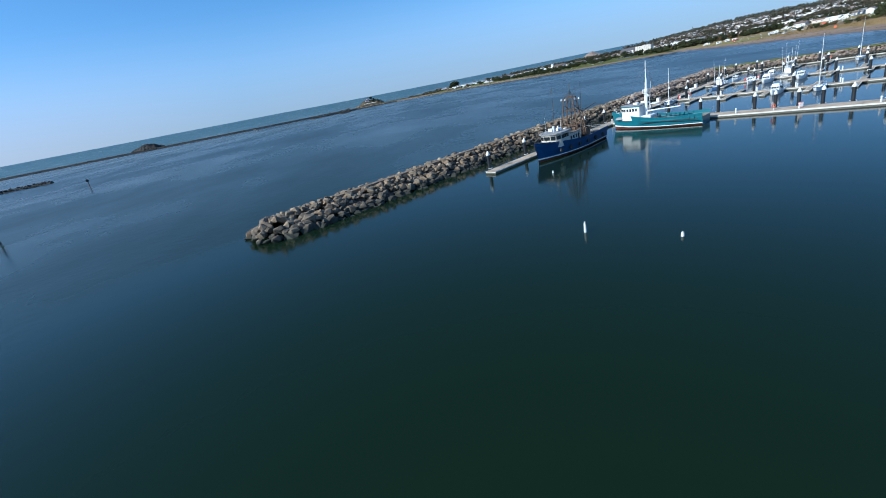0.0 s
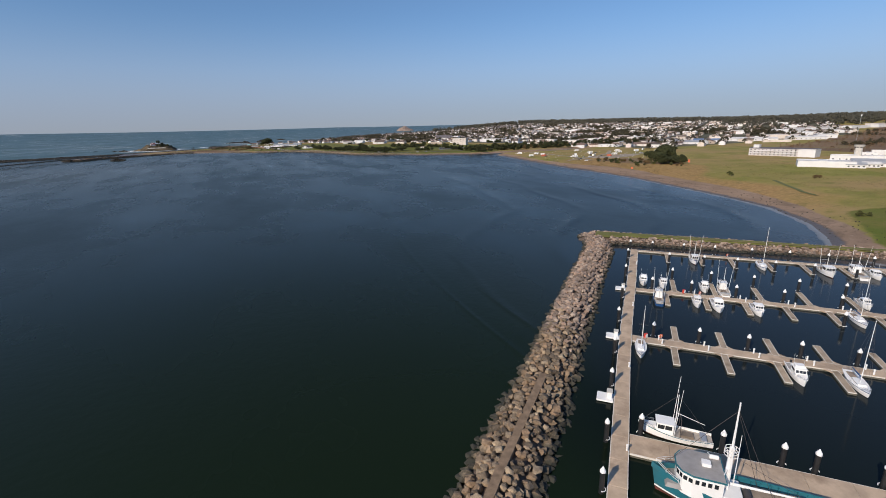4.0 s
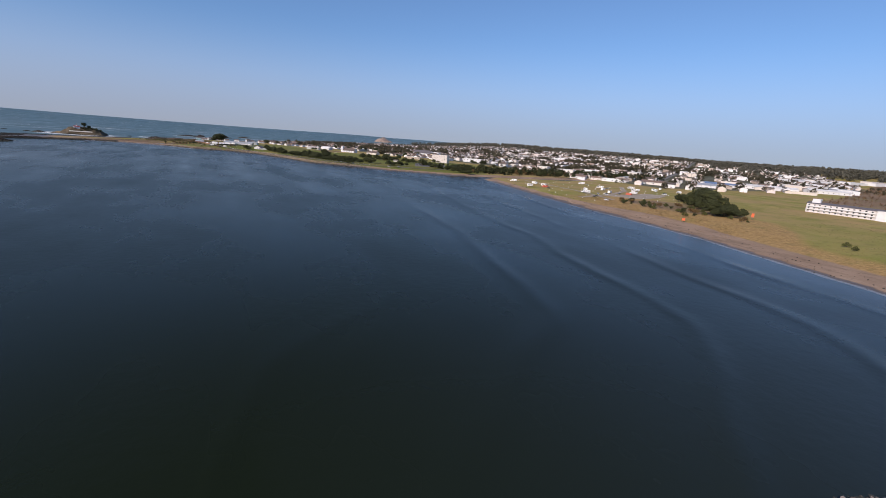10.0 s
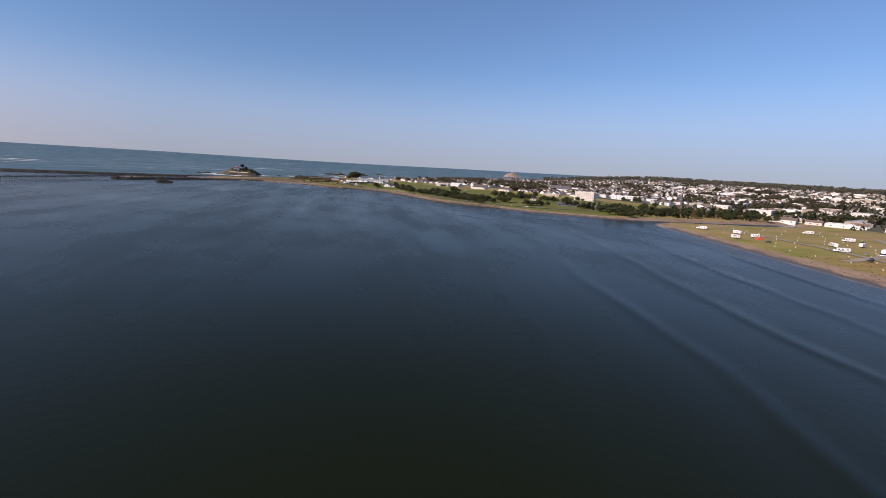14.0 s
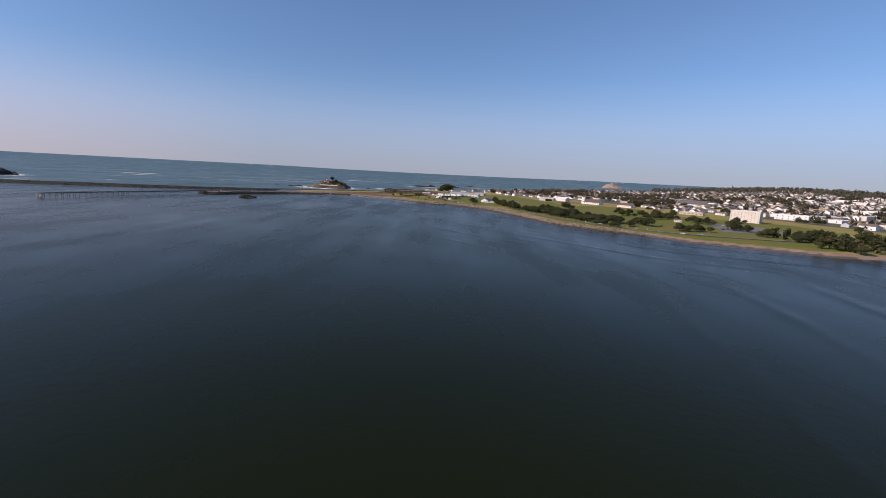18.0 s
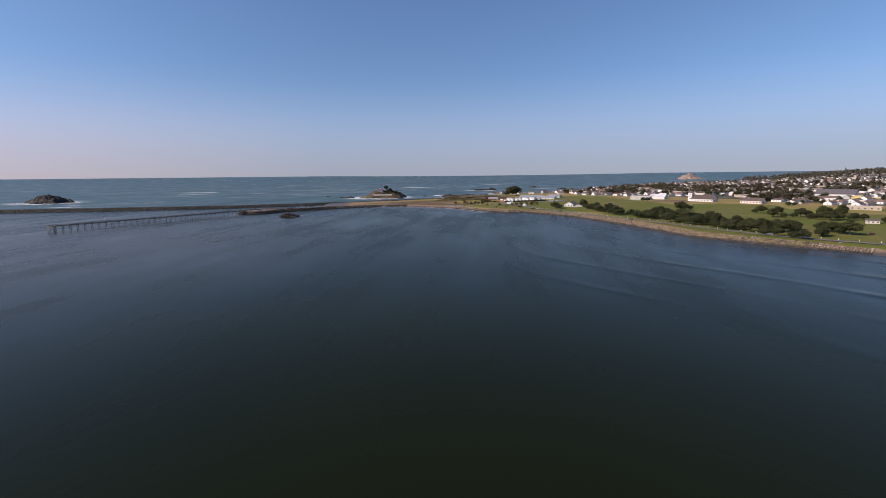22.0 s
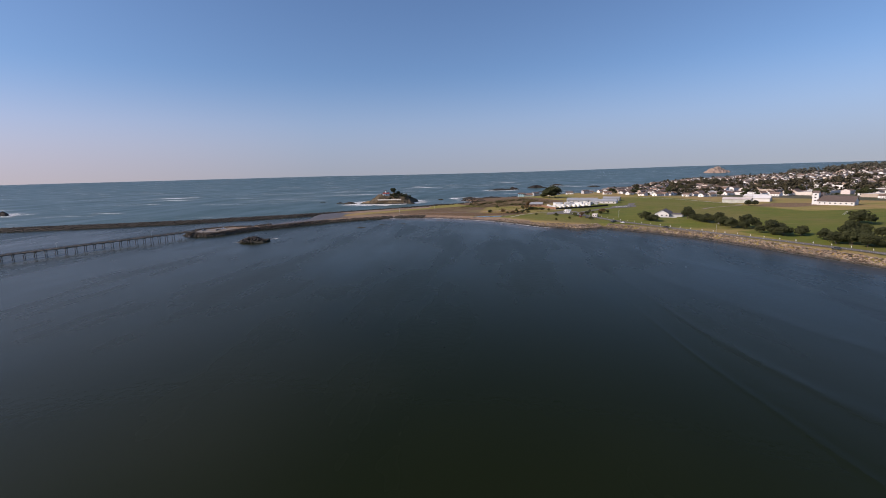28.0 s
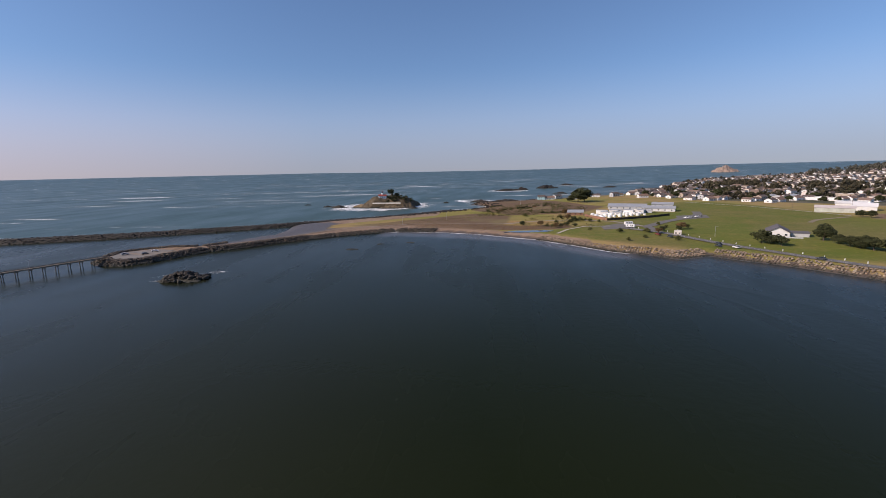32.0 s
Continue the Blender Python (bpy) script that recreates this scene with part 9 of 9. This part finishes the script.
for x, y in ((330, 1292), (262, 1180)):
    t = empty("goal", "white football goal frame on the field", "goal", "goals", pose(x, y, ground_z(x, y), 0, 0, 40))
    for s in (-3.66, 3.66):
        part("post", tube((s, 0, -0.2), (s, 0, 2.44), 0.09, 0.09, 6), SOCCER, t)
        part("stay", tube((s, 0, 2.4), (s, 1.6, 0), 0.06, 0.06, 5), SOCCER, t)
    part("crossbar", tube((-3.66, 0, 2.44), (3.66, 0, 2.44), 0.09, 0.09, 6), SOCCER, t)

# ---- vehicles ----
M_TYRE = plain("tyre_rubber", (0.02, 0.02, 0.02), 0.9)


def make_car(col, label, van=False):
    m = plain("car_paint_" + label.split()[0], col, 0.3, vary=0.04)
    t = empty("car", label, "car", "parked cars")
    b = bmesh.new()
    L, W = (4.6, 1.8) if not van else (5.4, 2.0)
    prof = [(-L / 2, 0.35), (-L / 2, 0.9), (-L * 0.3, 1.0), (L * 0.2, 1.0), (L / 2 - 0.15, 0.82), (L / 2, 0.55), (L / 2, 0.35)]
    ring = [[b.verts.new((x, s * W / 2, z)) for x, z in prof] for s in (-1, 1)]
    n = len(prof)
    for i in range(n):
        j = (i + 1) % n
        b.faces.new((ring[0][i], ring[0][j], ring[1][j], ring[1][i]))
    b.faces.new(ring[0][::-1]), b.faces.new(ring[1])
    bmesh.ops.recalc_face_normals(b, faces=list(b.faces))
    part("body", b, m, t)
    top = 2.0 if van else 1.48
    x0, x1 = (-L / 2 + 0.1, L * 0.25) if van else (-L * 0.38, L * 0.16)
    part("roof", box(x0 + 0.35, x1 - 0.4, -W / 2 + 0.18, W / 2 - 0.18, top - 0.06, top, bevel=0.03), m, t)
    part("glasshouse", box(x0, x1 + 0.3, -W / 2 + 0.06, W / 2 - 0.06, 1.0, top - 0.062, taper=0.24), M_GLASS, t)
    for sx in (-1, 1):
        for sy in (-1, 1):
            part("wheel", tube((sx * L * 0.31, sy * (W / 2 - 0.2), 0.33), (sx * L * 0.31, sy * (W / 2 + 0.02), 0.33), 0.33, 0.33, 12), M_TYRE, t)
    return t


def make_rv(L, motor, stripe, label):
    t = empty("motorhome" if motor else "caravan", label, "motorhome" if motor else "caravan", "campers")
    part("body", box(-L / 2, L / 2 - (1.4 if motor else 0), -1.25, 1.25, 0.55, 3.1, bevel=0.14), M_GEL, t)
    if motor:
        part("cab", box(L / 2 - 1.38, L / 2 + 0.5, -1.1, 1.1, 0.5, 1.7, taper=0.12, bevel=0.08), M_GEL, t)
        part("windscreen", box(L / 2 - 1.36, L / 2 - 0.5, -1.05, 1.05, 1.7, 2.3, taper=0.2), M_GLASS, t)
    else:
        part("hitch", tube((L / 2, 0, 0.6), (L / 2 + 1.4, 0, 0.6), 0.08, 0.08, 5), M_STEEL, t)
    for s in (-1, 1):
        part("stripe", box(-L / 2 + 0.2, L / 2 - 1.5, s * 1.26 - 0.012, s * 1.26 + 0.012, 1.15, 1.4), stripe, t)
        for k in (-0.3, 0.02, 0.25):
            part("window", box(k * L - 0.5, k * L + 0.5, s * 1.26 - 0.02, s * 1.26 + 0.02, 1.75, 2.5), M_GLASS, t)
        for x in (-L * 0.28, L * 0.3 if motor else -L * 0.1):
            part("wheel", tube((x, s * 1.0, 0.38), (x, s * 1.24, 0.38), 0.38, 0.38, 10), M_TYRE, t)
    part("roof_vent", box(-0.6, 0.3, -0.4, 0.4, 3.1, 3.35, bevel=0.05), M_CONC2, t)
    return t


CARS = [make_car((0.75, 0.75, 0.75), "white parked saloon car"), make_car((0.05, 0.055, 0.06), "black parked saloon car"), make_car((0.22, 0.03, 0.03), "maroon parked saloon car"), make_car((0.30, 0.31, 0.33), "silver parked hatchback car"), make_car((0.78, 0.78, 0.76), "cream parked delivery van", True)]
RVS = [make_rv(8.5, True, M_WOOD, "white motorhome with a brown stripe"), make_rv(7.2, False, M_CANVAS, "white caravan with a blue stripe"), make_rv(9.6, True, M_STEEL, "long white motorhome with a grey stripe"), make_rv(6.4, False, M_STEEL, "small white caravan with a grey stripe")]
parked = set()


def park(kind, x, y, rot, lift=0.3):
    m = pose(x, y, ground_z(x, y) + lift, 0, 0, rot)
    if kind.name in parked:
        return copy_thing(kind, m)
    parked.add(kind.name)
    kind.matrix_basis = m
    return kind


for i, (x, y, r) in enumerate(((83, 1310, 115), (88, 1300, 115), (108, 1271, 112), (104, 1262, 112), (112, 1256, 112), (150, 1420, 110), (154, 1422, 110), (158, 1424, 110), (162, 1426, 110), (168, 1430, 110),
                               (193, 1106, 115), (262, 990, 125), (277, 972, 130), (324, 930, 160), (340, 925, 165), (330, 985, 40), (137, 1218, 118), (400, 985, 20), (410, 992, 20), (420, 998, 20), (440, 1010, 20), (430, 1030, 20))):
    park(CARS[(2, 1, 1, 1, 0, 0, 0, 3, 0, 3, 1, 0, 0, 0, 3)[i % 15]], x, y, r, 0.35)
for x, y, r in ((80, 1372, 10), (76, 1354, -30)):
    park(RVS[1], x, y, r, 0.2)
for i, (x, y, r) in enumerate(((-306, 1244, 60), (-293, 1257, 30), (-292, 1246, 60))):
    park(CARS[(3, 0, 1)[i]], x, y, r, 0.35)
for i, (x, y, r) in enumerate(((268, 172, 10), (283, 180, 30), (310, 170, 60), (330, 160, 60), (300, 155, 60))):
    park(CARS[(0, 1, 3, 0, 2)[i]], x, y, r, 0.3)
for i, (x, y) in enumerate(((448, 617), (527, 670), (480, 611), (608, 648), (630, 626), (594, 585), (437, 742), (449, 711), (418, 682), (541, 718), (642, 664), (444, 687), (470, 640), (500, 640), (560, 640), (520, 610), (585, 668))):
    park(RVS[(2, 0, 0, 1, 2, 3, 0, 1, 3, 0, 1, 3, 2, 3)[i % 14]], x, y, (150, 145, 25, 150, 60, 15, 140, 100)[i % 8])
for i, (x, y) in enumerate(((435, 588), (418, 559), (432, 550), (430, 661), (456, 606), (462, 600), (426, 583), (424, 690), (545, 712), (533, 663), (488, 604), (600, 640), (638, 632), (600, 590), (452, 622), (572, 606), (612, 600), (650, 640))):
    park(CARS[(1, 0, 0, 1, 3, 4, 1, 2, 3, 1)[i % 10]], x, y, (25, 100, 60, 140)[i % 4])
pad("parking_lot", [(449, 594), (546, 612), (572, 600), (520, 575), (476, 565)], M_GRAVEL, 0.2, label="pale gravel camper pitches")
for i, (x, y) in enumerate(((443, 680), (436, 676), (500, 600))):
    t = empty("tent", "red ridge tent pitched on the camp grass", "tent", "tents", pose(x, y, ground_z(x, y), 0, 0, 40 + 30 * i))
    part("canvas", gable_roof(-3.2, 3.2, -2.2, 2.2, 0.05, 2.4, 0.0, 0.05), M_TENT, t)
    part("end_panel", gable_walls(-3.0, 3.0, -2.1, 2.1, -0.2, 0.06, 2.25), M_TENT, t)


def bollard(x, y):
    t = empty("marker_post", "short white timber marker post", "post", "white marker posts", pose(x, y, ground_z(x, y)))
    part("post", box(-0.17, 0.17, -0.17, 0.17, -0.3, 1.0, taper=0.03), M_WHITE, t)
    part("cap", box(-0.2, 0.2, -0.2, 0.2, 1.0, 1.08), M_CONC2, t)
    return t


rng = random.Random(3)
for i in range(9):
    for j in range(11):
        x, y = 405 + i * 20 + j * 1.5 + rng.uniform(-3, 3), 560 + j * 20 - i * 3 + rng.uniform(-3, 3)
        if signed_distance(np.array([x]), np.array([y]), LAND)[0] > 16 and rng.random() < 0.85:
            bollard(x, y)
for x, y, nx, ny in along(SHORE_ROAD[3:], 9):
    ln = math.hypot(nx, ny)
    bollard(x + nx / ln * 7.5, y + ny / ln * 7.5)
strip("camp_road", [(408, 585), (470, 600), (540, 640), (590, 690)], 6, M_GRAVEL, 0.25, label="gravel camp road between the pitches")
strip("camp_road", [(430, 560), (455, 640), (470, 760)], 6, M_GRAVEL, 0.25, label="gravel camp lane")
for x, y, h in ((385, 452, 3.2), (468, 446, 5.5)):
    t = empty("range_marker", "orange navigation board on a post", "marker", "range markers", pose(x, y, ground_z(x, y), 0, 0, -60))
    part("post", tube((0, 0, -0.5), (0, 0, h), 0.12, 0.12, 6), M_WOOD, t)
    part("board", box(-1.0, 1.0, -0.1, 0.0, h * 0.4, h), M_ORANGE, t)
for k in range(4):
    p = mar(-22 + k * 1.0, 92 + k * 2.0)
    t = empty("yellow_bollard", "yellow steel bollard at the path end", "bollard", "yellow bollards", pose(p.x, p.y, max(2.9, ground_z(p.x, p.y))))
    part("tube", tube((0, 0, -0.5), (0, 0, 1.2), 0.16, 0.16, 8), M_YELLOW, t)
    part("cap", tube((0, 0, 1.2), (0, 0, 1.28), 0.17, 0.1, 8), M_YELLOW, t)

# ---- stone along the shores ----
rng = random.Random(19)


def shore_stones(path, width, size, n, mat, name, label, seed, lift=0.0):
    rows = []
    seg = along(path, 1.6)
    rg = random.Random(seed)
    for _ in range(n):
        x, y, nx, ny = rg.choice(seg)
        ln = math.hypot(nx, ny)
        o = rg.uniform(-1.0, width)
        px, py = x + nx / ln * o, y + ny / ln * o
        rows.append((px, py, lift, size * rg.uniform(0.6, 1.35)))
    Z = land_height(np.array([r[0] for r in rows]), np.array([r[1] for r in rows]))
    rows = [(r[0], r[1], max(-0.2, z) + 0.1 * r[3], r[3]) for r, z in zip(rows, Z)]
    return tagged(rock_heap(name, rows, mat, None, label, seed), label, "boulders", kind="stuff")


E_SHORE = SEA_WALL + COVE[:1]
shore_stones(E_SHORE, 8.5, 1.35, 4300, M_ROCK_PALE, "sea_wall_stones", "pale tan boulders facing the shore road", 61)
shore_stones([(-98, 1369)] + SPIT[:15], 8.0, 2.0, 4300, M_ROCK_SPIT, "spit_stones", "dark boulders armouring the spit's edge", 62)
shore_stones(COVE + SPIT[:1], 6, 0.8, 160, M_ROCK_PALE, "beach_stones", "scattered stones at the small beach", 63)
shore_stones(POINT, 22, 2.6, 420, M_ROCK_DARK, "point_stones", "dark rocks along the seaward point", 64)
shore_stones(BEACH[2:14], 20, 0.62, 300, M_ROCK_DARK, "beach_wrack", "dark driftwood and stones on the beach", 65)
# concrete steps down the sea wall
ST = empty("shore_steps", "pale concrete steps and ramp on the sea wall", "steps", m=pose(288, 949, 0, 0, 0, 40))
for k in range(8):
    part("step", box(-3, 3, k * 0.55, k * 0.55 + 0.6, -0.5, 0.4 + k * 0.42), M_CONC2, ST)
part("ramp", box(-9, -3.2, -1, 3.6, -0.5, 0.9, taper=0.2), M_CONC2, ST)

# ---- the breakwater tip's boulders, one by one ----
rng = random.Random(23)
for i, (x, y, z, s) in enumerate(singles):
    ob = new("rock", STONES[i % len(STONES)])
    ob.parent = BW
    ob.matrix_basis = pose(x, y, z, rng.uniform(-25, 25), rng.uniform(-25, 25), rng.uniform(0, 360)) @ Matrix.Diagonal((s, s * rng.uniform(0.8, 1.1), s, 1))
